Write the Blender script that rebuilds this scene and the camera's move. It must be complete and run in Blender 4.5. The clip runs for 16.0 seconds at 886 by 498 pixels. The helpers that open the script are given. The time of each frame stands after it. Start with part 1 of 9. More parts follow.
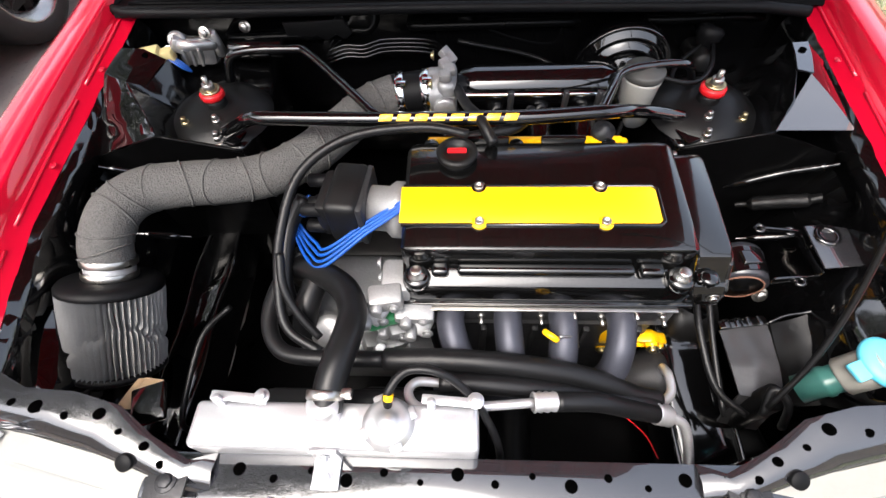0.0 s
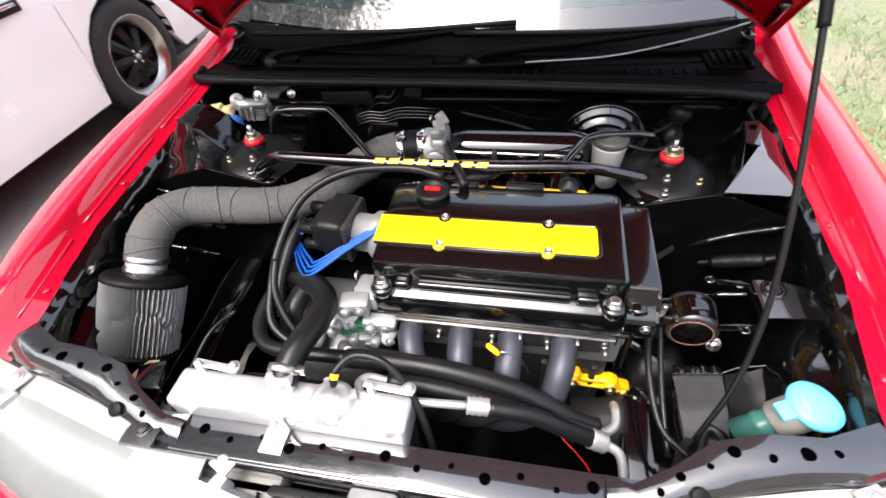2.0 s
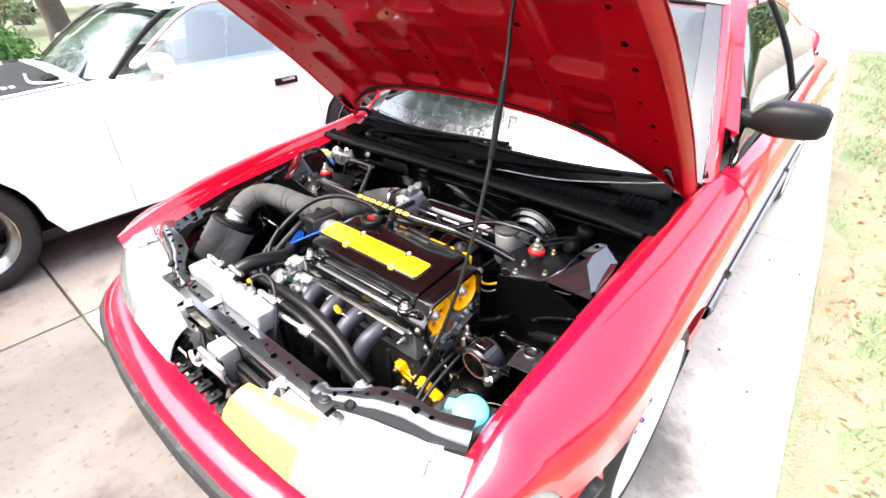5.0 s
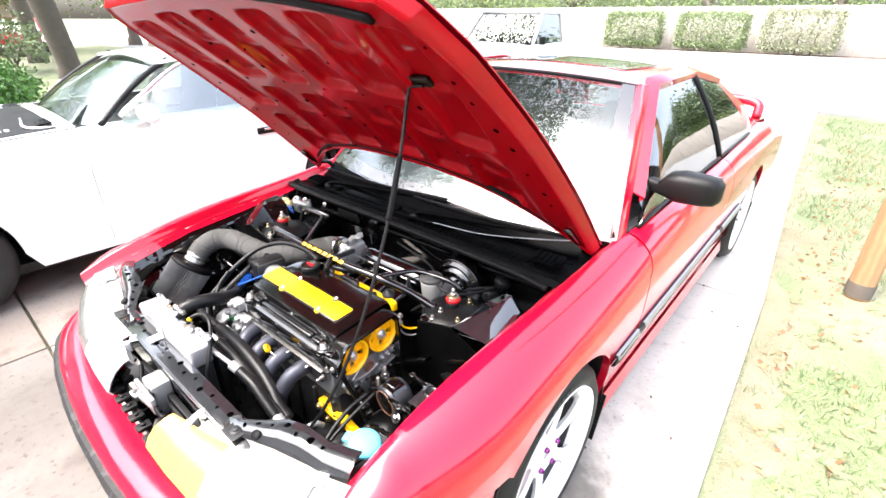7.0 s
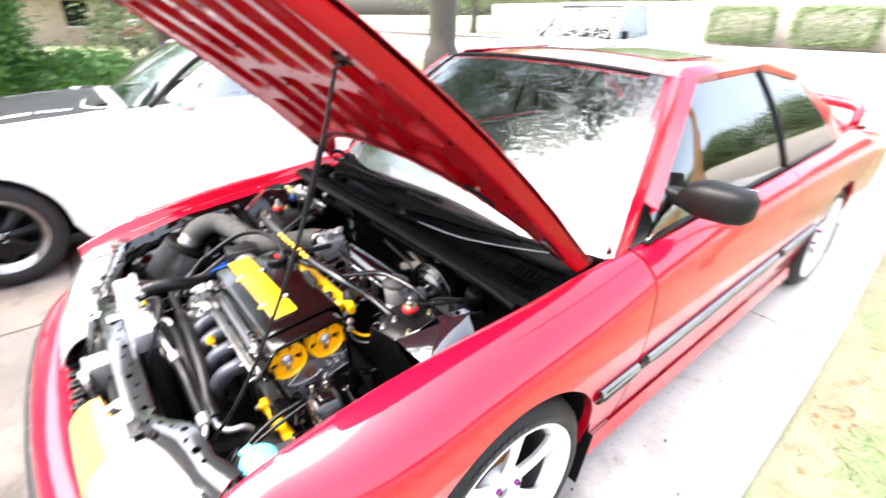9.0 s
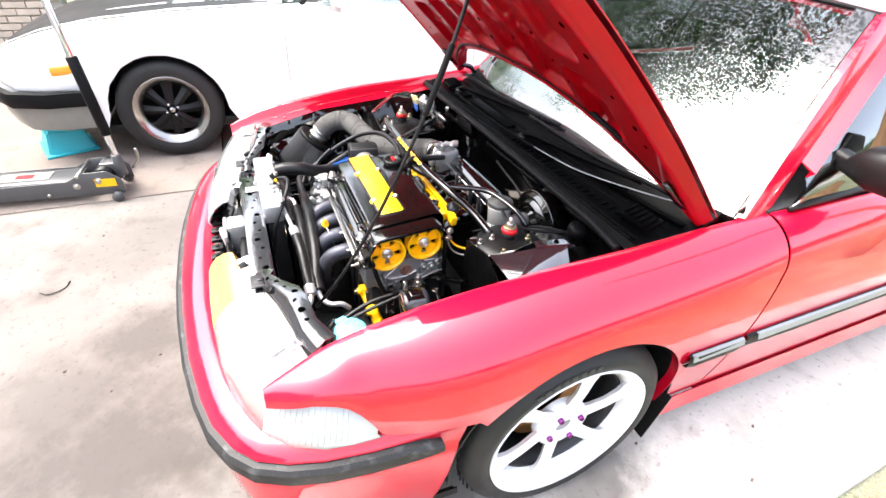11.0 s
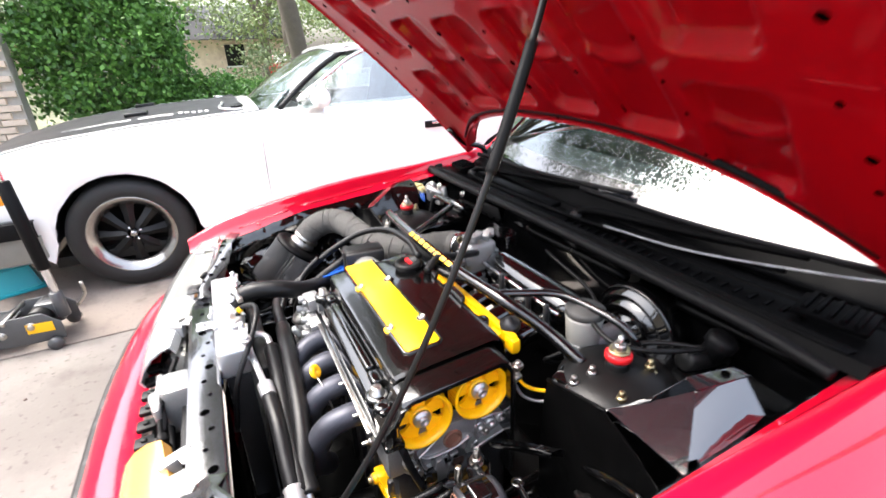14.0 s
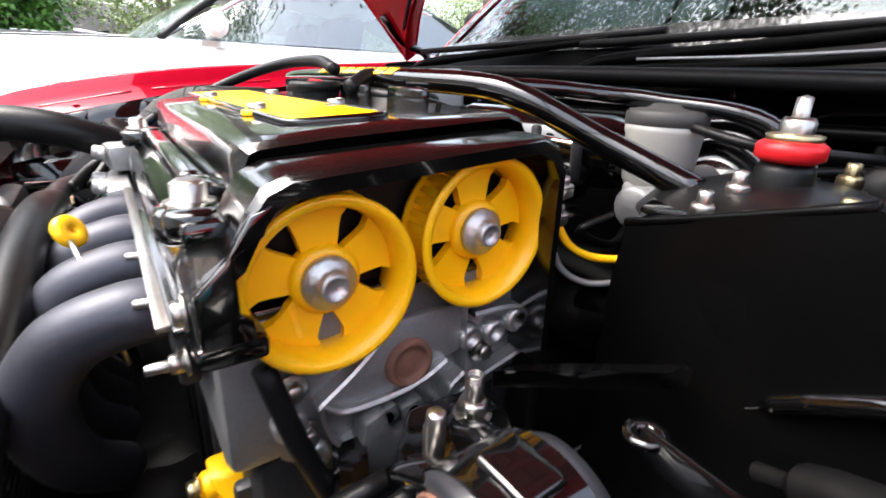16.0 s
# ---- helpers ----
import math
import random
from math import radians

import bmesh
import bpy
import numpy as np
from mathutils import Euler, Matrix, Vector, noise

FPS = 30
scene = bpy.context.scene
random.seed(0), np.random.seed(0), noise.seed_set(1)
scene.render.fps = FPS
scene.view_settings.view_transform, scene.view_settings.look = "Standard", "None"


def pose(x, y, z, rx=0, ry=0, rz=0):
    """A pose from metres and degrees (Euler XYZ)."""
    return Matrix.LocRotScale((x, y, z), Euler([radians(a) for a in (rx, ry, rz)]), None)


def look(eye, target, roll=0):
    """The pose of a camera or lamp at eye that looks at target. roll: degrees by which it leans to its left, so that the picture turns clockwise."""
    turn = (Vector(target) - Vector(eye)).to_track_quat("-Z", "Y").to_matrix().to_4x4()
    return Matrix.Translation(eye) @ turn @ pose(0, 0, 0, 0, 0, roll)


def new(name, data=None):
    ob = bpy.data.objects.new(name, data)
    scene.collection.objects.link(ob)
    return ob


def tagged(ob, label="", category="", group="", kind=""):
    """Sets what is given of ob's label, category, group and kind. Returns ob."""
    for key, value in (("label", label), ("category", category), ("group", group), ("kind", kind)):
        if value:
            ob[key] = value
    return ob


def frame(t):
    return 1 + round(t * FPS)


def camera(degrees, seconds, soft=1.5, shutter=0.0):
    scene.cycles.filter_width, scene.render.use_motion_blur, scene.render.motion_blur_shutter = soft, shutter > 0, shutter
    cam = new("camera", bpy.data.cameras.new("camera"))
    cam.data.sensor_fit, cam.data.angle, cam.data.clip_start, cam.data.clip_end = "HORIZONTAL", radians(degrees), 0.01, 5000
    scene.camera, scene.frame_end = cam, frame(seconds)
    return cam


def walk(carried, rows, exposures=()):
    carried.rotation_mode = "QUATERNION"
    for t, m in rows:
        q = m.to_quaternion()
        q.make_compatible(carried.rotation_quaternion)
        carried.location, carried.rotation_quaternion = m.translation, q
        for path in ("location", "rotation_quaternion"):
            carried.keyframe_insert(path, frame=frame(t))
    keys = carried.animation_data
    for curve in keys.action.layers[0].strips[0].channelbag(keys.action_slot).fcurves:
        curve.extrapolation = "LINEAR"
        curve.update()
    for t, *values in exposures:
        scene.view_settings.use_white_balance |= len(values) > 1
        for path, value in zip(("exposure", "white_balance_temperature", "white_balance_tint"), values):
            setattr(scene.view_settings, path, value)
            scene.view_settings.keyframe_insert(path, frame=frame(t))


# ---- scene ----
cam = camera(87.5, 16.0, shutter=0.4)
PATH = [
    (0, (0.014, 0.197, 1.256), (-0.075, 1.314, -0.401), -3.5),
    (0.5, (0.015, 0.191, 1.256), (-0.072, 1.324, -0.39), -3.5),
    (1, (0.017, 0.175, 1.26), (-0.045, 1.37, -0.342), -3.5),
    (1.5, (0.052, 0.134, 1.274), (-0.091, 1.434, -0.239), -5.3),
    (2, (0.168, 0.061, 1.27), (-0.156, 1.439, -0.142), -5.1),
    (2.5, (0.28, 0.026, 1.281), (-0.193, 1.47, -0.02), -5.8),
    (3, (0.4, 0.049, 1.261), (-0.156, 1.508, 0.011), -6.6),
    (3.5, (0.529, 0.046, 1.286), (-0.161, 1.48, 0.075), -4.8),
    (3.7, (0.581, 0.036, 1.3), (-0.203, 1.411, 0.078), -4.2),
    (5.8, (1.096, -0.076, 1.444), (-0.077, 1.22, 0.473), -0.5),
    (6, (1.109, -0.049, 1.459), (-0.039, 1.258, 0.473), 0.5),
    (6.5, (1.149, -0.012, 1.439), (0.025, 1.353, 0.505), 0.3),
    (7, (1.184, 0.003, 1.463), (0.018, 1.361, 0.571), 0.4),
    (7.5, (1.149, 0.07, 1.466), (0.04, 1.451, 0.537), 0.6),
    (8, (1.13, 0.173, 1.46), (0.137, 1.686, 0.608), 0.2),
    (8.5, (1.208, 0.256, 1.425), (0.16, 1.74, 0.59), -1.0),
    (9, (1.3, 0.32, 1.419), (-0.079, 1.449, 0.512), 0.4),
    (9.5, (1.316, 0.326, 1.418), (-0.207, 1.13, 0.402), 0.3),
    (10, (1.323, 0.313, 1.408), (-0.209, 0.995, 0.318), 1.4),
    (10.2, (1.327, 0.312, 1.39), (-0.196, 0.985, 0.282), 2.3),
    (12.5, (1.313, 0.309, 1.378), (-0.138, 0.976, 0.173), 3.3),
    (13, (1.253, 0.32, 1.357), (-0.268, 0.999, 0.249), 2.3),
    (13.3, (1.155, 0.289, 1.39), (-0.392, 1.143, 0.453), 3.7),
    (13.5, (1.053, 0.336, 1.346), (-0.589, 1.133, 0.529), -0.8),
    (14, (0.89, 0.384, 1.183), (-0.768, 1.177, 0.394), -1.9),
    (14.5, (0.735, 0.466, 0.942), (-0.905, 1.251, 0.11), 0.0),
    (15, (0.645, 0.481, 0.823), (-0.93, 1.382, -0.019), -1.6),
    (15.3, (0.62, 0.489, 0.791), (-0.942, 1.482, 0.034), 0.1),
    (15.5, (0.613, 0.49, 0.768), (-0.959, 1.467, 0.01), -0.1),
    (16, (0.584, 0.505, 0.756), (-0.94, 1.608, 0.079), 2.7),
]
walk(cam, [(t, look(eye, target, roll)) for t, eye, target, roll in PATH],
     exposures=[(0.0, 2.1), (2.0, 2.3), (3.7, 2.6), (5.8, 2.9), (13.2, 2.95), (14.5, 2.65), (16.0, 2.6)])

# ---- world, sun, exposure ----
SUN_EL, SUN_AZ = 64.0, 215.0
world = bpy.data.worlds.new("world")
scene.world = world
world.use_nodes = True
wt = world.node_tree
wt.nodes.clear()
w_out = wt.nodes.new("ShaderNodeOutputWorld")
w_bg = wt.nodes.new("ShaderNodeBackground")
w_sky = wt.nodes.new("ShaderNodeTexSky")
w_hsv = wt.nodes.new("ShaderNodeHueSaturation")
w_sky.sky_type, w_sky.sun_disc = "NISHITA", False
w_sky.sun_elevation, w_sky.sun_rotation = radians(SUN_EL), radians(SUN_AZ)
w_sky.dust_density, w_sky.air_density = 6.0, 1.0
w_hsv.inputs["Saturation"].default_value = 0.6
w_bg.inputs["Strength"].default_value = 0.15
wt.links.new(w_sky.outputs["Color"], w_hsv.inputs["Color"])
wt.links.new(w_hsv.outputs["Color"], w_bg.inputs["Color"])
wt.links.new(w_bg.outputs["Background"], w_out.inputs["Surface"])
sun = new("sun", bpy.data.lights.new("sun", "SUN"))
sun.data.energy, sun.data.angle, sun.data.color = 0.5, radians(50), (1.0, 0.975, 0.95)
az, el = radians(SUN_AZ), radians(SUN_EL)
sun.matrix_world = look((4, -6, 9), (4 - math.sin(az) * math.cos(el), -6 - math.cos(az) * math.cos(el), 9 - math.sin(el)))


# ---- materials ----
def mat(name, base, rough=0.5, metal=0.0, coat=0.0, var=0.12, scale=14.0, bump=0.0, bscale=180.0,
        spec=0.5, alpha_trans=0.0, ior=1.45, tint=None, rvar=0.25, coat_ior=1.5):
    """A surface with grain at two scales: colour, roughness and relief."""
    m = bpy.data.materials.new(name)
    m.use_nodes = True
    nt = m.node_tree
    b = nt.nodes["Principled BSDF"]
    co = nt.nodes.new("ShaderNodeTexCoord")
    n1, n2 = nt.nodes.new("ShaderNodeTexNoise"), nt.nodes.new("ShaderNodeTexNoise")
    n1.inputs["Scale"].default_value, n1.inputs["Detail"].default_value = scale, 5
    n2.inputs["Scale"].default_value, n2.inputs["Detail"].default_value = bscale, 3
    nt.links.new(co.outputs["Object"], n1.inputs["Vector"])
    nt.links.new(co.outputs["Object"], n2.inputs["Vector"])
    mix = nt.nodes.new("ShaderNodeMix")
    mix.data_type = "RGBA"
    lo = [c * (1 - var) for c in base]
    hi = [min(1, c * (1 + var)) for c in (tint or base)]
    mix.inputs["A"].default_value, mix.inputs["B"].default_value = (*lo, 1), (*hi, 1)
    add = nt.nodes.new("ShaderNodeMath")
    add.operation = "MULTIPLY_ADD"
    add.inputs[1].default_value, add.inputs[2].default_value = 0.35, 0.0
    nt.links.new(n2.outputs["Fac"], add.inputs[0])
    add2 = nt.nodes.new("ShaderNodeMath")
    add2.operation = "MULTIPLY_ADD"
    add2.inputs[1].default_value = 0.65
    nt.links.new(n1.outputs["Fac"], add2.inputs[0])
    nt.links.new(add.outputs[0], add2.inputs[2])
    nt.links.new(add2.outputs[0], mix.inputs["Factor"])
    nt.links.new(mix.outputs["Result"], b.inputs["Base Color"])
    rr = nt.nodes.new("ShaderNodeMapRange")
    rr.inputs["To Min"].default_value = max(0.0, rough * (1 - rvar))
    rr.inputs["To Max"].default_value = min(1.0, rough * (1 + rvar))
    nt.links.new(n1.outputs["Fac"], rr.inputs["Value"])
    nt.links.new(rr.outputs["Result"], b.inputs["Roughness"])
    b.inputs["Metallic"].default_value = metal
    b.inputs["Coat Weight"].default_value, b.inputs["Coat Roughness"].default_value = coat, 0.03
    b.inputs["Coat IOR"].default_value = coat_ior
    b.inputs["Specular IOR Level"].default_value = spec
    b.inputs["Transmission Weight"].default_value, b.inputs["IOR"].default_value = alpha_trans, ior
    if bump:
        bp = nt.nodes.new("ShaderNodeBump")
        bp.inputs["Strength"].default_value, bp.inputs["Distance"].default_value = bump, 0.004
        nt.links.new(add2.outputs[0], bp.inputs["Height"])
        nt.links.new(bp.outputs["Normal"], b.inputs["Normal"])
    return m


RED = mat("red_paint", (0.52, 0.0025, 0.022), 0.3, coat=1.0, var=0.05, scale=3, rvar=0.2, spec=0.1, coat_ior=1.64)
# same red paint, darkened: shade under the raised hood is in the colour
RED_SHADED = mat("red_paint_shaded", (0.31, 0.001, 0.006), 0.34, coat=0.4, var=0.14, scale=9, spec=0.05, bump=0.04, bscale=40)
BLACK = mat("gloss_black_paint", (0.002, 0.002, 0.0022), 0.1, coat=0.85, coat_ior=1.58, var=0.3, scale=8, bump=0.05, bscale=60)
COVER = mat("wrinkle_black_cover", (0.002, 0.002, 0.002), 0.16, coat=0.7, coat_ior=1.6, var=0.2, scale=30, bump=0.08, bscale=260)
DULLBLACK = mat("dull_black_paint", (0.0016, 0.0016, 0.0017), 0.3, var=0.3, scale=10, spec=0.09, bump=0.06, bscale=90)
DENTED = mat("dented_gloss_black", (0.002, 0.002, 0.0022), 0.14, coat=0.5, var=0.3, scale=9, bump=0.55, bscale=16)
# black for discs laid on solid parts, standing for the shade inside holes
HOLE_SHADE = mat("hole_shade_black", (0.0006, 0.0006, 0.0006), 0.9, spec=0.0, var=0.2)
SATIN = mat("satin_black", (0.004, 0.004, 0.0042), 0.4, var=0.25, scale=20, bump=0.05, spec=0.3)
PLASTIC = mat("black_plastic", (0.005, 0.005, 0.0052), 0.45, var=0.3, scale=25, bump=0.12, bscale=300, spec=0.3)
RUBBER = mat("black_rubber", (0.004, 0.004, 0.0045), 0.5, var=0.3, scale=30, bump=0.06, spec=0.15)
HOSE = mat("rubber_hose", (0.006, 0.006, 0.0065), 0.36, var=0.3, scale=30, bump=0.1, bscale=400, spec=0.3)
TYRE = mat("tyre_rubber", (0.012, 0.012, 0.0125), 0.6, var=0.25, scale=18, bump=0.15, bscale=150)
SIDEMARK = mat("sidewall_marks", (0.03, 0.03, 0.03), 0.6)
YELLOW = mat("yellow_powdercoat", (0.95, 0.5, 0.002), 0.38, var=0.06, scale=14, coat=0.2)
CAST = mat("cast_aluminium", (0.32, 0.32, 0.322), 0.5, metal=0.7, var=0.35, scale=24, bump=0.35, bscale=320)
BARECAST = mat("bare_cast_aluminium", (0.52, 0.52, 0.515), 0.42, metal=0.92, var=0.3, scale=30, bump=0.4, bscale=300)
DARKCAST = mat("dirty_cast_aluminium", (0.03, 0.03, 0.032), 0.45, metal=0.5, var=0.5, scale=22, bump=0.4, bscale=260)
ZINC = mat("zinc_steel", (0.45, 0.43, 0.4), 0.3, metal=1.0, var=0.3, scale=60)
BRASSY = mat("yellow_zinc", (0.45, 0.38, 0.22), 0.32, metal=1.0, var=0.3, scale=60)
POLISH = mat("brushed_aluminium", (0.62, 0.62, 0.635), 0.34, metal=0.75, var=0.1, scale=30, bump=0.08, bscale=400)
# two lighter copies of the gloss black: sky sheen put into base and coat
GREYPLATE = mat("gloss_black_sky_sheen", (0.014, 0.014, 0.016), 0.14, coat=1.0, var=0.3, scale=12, bump=0.06, coat_ior=1.75)
SKYPLATE = mat("mirror_black_sky_sheen", (0.012, 0.012, 0.014), 0.1, coat=1.0, var=0.2, scale=12, coat_ior=2.1)
# black paint with the base lifted to grey for the sky light on it
SKYLITBLACK = mat("sky_lit_satin_black", (0.03, 0.03, 0.032), 0.42, coat=0.3, var=0.5, scale=16, bump=0.3, bscale=60)
HEADCAST = mat("greyed_cast_aluminium", (0.19, 0.192, 0.196), 0.45, metal=0.6, var=0.4, scale=26, bump=0.4, bscale=280)
HEADER = mat("ceramic_coated_pipe", (0.045, 0.047, 0.06), 0.45, metal=0.5, var=0.3, scale=20, bump=0.15, bscale=300)
REDANOD = mat("red_bushing", (0.55, 0.01, 0.015), 0.35, var=0.15)
RUST = mat("rusty_steel", (0.16, 0.075, 0.05), 0.7, var=0.5, scale=50, bump=0.3)
BLUEWIRE = mat("blue_cable", (0.006, 0.065, 0.32), 0.35, var=0.1)
CYANCAP = mat("pale_blue_plastic", (0.12, 0.55, 0.72), 0.42, var=0.08)
GREENFLUID = mat("green_fluid_neck", (0.035, 0.12, 0.105), 0.3, var=0.3, scale=20)
MILKY = mat("milky_plastic", (0.22, 0.215, 0.195), 0.4, var=0.15, scale=20)
WORNCAP = mat("worn_grey_cap", (0.05, 0.05, 0.048), 0.5, var=0.3, scale=30)
YELLOWED = mat("yellowed_plastic", (0.5, 0.42, 0.2), 0.45, var=0.2)
WHITE = mat("white_paint", (0.8, 0.8, 0.79), 0.25, coat=0.8, var=0.03, scale=3)
WHITEWHEEL = mat("white_wheel_paint", (0.78, 0.78, 0.79), 0.3, coat=0.5, var=0.05, scale=10)
LAMPGLASS = mat("lamp_lens", (0.16, 0.166, 0.16), 0.2, coat=0.8, var=0.12, scale=20)
CORNERLENS = mat("fluted_corner_lens", (0.42, 0.435, 0.43), 0.18, coat=1.0, var=0.2, scale=9)
COWL = mat("cowl_plastic", (0.0016, 0.0016, 0.0018), 0.45, var=0.3, scale=25, bump=0.1, bscale=300, spec=0.04)
AMBER = mat("amber_lens", (0.9, 0.33, 0.02), 0.2, coat=0.8, var=0.08)
PALEAMBER = mat("faded_amber_lens", (0.75, 0.38, 0.08), 0.2, coat=0.8, var=0.2, scale=12)
RESERVOIR = mat("translucent_white_plastic", (0.36, 0.355, 0.33), 0.35, var=0.12, scale=20)
MOUNTGREY = mat("satin_grey_casting", (0.02, 0.021, 0.026), 0.36, metal=0.0, coat=0.3, var=0.3, scale=14, bump=0.05)
PINK = mat("purple_lug_nut", (0.3, 0.06, 0.28), 0.25, metal=0.8)
TEAL = mat("teal_plastic", (0.02, 0.42, 0.5), 0.4, var=0.1)
DARKHOOD = mat("faded_black_paint", (0.012, 0.0125, 0.014), 0.45, coat=0.0, var=0.2, scale=5, spec=0.25)
CHROME = mat("chrome", (0.75, 0.75, 0.76), 0.12, metal=1.0, var=0.1)
ORANGEROTOR = mat("warm_rotor_steel", (0.5, 0.24, 0.08), 0.35, metal=0.9, var=0.2)
BARK = mat("bark", (0.13, 0.11, 0.095), 0.9, var=0.5, scale=9, bump=0.8, bscale=40)
SEATCLOTH = mat("dark_cloth", (0.02, 0.02, 0.022), 0.9, var=0.3)
GOLDTAN = mat("tan_dry_leaf", (0.3, 0.17, 0.09), 0.8, var=0.4, scale=40)
JACKGREY = mat("jack_grey_paint", (0.06, 0.062, 0.065), 0.35, coat=0.3, var=0.25, scale=15)


def glass(name, color, rough=0.0, ior=1.68):
    m = bpy.data.materials.new(name)
    m.use_nodes = True
    b = m.node_tree.nodes["Principled BSDF"]
    b.inputs["Base Color"].default_value = (*color, 1)
    b.inputs["Roughness"].default_value = rough
    b.inputs["Transmission Weight"].default_value = 1.0
    b.inputs["IOR"].default_value = ior
    return m


GLASS = glass("window_glass", (0.5, 0.62, 0.62))
PALEGLASS = glass("sky_reflecting_glass", (0.4, 0.5, 0.52), ior=2.5)
DARKGLASS = glass("tinted_glass", (0.12, 0.14, 0.14), ior=2.8)
STRIPM = mat("grey_bright_strip", (0.3, 0.31, 0.33), 0.3, metal=0.4, coat=0.5)


def banded(name, base, dark, scale, direction="Z", rough=0.7, bump=0.6, metal=0.0):
    """A surface with fine parallel bands (woven wrap, pleats, wood grain)."""
    m = mat(name, base, rough, metal=metal, var=0.3, scale=20)
    nt = m.node_tree
    b = nt.nodes["Principled BSDF"]
    co = nt.nodes.new("ShaderNodeTexCoord")
    wv = nt.nodes.new("ShaderNodeTexWave")
    wv.bands_direction = direction
    wv.inputs["Scale"].default_value, wv.inputs["Distortion"].default_value = scale, 2.5
    wv.inputs["Detail"].default_value = 2
    nt.links.new(co.outputs["Object"], wv.inputs["Vector"])
    mx = nt.nodes.new("ShaderNodeMix")
    mx.data_type = "RGBA"
    mx.inputs["B"].default_value = (*dark, 1)
    src = b.inputs["Base Color"].links[0].from_socket
    nt.links.new(src, mx.inputs["A"])
    nt.links.new(wv.outputs["Fac"], mx.inputs["Factor"])
    nt.links.new(mx.outputs["Result"], b.inputs["Base Color"])
    bp = nt.nodes.new("ShaderNodeBump")
    bp.inputs["Strength"].default_value, bp.inputs["Distance"].default_value = bump, 0.003
    nt.links.new(wv.outputs["Fac"], bp.inputs["Height"])
    nt.links.new(bp.outputs["Normal"], b.inputs["Normal"])
    return m


WRAP = mat("woven_heat_wrap", (0.085, 0.083, 0.08), 0.9, var=0.75, scale=330, bump=0.9, bscale=420, spec=0.2)
WOOD = banded("weathered_post_wood", (0.37, 0.225, 0.12), (0.32, 0.185, 0.095), 9, "X", 0.8, 0.12)
FENCEWOOD = banded("grey_fence_wood", (0.5, 0.46, 0.42), (0.36, 0.33, 0.3), 5, "X", 0.85, 0.3)


def ground_mat(name, c1, c2, c3, s1, s2, rough=0.9, bump=0.4, dist=0.01):
    """Two blotchy colours with a third in speckles."""
    m = bpy.data.materials.new(name)
    m.use_nodes = True
    nt = m.node_tree
    b = nt.nodes["Principled BSDF"]
    b.inputs["Roughness"].default_value = rough
    co = nt.nodes.new("ShaderNodeTexCoord")
    outs = []
    for s, d in ((s1, 6), (s2, 4), (s2 * 9, 2)):
        n = nt.nodes.new("ShaderNodeTexNoise")
        n.inputs["Scale"].default_value, n.inputs["Detail"].default_value = s, d
        nt.links.new(co.outputs["Object"], n.inputs["Vector"])
        outs.append(n.outputs["Fac"])

    def ramp(sock, a, z):
        r = nt.nodes.new("ShaderNodeMapRange")
        r.inputs["From Min"].default_value, r.inputs["From Max"].default_value = a, z
        nt.links.new(sock, r.inputs["Value"])
        return r.outputs["Result"]

    def mixc(f, a, z):
        x = nt.nodes.new("ShaderNodeMix")
        x.data_type = "RGBA"
        for key, v in (("A", a), ("B", z)):
            if isinstance(v, tuple):
                x.inputs[key].default_value = (*v, 1)
            else:
                nt.links.new(v, x.inputs[key])
        nt.links.new(f, x.inputs["Factor"])
        return x.outputs["Result"]

    c = mixc(ramp(outs[0], 0.38, 0.62), c1, c2)
    c = mixc(ramp(outs[1], 0.56, 0.75), c, c3)
    c = mixc(ramp(outs[2], 0.6, 0.78), c, c3)
    nt.links.new(c, b.inputs["Base Color"])
    bp = nt.nodes.new("ShaderNodeBump")
    bp.inputs["Strength"].default_value, bp.inputs["Distance"].default_value = bump, dist
    nt.links.new(outs[2], bp.inputs["Height"])
    nt.links.new(bp.outputs["Normal"], b.inputs["Normal"])
    return m


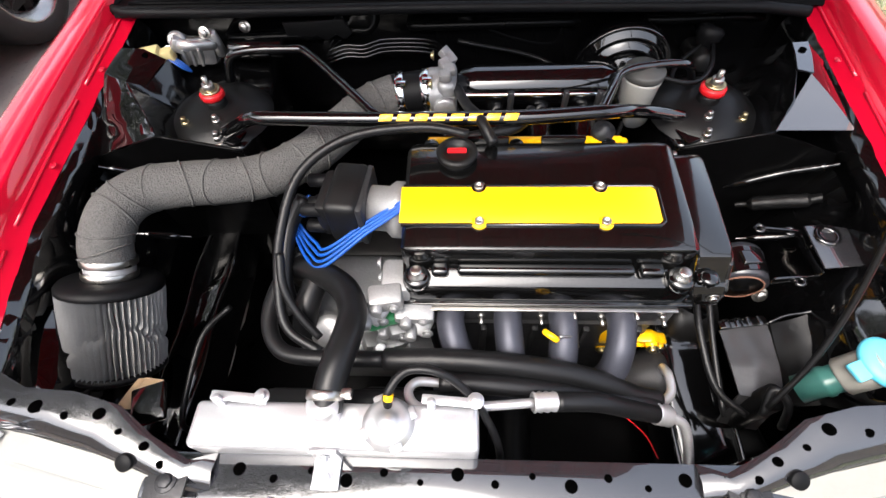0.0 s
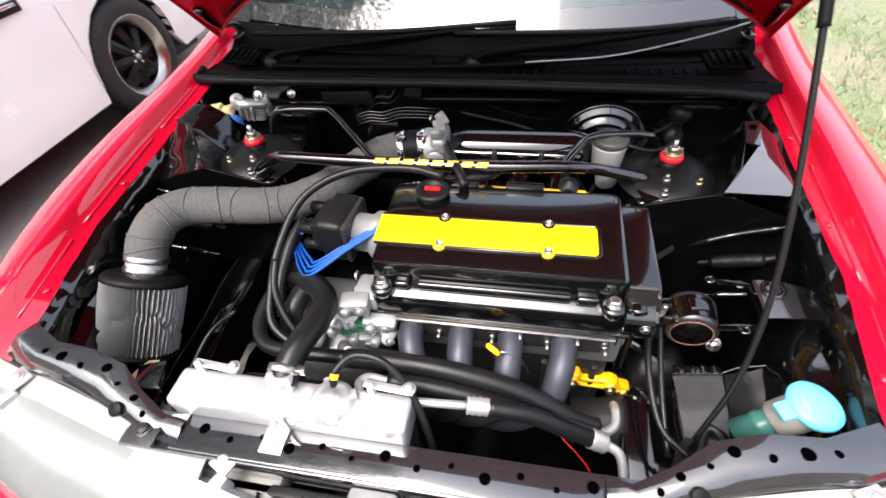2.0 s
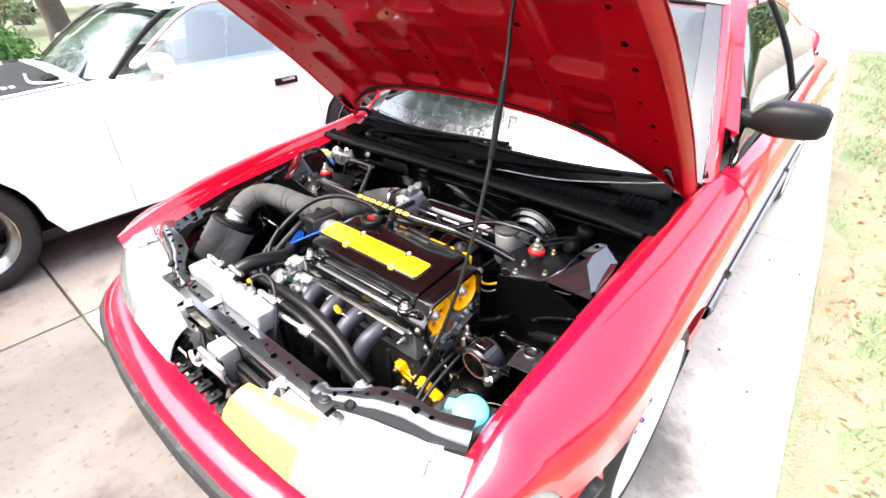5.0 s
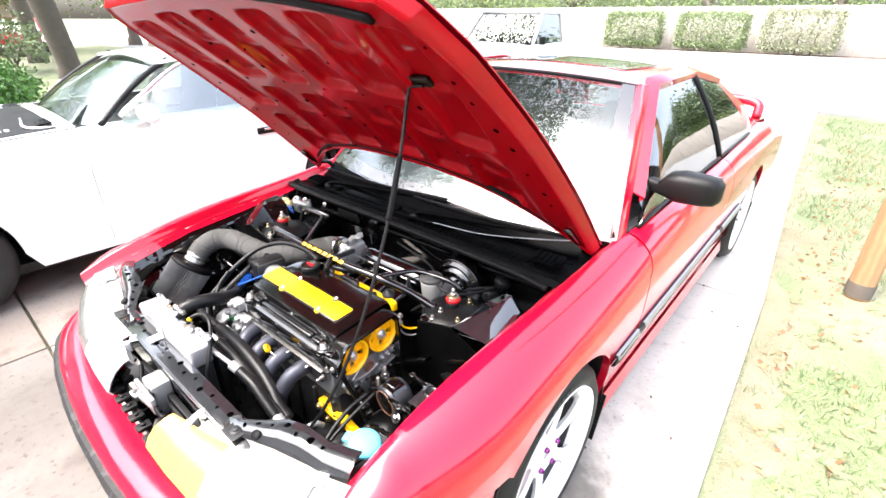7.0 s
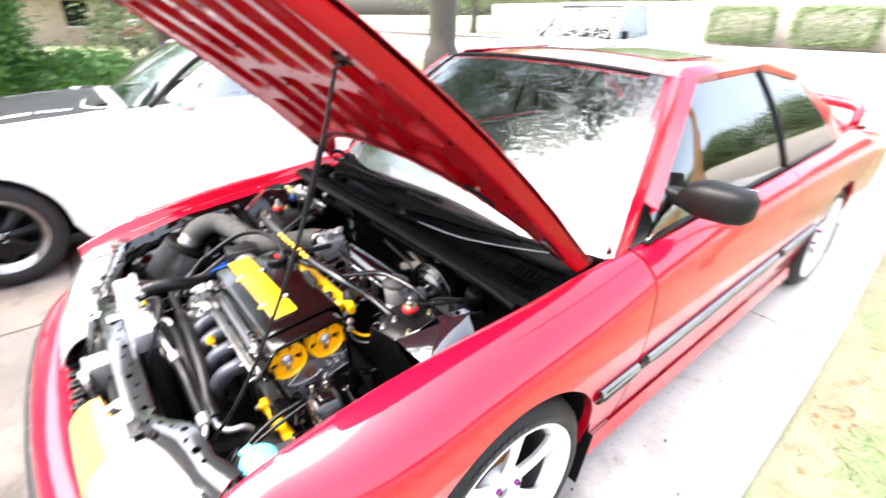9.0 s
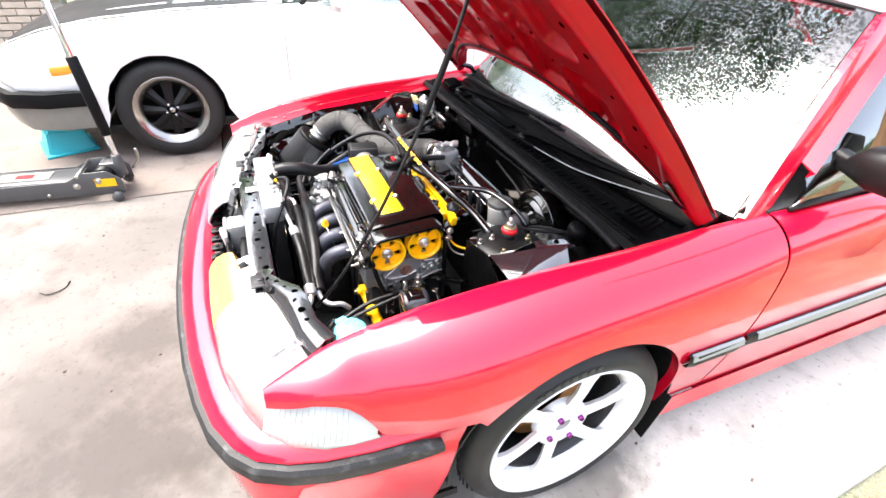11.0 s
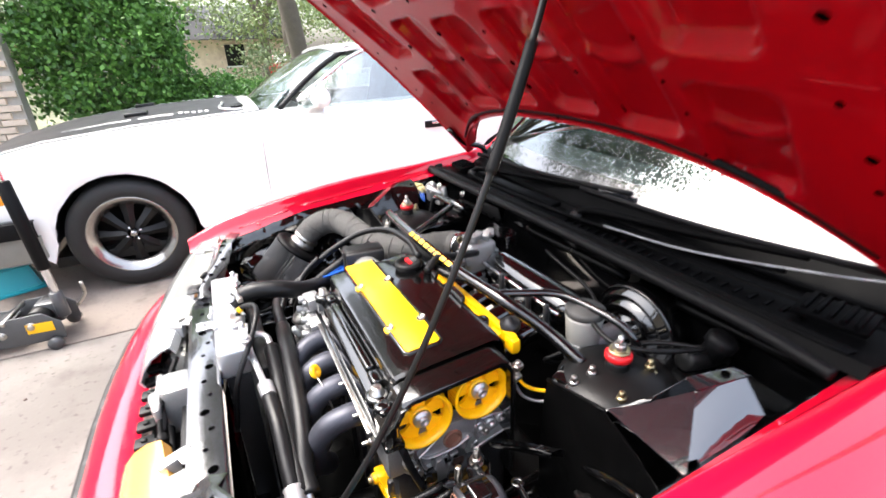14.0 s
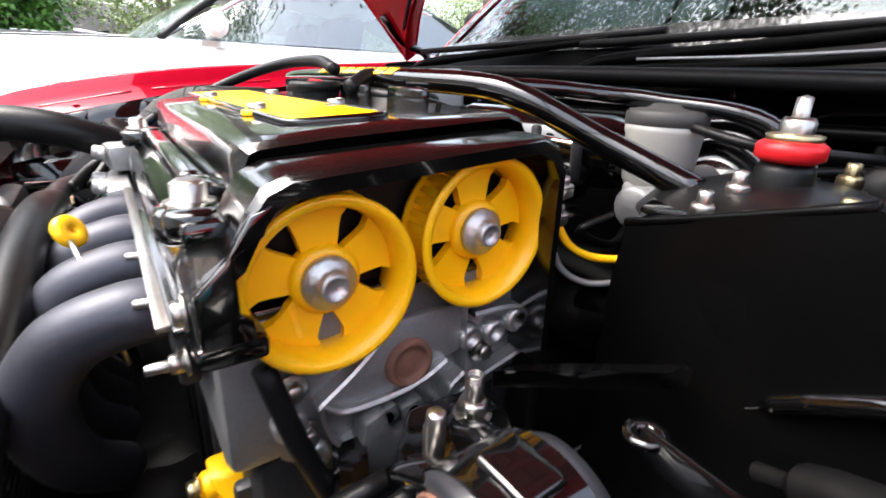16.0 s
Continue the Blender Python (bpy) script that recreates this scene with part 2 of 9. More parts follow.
def stains(m, spots):
    """Dark ragged drip marks: each (x, y, radius, depth) in metres."""
    nt = m.node_tree
    b = nt.nodes["Principled BSDF"]
    co = nt.nodes.new("ShaderNodeTexCoord")
    nz = nt.nodes.new("ShaderNodeTexNoise")
    nz.inputs["Scale"].default_value, nz.inputs["Detail"].default_value, nz.inputs["Roughness"].default_value = 3.5, 6, 0.7
    nt.links.new(co.outputs["Object"], nz.inputs["Vector"])
    total = None
    for x, y, r, depth in spots:
        d = nt.nodes.new("ShaderNodeVectorMath")
        d.operation = "DISTANCE"
        d.inputs[1].default_value = (x, y, 0)
        nt.links.new(co.outputs["Object"], d.inputs[0])
        rag = nt.nodes.new("ShaderNodeMath")
        rag.operation = "MULTIPLY_ADD"
        rag.inputs[1].default_value, rag.inputs[2].default_value = r * 2.4, -r * 1.2
        nt.links.new(nz.outputs["Fac"], rag.inputs[0])
        dd = nt.nodes.new("ShaderNodeMath")
        nt.links.new(d.outputs["Value"], dd.inputs[0])
        nt.links.new(rag.outputs[0], dd.inputs[1])
        mr = nt.nodes.new("ShaderNodeMapRange")
        mr.inputs["From Min"].default_value, mr.inputs["From Max"].default_value = r * 1.15, r * 0.35
        mr.inputs["To Max"].default_value = depth
        nt.links.new(dd.outputs[0], mr.inputs["Value"])
        if total is None:
            total = mr.outputs["Result"]
        else:
            mx = nt.nodes.new("ShaderNodeMath")
            mx.operation = "MAXIMUM"
            nt.links.new(total, mx.inputs[0])
            nt.links.new(mr.outputs["Result"], mx.inputs[1])
            total = mx.outputs[0]
    src = b.inputs["Base Color"].links[0].from_socket
    mix = nt.nodes.new("ShaderNodeMix")
    mix.data_type = "RGBA"
    mix.inputs["B"].default_value = (0.055, 0.048, 0.043, 1)
    nt.links.new(src, mix.inputs["A"])
    nt.links.new(total, mix.inputs["Factor"])
    nt.links.new(mix.outputs["Result"], b.inputs["Base Color"])


CONCRETE = ground_mat("worn_concrete", (0.5, 0.465, 0.425), (0.43, 0.395, 0.355), (0.29, 0.255, 0.225), 0.9, 5, 0.85, 0.3, 0.004)
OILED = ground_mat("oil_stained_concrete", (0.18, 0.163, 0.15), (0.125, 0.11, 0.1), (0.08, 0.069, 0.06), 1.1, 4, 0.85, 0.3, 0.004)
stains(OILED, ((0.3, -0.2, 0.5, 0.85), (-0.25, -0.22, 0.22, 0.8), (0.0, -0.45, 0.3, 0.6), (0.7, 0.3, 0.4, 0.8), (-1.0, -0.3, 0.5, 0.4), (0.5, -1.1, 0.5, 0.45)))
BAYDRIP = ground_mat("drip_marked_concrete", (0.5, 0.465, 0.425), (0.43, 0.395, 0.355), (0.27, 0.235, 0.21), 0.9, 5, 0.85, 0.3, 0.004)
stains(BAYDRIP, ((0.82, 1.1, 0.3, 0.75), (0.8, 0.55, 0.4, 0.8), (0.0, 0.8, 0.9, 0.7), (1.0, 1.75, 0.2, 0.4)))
SCUFFED = ground_mat("scuffed_black_strip", (0.004, 0.004, 0.0043), (0.006, 0.006, 0.0065), (0.05, 0.05, 0.052), 3, 38, 0.6, 0.1, 0.001)
OLDCONC = ground_mat("stained_brown_concrete", (0.18, 0.148, 0.125), (0.23, 0.195, 0.17), (0.125, 0.1, 0.085), 1.2, 6, 0.85, 0.3, 0.004)
LAWN = ground_mat("thin_lawn_soil", (0.16, 0.195, 0.1), (0.235, 0.22, 0.155), (0.12, 0.16, 0.07), 1.5, 7, 0.95, 0.8, 0.03)
ASPHALT = ground_mat("pale_street", (0.3, 0.3, 0.3), (0.26, 0.26, 0.26), (0.22, 0.22, 0.22), 0.6, 6, 0.9, 0.3, 0.005)
MULCH = ground_mat("dark_mulch", (0.09, 0.06, 0.05), (0.13, 0.1, 0.08), (0.06, 0.045, 0.04), 3, 9, 0.95, 0.8, 0.03)


def leafy(name, c1, c2):
    m = bpy.data.materials.new(name)
    m.use_nodes = True
    nt = m.node_tree
    b = nt.nodes["Principled BSDF"]
    b.inputs["Roughness"].default_value = 0.5
    g = nt.nodes.new("ShaderNodeNewGeometry")
    mx = nt.nodes.new("ShaderNodeMix")
    mx.data_type = "RGBA"
    mx.inputs["A"].default_value, mx.inputs["B"].default_value = (*c1, 1), (*c2, 1)
    nt.links.new(g.outputs["Random Per Island"], mx.inputs["Factor"])
    nt.links.new(mx.outputs["Result"], b.inputs["Base Color"])
    b.inputs["Subsurface Weight"].default_value = 0.0
    return m


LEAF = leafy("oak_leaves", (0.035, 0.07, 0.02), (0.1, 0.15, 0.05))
# far foliage: the washed-out brightness of distance is put into the leaf colours
WASHEDLEAF = leafy("washed_far_leaves", (0.14, 0.21, 0.07), (0.24, 0.31, 0.13))
SHRUB = leafy("shrub_leaves", (0.03, 0.1, 0.015), (0.12, 0.28, 0.045))
HEDGE = leafy("hedge_leaves", (0.13, 0.18, 0.08), (0.22, 0.27, 0.13))
# hedge paled further, washed-out light put into its colour
WASHEDHEDGE = leafy("washed_hedge_leaves", (0.22, 0.24, 0.15), (0.34, 0.35, 0.24))
GRASSM = leafy("grass_blades", (0.095, 0.175, 0.055), (0.31, 0.32, 0.2))
SOIL = ground_mat("bare_soil", (0.25, 0.215, 0.15), (0.2, 0.18, 0.115), (0.14, 0.14, 0.075), 3, 12, 0.95, 0.7, 0.02)
BRICKS = mat("brick_faces", (0.62, 0.45, 0.35), 0.85, var=0.35, scale=4, bump=0.4, tint=(0.74, 0.63, 0.52))
MORTAR = mat("mortar", (0.45, 0.42, 0.38), 0.9, var=0.2, scale=15, bump=0.4)


# ---- geometry helpers ----
from mathutils.bvhtree import BVHTree


def part(name, bm, material, parent=None, label="", sharp=38.0):
    """Links a bmesh as one mesh object under a thing or a part."""
    for e in bm.edges:
        if len(e.link_faces) == 2 and e.calc_face_angle(0.0) > radians(sharp):
            e.smooth = False
    for f in bm.faces:
        f.smooth = True
    me = bpy.data.meshes.new(name)
    bm.to_mesh(me)
    bm.free()
    me.materials.append(material)
    ob = new(name, me)
    if parent is not None:
        ob.parent = parent
        ob.matrix_parent_inverse = Matrix.Translation(-ORIGIN.get(parent.name, Vector((0, 0, 0))))
    if label:
        tagged(ob, label)
    return ob


ORIGIN = {}


def thing(name, loc, label, category, group=""):
    ob = new(name)
    ob.location = loc
    ob.empty_display_size = 0.1
    ORIGIN[ob.name] = Vector(loc)
    return tagged(ob, label, category, group)


def merge(bm, other, m=None):
    if m is not None:
        bmesh.ops.transform(other, matrix=m, verts=other.verts)
    me = bpy.data.meshes.new("tmp")
    other.to_mesh(me)
    other.free()
    bm.from_mesh(me)
    bpy.data.meshes.remove(me)
    return bm


def B():
    return bmesh.new()


def box(bm, size, at=(0, 0, 0), rot=(0, 0, 0), bevel=0.0, seg=2):
    o = B()
    bmesh.ops.create_cube(o, size=1.0, matrix=Matrix.Diagonal((*size, 1)))
    if bevel:
        bmesh.ops.bevel(o, geom=o.edges[:], offset=bevel, segments=seg, affect="EDGES", profile=0.5)
    return merge(bm, o, pose(*at, *rot))


def axis_m(p0, p1):
    d = Vector(p1) - Vector(p0)
    return Matrix.Translation(p0) @ d.to_track_quat("Z", "Y").to_matrix().to_4x4(), d.length


def lathe(bm, prof, p0, p1, seg=24, close=False):
    """Turns (radius, height) pairs round the axis p0 to p1; heights in metres from p0."""
    m, _ = axis_m(p0, p1)
    rings = []
    for r, h in prof:
        if r < 1e-6:
            rings.append([bm.verts.new(m @ Vector((0, 0, h)))])
        else:
            rings.append([bm.verts.new(m @ Vector((r * math.cos(2 * math.pi * i / seg), r * math.sin(2 * math.pi * i / seg), h))) for i in range(seg)])
    pairs = list(zip(rings, rings[1:]))
    if close:
        pairs.append((rings[-1], rings[0]))
    for a, b in pairs:
        for i in range(seg):
            j = (i + 1) % seg
            if len(a) == 1 and len(b) == 1:
                continue
            if len(a) == 1:
                bm.faces.new((a[0], b[j], b[i]))
            elif len(b) == 1:
                bm.faces.new((a[i], a[j], b[0]))
            else:
                bm.faces.new((a[i], a[j], b[j], b[i]))
    return bm


def cyl(bm, r, p0, p1, seg=20, bevel=0.002, r2=None):
    L = (Vector(p1) - Vector(p0)).length
    r2 = r if r2 is None else r2
    b = min(bevel, L * 0.3, r * 0.4)
    return lathe(bm, [(0, 0), (r - b, 0), (r, b), (r2, L - b), (r2 - b, L), (0, L)], p0, p1, seg)


def spline(pts, n=8):
    """Smooth points through pts."""
    P = [Vector(p) for p in pts]
    P = [P[0] * 2 - P[1]] + P + [P[-1] * 2 - P[-2]]
    out = []
    for i in range(1, len(P) - 2):
        a, b, c, d = P[i - 1:i + 3]
        for k in range(n):
            t = k / n
            out.append(0.5 * ((2 * b) + (c - a) * t + (2 * a - 5 * b + 4 * c - d) * t * t + (3 * b - a - 3 * c + d) * t ** 3))
    out.append(P[-2])
    return out


def tube(bm, pts, r, seg=12, n=8, smooth=True, caps=True, ripple=None):
    P = spline(pts, n) if smooth else [Vector(p) for p in pts]
    N = len(P)
    up = None
    rings = []
    for i, p in enumerate(P):
        d = (P[min(i + 1, N - 1)] - P[max(i - 1, 0)]).normalized()
        if up is None:
            up = d.orthogonal().normalized()
        up = (up - d * up.dot(d)).normalized()
        side = d.cross(up)
        rad = r if not isinstance(r, (list, tuple)) else r[min(len(r) - 1, int(i / max(1, N - 1) * (len(r) - 1) + 0.5))]
        if ripple:
            rad = rad * (1 + ripple * math.sin(i * 2.1))
        rings.append([bm.verts.new(p + (up * math.cos(2 * math.pi * k / seg) + side * math.sin(2 * math.pi * k / seg)) * rad) for k in range(seg)])
    for a, b in zip(rings, rings[1:]):
        for k in range(seg):
            j = (k + 1) % seg
            bm.faces.new((a[k], a[j], b[j], b[k]))
    if caps:
        bm.faces.new(rings[0][::-1])
        bm.faces.new(rings[-1])
    return bm


def grid(bm, rows, thick=0.0, flip=False):
    """A sheet through rows of points; thick: solid to that depth behind its normal."""
    o = B()
    V = [[o.verts.new(p) for p in r] for r in rows]
    for a, b in zip(V, V[1:]):
        for i in range(len(a) - 1):
            q = (a[i], a[i + 1], b[i + 1], b[i])
            if len({tuple(round(c, 6) for c in v.co) for v in q}) >= 3:
                try:
                    o.faces.new(q[::-1] if flip else q)
                except ValueError:
                    pass
    bmesh.ops.remove_doubles(o, verts=o.verts, dist=1e-5)
    if thick:
        bmesh.ops.recalc_face_normals(o, faces=o.faces)
        bmesh.ops.solidify(o, geom=o.faces[:], thickness=thick)
    return merge(bm, o)


def prism(bm, poly, h, m=None, bevel=0.0, seg=2):
    """A plate: the polygon (x, y) raised by h, bevelled, then posed by m."""
    o = B()
    vs = [o.verts.new((x, y, 0)) for x, y in poly]
    f = o.faces.new(vs)
    r = bmesh.ops.extrude_face_region(o, geom=[f])
    bmesh.ops.translate(o, vec=(0, 0, h), verts=[v for v in r["geom"] if isinstance(v, bmesh.types.BMVert)])
    bmesh.ops.recalc_face_normals(o, faces=o.faces)
    if bevel:
        bmesh.ops.bevel(o, geom=[e for e in o.edges], offset=bevel, segments=seg, affect="EDGES", profile=0.5)
    return merge(bm, o, m or Matrix())


def bolt(bm, at, up=(0, 0, 1), r=0.007, h=0.006, washer=True):
    """A hexagon head on its washer."""
    at, up = Vector(at), Vector(up).normalized()
    if washer:
        cyl(bm, r * 1.5, at, at + up * 0.002, 16, 0.0005)
    return lathe(bm, [(0, 0), (r, 0), (r, h * 0.85), (r * 0.85, h), (0, h)], at, at + up, 6)


def lerp(a, b, t):
    return a + (b - a) * t


def along(table, y):
    """Reads a table of (y, value) with straight lines between."""
    if y <= table[0][0]:
        return table[0][1]
    for (y0, v0), (y1, v1) in zip(table, table[1:]):
        if y <= y1:
            return lerp(v0, v1, (y - y0) / (y1 - y0))
    return table[-1][1]


def curve_at(table, y):
    """Reads a table of (y, value) with a smooth curve through its points."""
    n = len(table)
    if y <= table[0][0] or y >= table[-1][0]:
        return along(table, y)
    i = next(k for k in range(n - 1) if y <= table[k + 1][0])
    (x0, v0), (x1, v1) = table[i], table[i + 1]
    m = []
    for k in (i, i + 1):
        a, b = table[max(0, k - 1)], table[min(n - 1, k + 1)]
        m.append((b[1] - a[1]) / (b[0] - a[0]))
    h = x1 - x0
    t = (y - x0) / h
    return (2 * t ** 3 - 3 * t * t + 1) * v0 + (t ** 3 - 2 * t * t + t) * h * m[0] + (3 * t * t - 2 * t ** 3) * v1 + (t ** 3 - t * t) * h * m[1]


def dent(bm, amp, freq, cuts=3, seed=0.0):
    """Knocks a sheet about: finer faces, pushed in and out along their normals by noise."""
    bmesh.ops.subdivide_edges(bm, edges=bm.edges[:], cuts=cuts, use_grid_fill=True)
    bm.normal_update()
    for v in bm.verts:
        k = noise.noise(v.co * freq + Vector((seed, 0, 0))) + 0.5 * noise.noise(v.co * freq * 2.3 + Vector((0, seed, 5)))
        v.co += v.normal * amp * k
    return bm


def spot(bm, surface, p, direction, r, h=0.0012, seg=14, flat=1.0):
    """A thin disc laid on a part's surface where the line from p along direction meets it."""
    hit = surface.ray_cast(Vector(p), Vector(direction).normalized())
    if hit[0] is None:
        return False
    n = hit[1] if hit[1].dot(Vector(direction)) < 0 else -hit[1]
    cyl(bm, r, hit[0] - n * 0.002, hit[0] + n * h, seg, 0.0004)
    return True


def structure(ob, label, category=""):
    return tagged(ob, label, category or ob.name, kind="structure")


# ---- ground and setting ----
def gz(x, y):
    """The lie of the land: flat, falling a little across the far lawn."""
    return -0.012 * min(25.0, max(0.0, -x - 9.0))


def ground_sheet():
    xs = [-400, -120, -60, -40] + [-30 + 1.5 * i for i in range(41)] + [45, 70, 130, 400]
    ys = [-400, -100, -40, -20] + [-12 + 1.5 * i for i in range(41)] + [60, 90, 150, 400]
    bm = B()
    grid(bm, [[(x, y, min(gz(x, y), 1.5) - 0.035) for x in xs] for y in ys])
    return structure(part("ground", bm, LAWN, sharp=180), "thin green and straw-coloured lawn with bare soil", "lawn")


ground = ground_sheet()


def pavement():
    root = thing("driveway", (0, 0, 0), "pale worn concrete driveway in slabs with open joints", "driveway")
    tagged(root, kind="structure")
    edge = [(-9, 1.3), (1.4, 1.2), (1.75, 1.19), (2.9, 1.12), (4.3, 0.98), (7.4, 0.88), (10.8, 0.7)]
    joints = [-9.0, -6.0, -3.0, 0.12, 2.92, 5.9, 10.8]
    for a, b in zip(joints, joints[1:]):
        for x0, x1, m, lab in ((-4.6, -1.482, OLDCONC, "brown-stained old concrete slab"), (-1.47, None, CONCRETE, "pale concrete slab with stains")):
            xa = [x1, x1] if x1 is not None else [along(edge, a), along(edge, b)]
            g = 0.006
            bm = B()
            prism(bm, [(x0, a + g), (xa[0], a + g), (xa[1], b - g), (x0, b - g)], 0.12, Matrix.Translation((0, 0, -0.12)), 0.006)
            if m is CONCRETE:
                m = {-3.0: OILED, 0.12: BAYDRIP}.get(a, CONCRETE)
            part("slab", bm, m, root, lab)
    return root


pavement()


def street():
    bm = B()
    grid(bm, [[(x, y, gz(x, y) - (0.033 if y < 11 else 0.0)) for x in range(-60, 61, 6)] for y in (10.8, 11.6, 12.5, 14, 18, 22, 26)], 0.06)
    structure(part("road", bm, ASPHALT), "pale grey concrete street", "street")
    bm = B()
    for x in range(-60, 60, 3):
        box(bm, (2.98, 0.16, 0.16), (x + 1.5, 26.1, gz(0, 26.1) + 0.03), bevel=0.02)
    structure(part("kerb", bm, CONCRETE), "concrete kerb along the far side of the street", "kerb")
    bm = B()
    grid(bm, [[(x, y, gz(x, y) + 0.03) for x in range(-60, 61, 6)] for y in (27.6, 29.6)])
    structure(part("bed", bm, MULCH), "dark mulch bed under the hedge", "flower bed")


street()


def leaf_cloud(bm, pts, size, rng, flat=0.0):
    """Small pointed leaves, one at each place, turned at random."""
    for p in pts:
        d = Vector((rng.gauss(0, 1), rng.gauss(0, 1), rng.gauss(0, 1 - flat))).normalized()
        n = d.orthogonal().normalized()
        n.rotate(Matrix.Rotation(rng.uniform(0, 6.28), 3, d))
        s = size * rng.uniform(0.6, 1.3)
        w = n * s * 0.34
        p = Vector(p)
        vs = [bm.verts.new(q) for q in (p - d * s * 0.5, p + w, p + d * s * 0.5, p - w)]
        bm.faces.new(vs)


def clumps(rng, n, per, shape, spread):
    """Leaf places in loose clumps whose centres shape() gives."""
    out = []
    for _ in range(n):
        c = Vector(shape())
        r = spread * rng.uniform(0.6, 1.4)
        for _ in range(per):
            out.append(c + Vector((rng.gauss(0, r), rng.gauss(0, r), rng.gauss(0, r * 0.7))))
    return out


def in_ball(rng, c, r, shell=0.35):
    while True:
        v = Vector((rng.uniform(-1, 1), rng.uniform(-1, 1), rng.uniform(-1, 1)))
        if shell < v.length < 1:
            return Vector(c) + Vector((v.x * r[0], v.y * r[1], v.z * r[2]))


def tree(at, trunk_r, fork, crown_c, crown_r, n, per, leaf, label, seed, lean=(0, 0), foliage=LEAF):
    rng = random.Random(seed)
    x, y = at
    z = gz(x, y)
    root = thing("tree", (x, y, z), label, "tree")
    bm = B()
    top = Vector((x + lean[0], y + lean[1], fork))
    tube(bm, [(x, y, z - 0.1), lerp(Vector((x, y, z)), top, 0.4) + Vector((0.05, 0.03, 0)), top], [trunk_r * 1.35, trunk_r, trunk_r * 0.85], 14, 6)
    part("trunk", bm, BARK, root, "rough grey-brown bark")
    for _ in range(7):
        e = in_ball(rng, crown_c, [c * 0.75 for c in crown_r])
        mid = lerp(top, e, 0.5) + Vector((rng.uniform(-.4, .4), rng.uniform(-.4, .4), rng.uniform(0, .6)))
        bm = B()
        tube(bm, [top - Vector((0, 0, 0.3)), mid, e], [trunk_r * 0.6, trunk_r * 0.35, trunk_r * 0.1], 8, 5)
        part("limb", bm, BARK, root)
    bm = B()
    leaf_cloud(bm, clumps(rng, n, per, lambda: in_ball(rng, crown_c, crown_r), leaf * 3.2), leaf, rng)
    part("crown", bm, foliage, root, "sparse green oak foliage with gaps")
    return root


# oaks beside and behind the drive; the near crown hangs over the cars
tree((-10.6, 2.6), 0.19, 3.6, (-6.9, 3.0, 8.3), (6.0, 5.4, 2.4), 1700, 60, 0.1, "large oak with grey trunk leaning over the lawn", 3, (0.9, -0.6))
tree((-9.6, 3.6), 0.12, 2.4, (-11.5, 6.5, 6.4), (3.5, 3.5, 1.6), 260, 40, 0.09, "smaller oak with a low arching limb", 4, (-1.6, 1.0))
tree((-9.7, 9.2), 0.38, 3.8, (-6.6, 12.4, 7.6), (4.6, 4.2, 2.4), 500, 44, 0.13, "oak with a thick dark trunk beside the street", 5)
tree((-24, 4.5), 0.26, 4.0, (-23, 5, 6.6), (5.5, 6, 2.4), 520, 40, 0.15, "oak across the far lawn", 6, foliage=WASHEDLEAF)
tree((-21, -3.5), 0.24, 3.6, (-20, -3, 6.2), (5.5, 6, 2.6), 520, 40, 0.15, "oak across the far lawn", 7, foliage=WASHEDLEAF)
tree((-27, -11), 0.3, 4.0, (-26, -11, 6.2), (6.5, 7, 3.2), 520, 40, 0.17, "oak in the far yard", 8, foliage=WASHEDLEAF)

# far trees closing the view down the street
for k in range(9):
    tree((-33.0 - 3.0 * (k % 3), -18.0 + 7.5 * k), 0.3, 3.2, (-33.0 - 3.0 * (k % 3), -18.0 + 7.5 * k, 5.0), (4.6, 4.8, 3.0), 300, 36, 0.2, "broad oak far off across the lawns", 120 + k, foliage=WASHEDLEAF)
# trees across the side lawn
tree((27.0, 4.5), 0.2, 1.4, (27.0, 4.5, 2.3), (3.0, 3.4, 1.1), 150, 24, 0.26, "round-crowned tree on the side lawn", 91)
tree((26.5, 15.5), 0.2, 1.4, (26.5, 15.5, 2.5), (3.4, 3.8, 1.2), 150, 24, 0.28, "broad leafy tree on the side lawn", 92)
tree((30.0, 26.0), 0.22, 1.6, (30.0, 26.0, 2.9), (4.0, 4.0, 1.3), 130, 24, 0.3, "broad leafy tree near the street", 93)


for x, y, r, h in ((7.5, 37.0, 4.2, 4.6), (15.5, 35.0, 4.6, 5.0), (23.0, 33.0, 4.4, 4.6)):
    tree((x, y), 0.24, 2.2, (x, y, h), (r, r, 2.0), 420, 40, 0.2, "dense dark green tree beyond the fence", int(200 + x))


def shrub(at, r, h, label, seed, n=160, per=26, leaf=0.07, m=SHRUB):
    rng = random.Random(seed)
    x, y = at
    root = thing("shrub", (x, y, 0), label, "shrub")
    for k in range(5):
        a = k * 1.26
        bm = B()
        tube(bm, [(x, y, -0.03), (x + 0.25 * r[0] * math.cos(a), y + 0.25 * r[1] * math.sin(a), h * 0.4), (x + 0.6 * r[0] * math.cos(a), y + 0.6 * r[1] * math.sin(a), h * 0.75)], [0.03, 0.02, 0.01], 6, 4)
        part("stem", bm, BARK, root, "thin woody stem")
    bm = B()
    leaf_cloud(bm, clumps(rng, n, per, lambda: in_ball(rng, (x, y, h * 0.55), (r[0], r[1], h * 0.47), 0.5), leaf * 1.8), leaf, rng)
    part("foliage", bm, m, root, "glossy fresh green leaves")
    return root


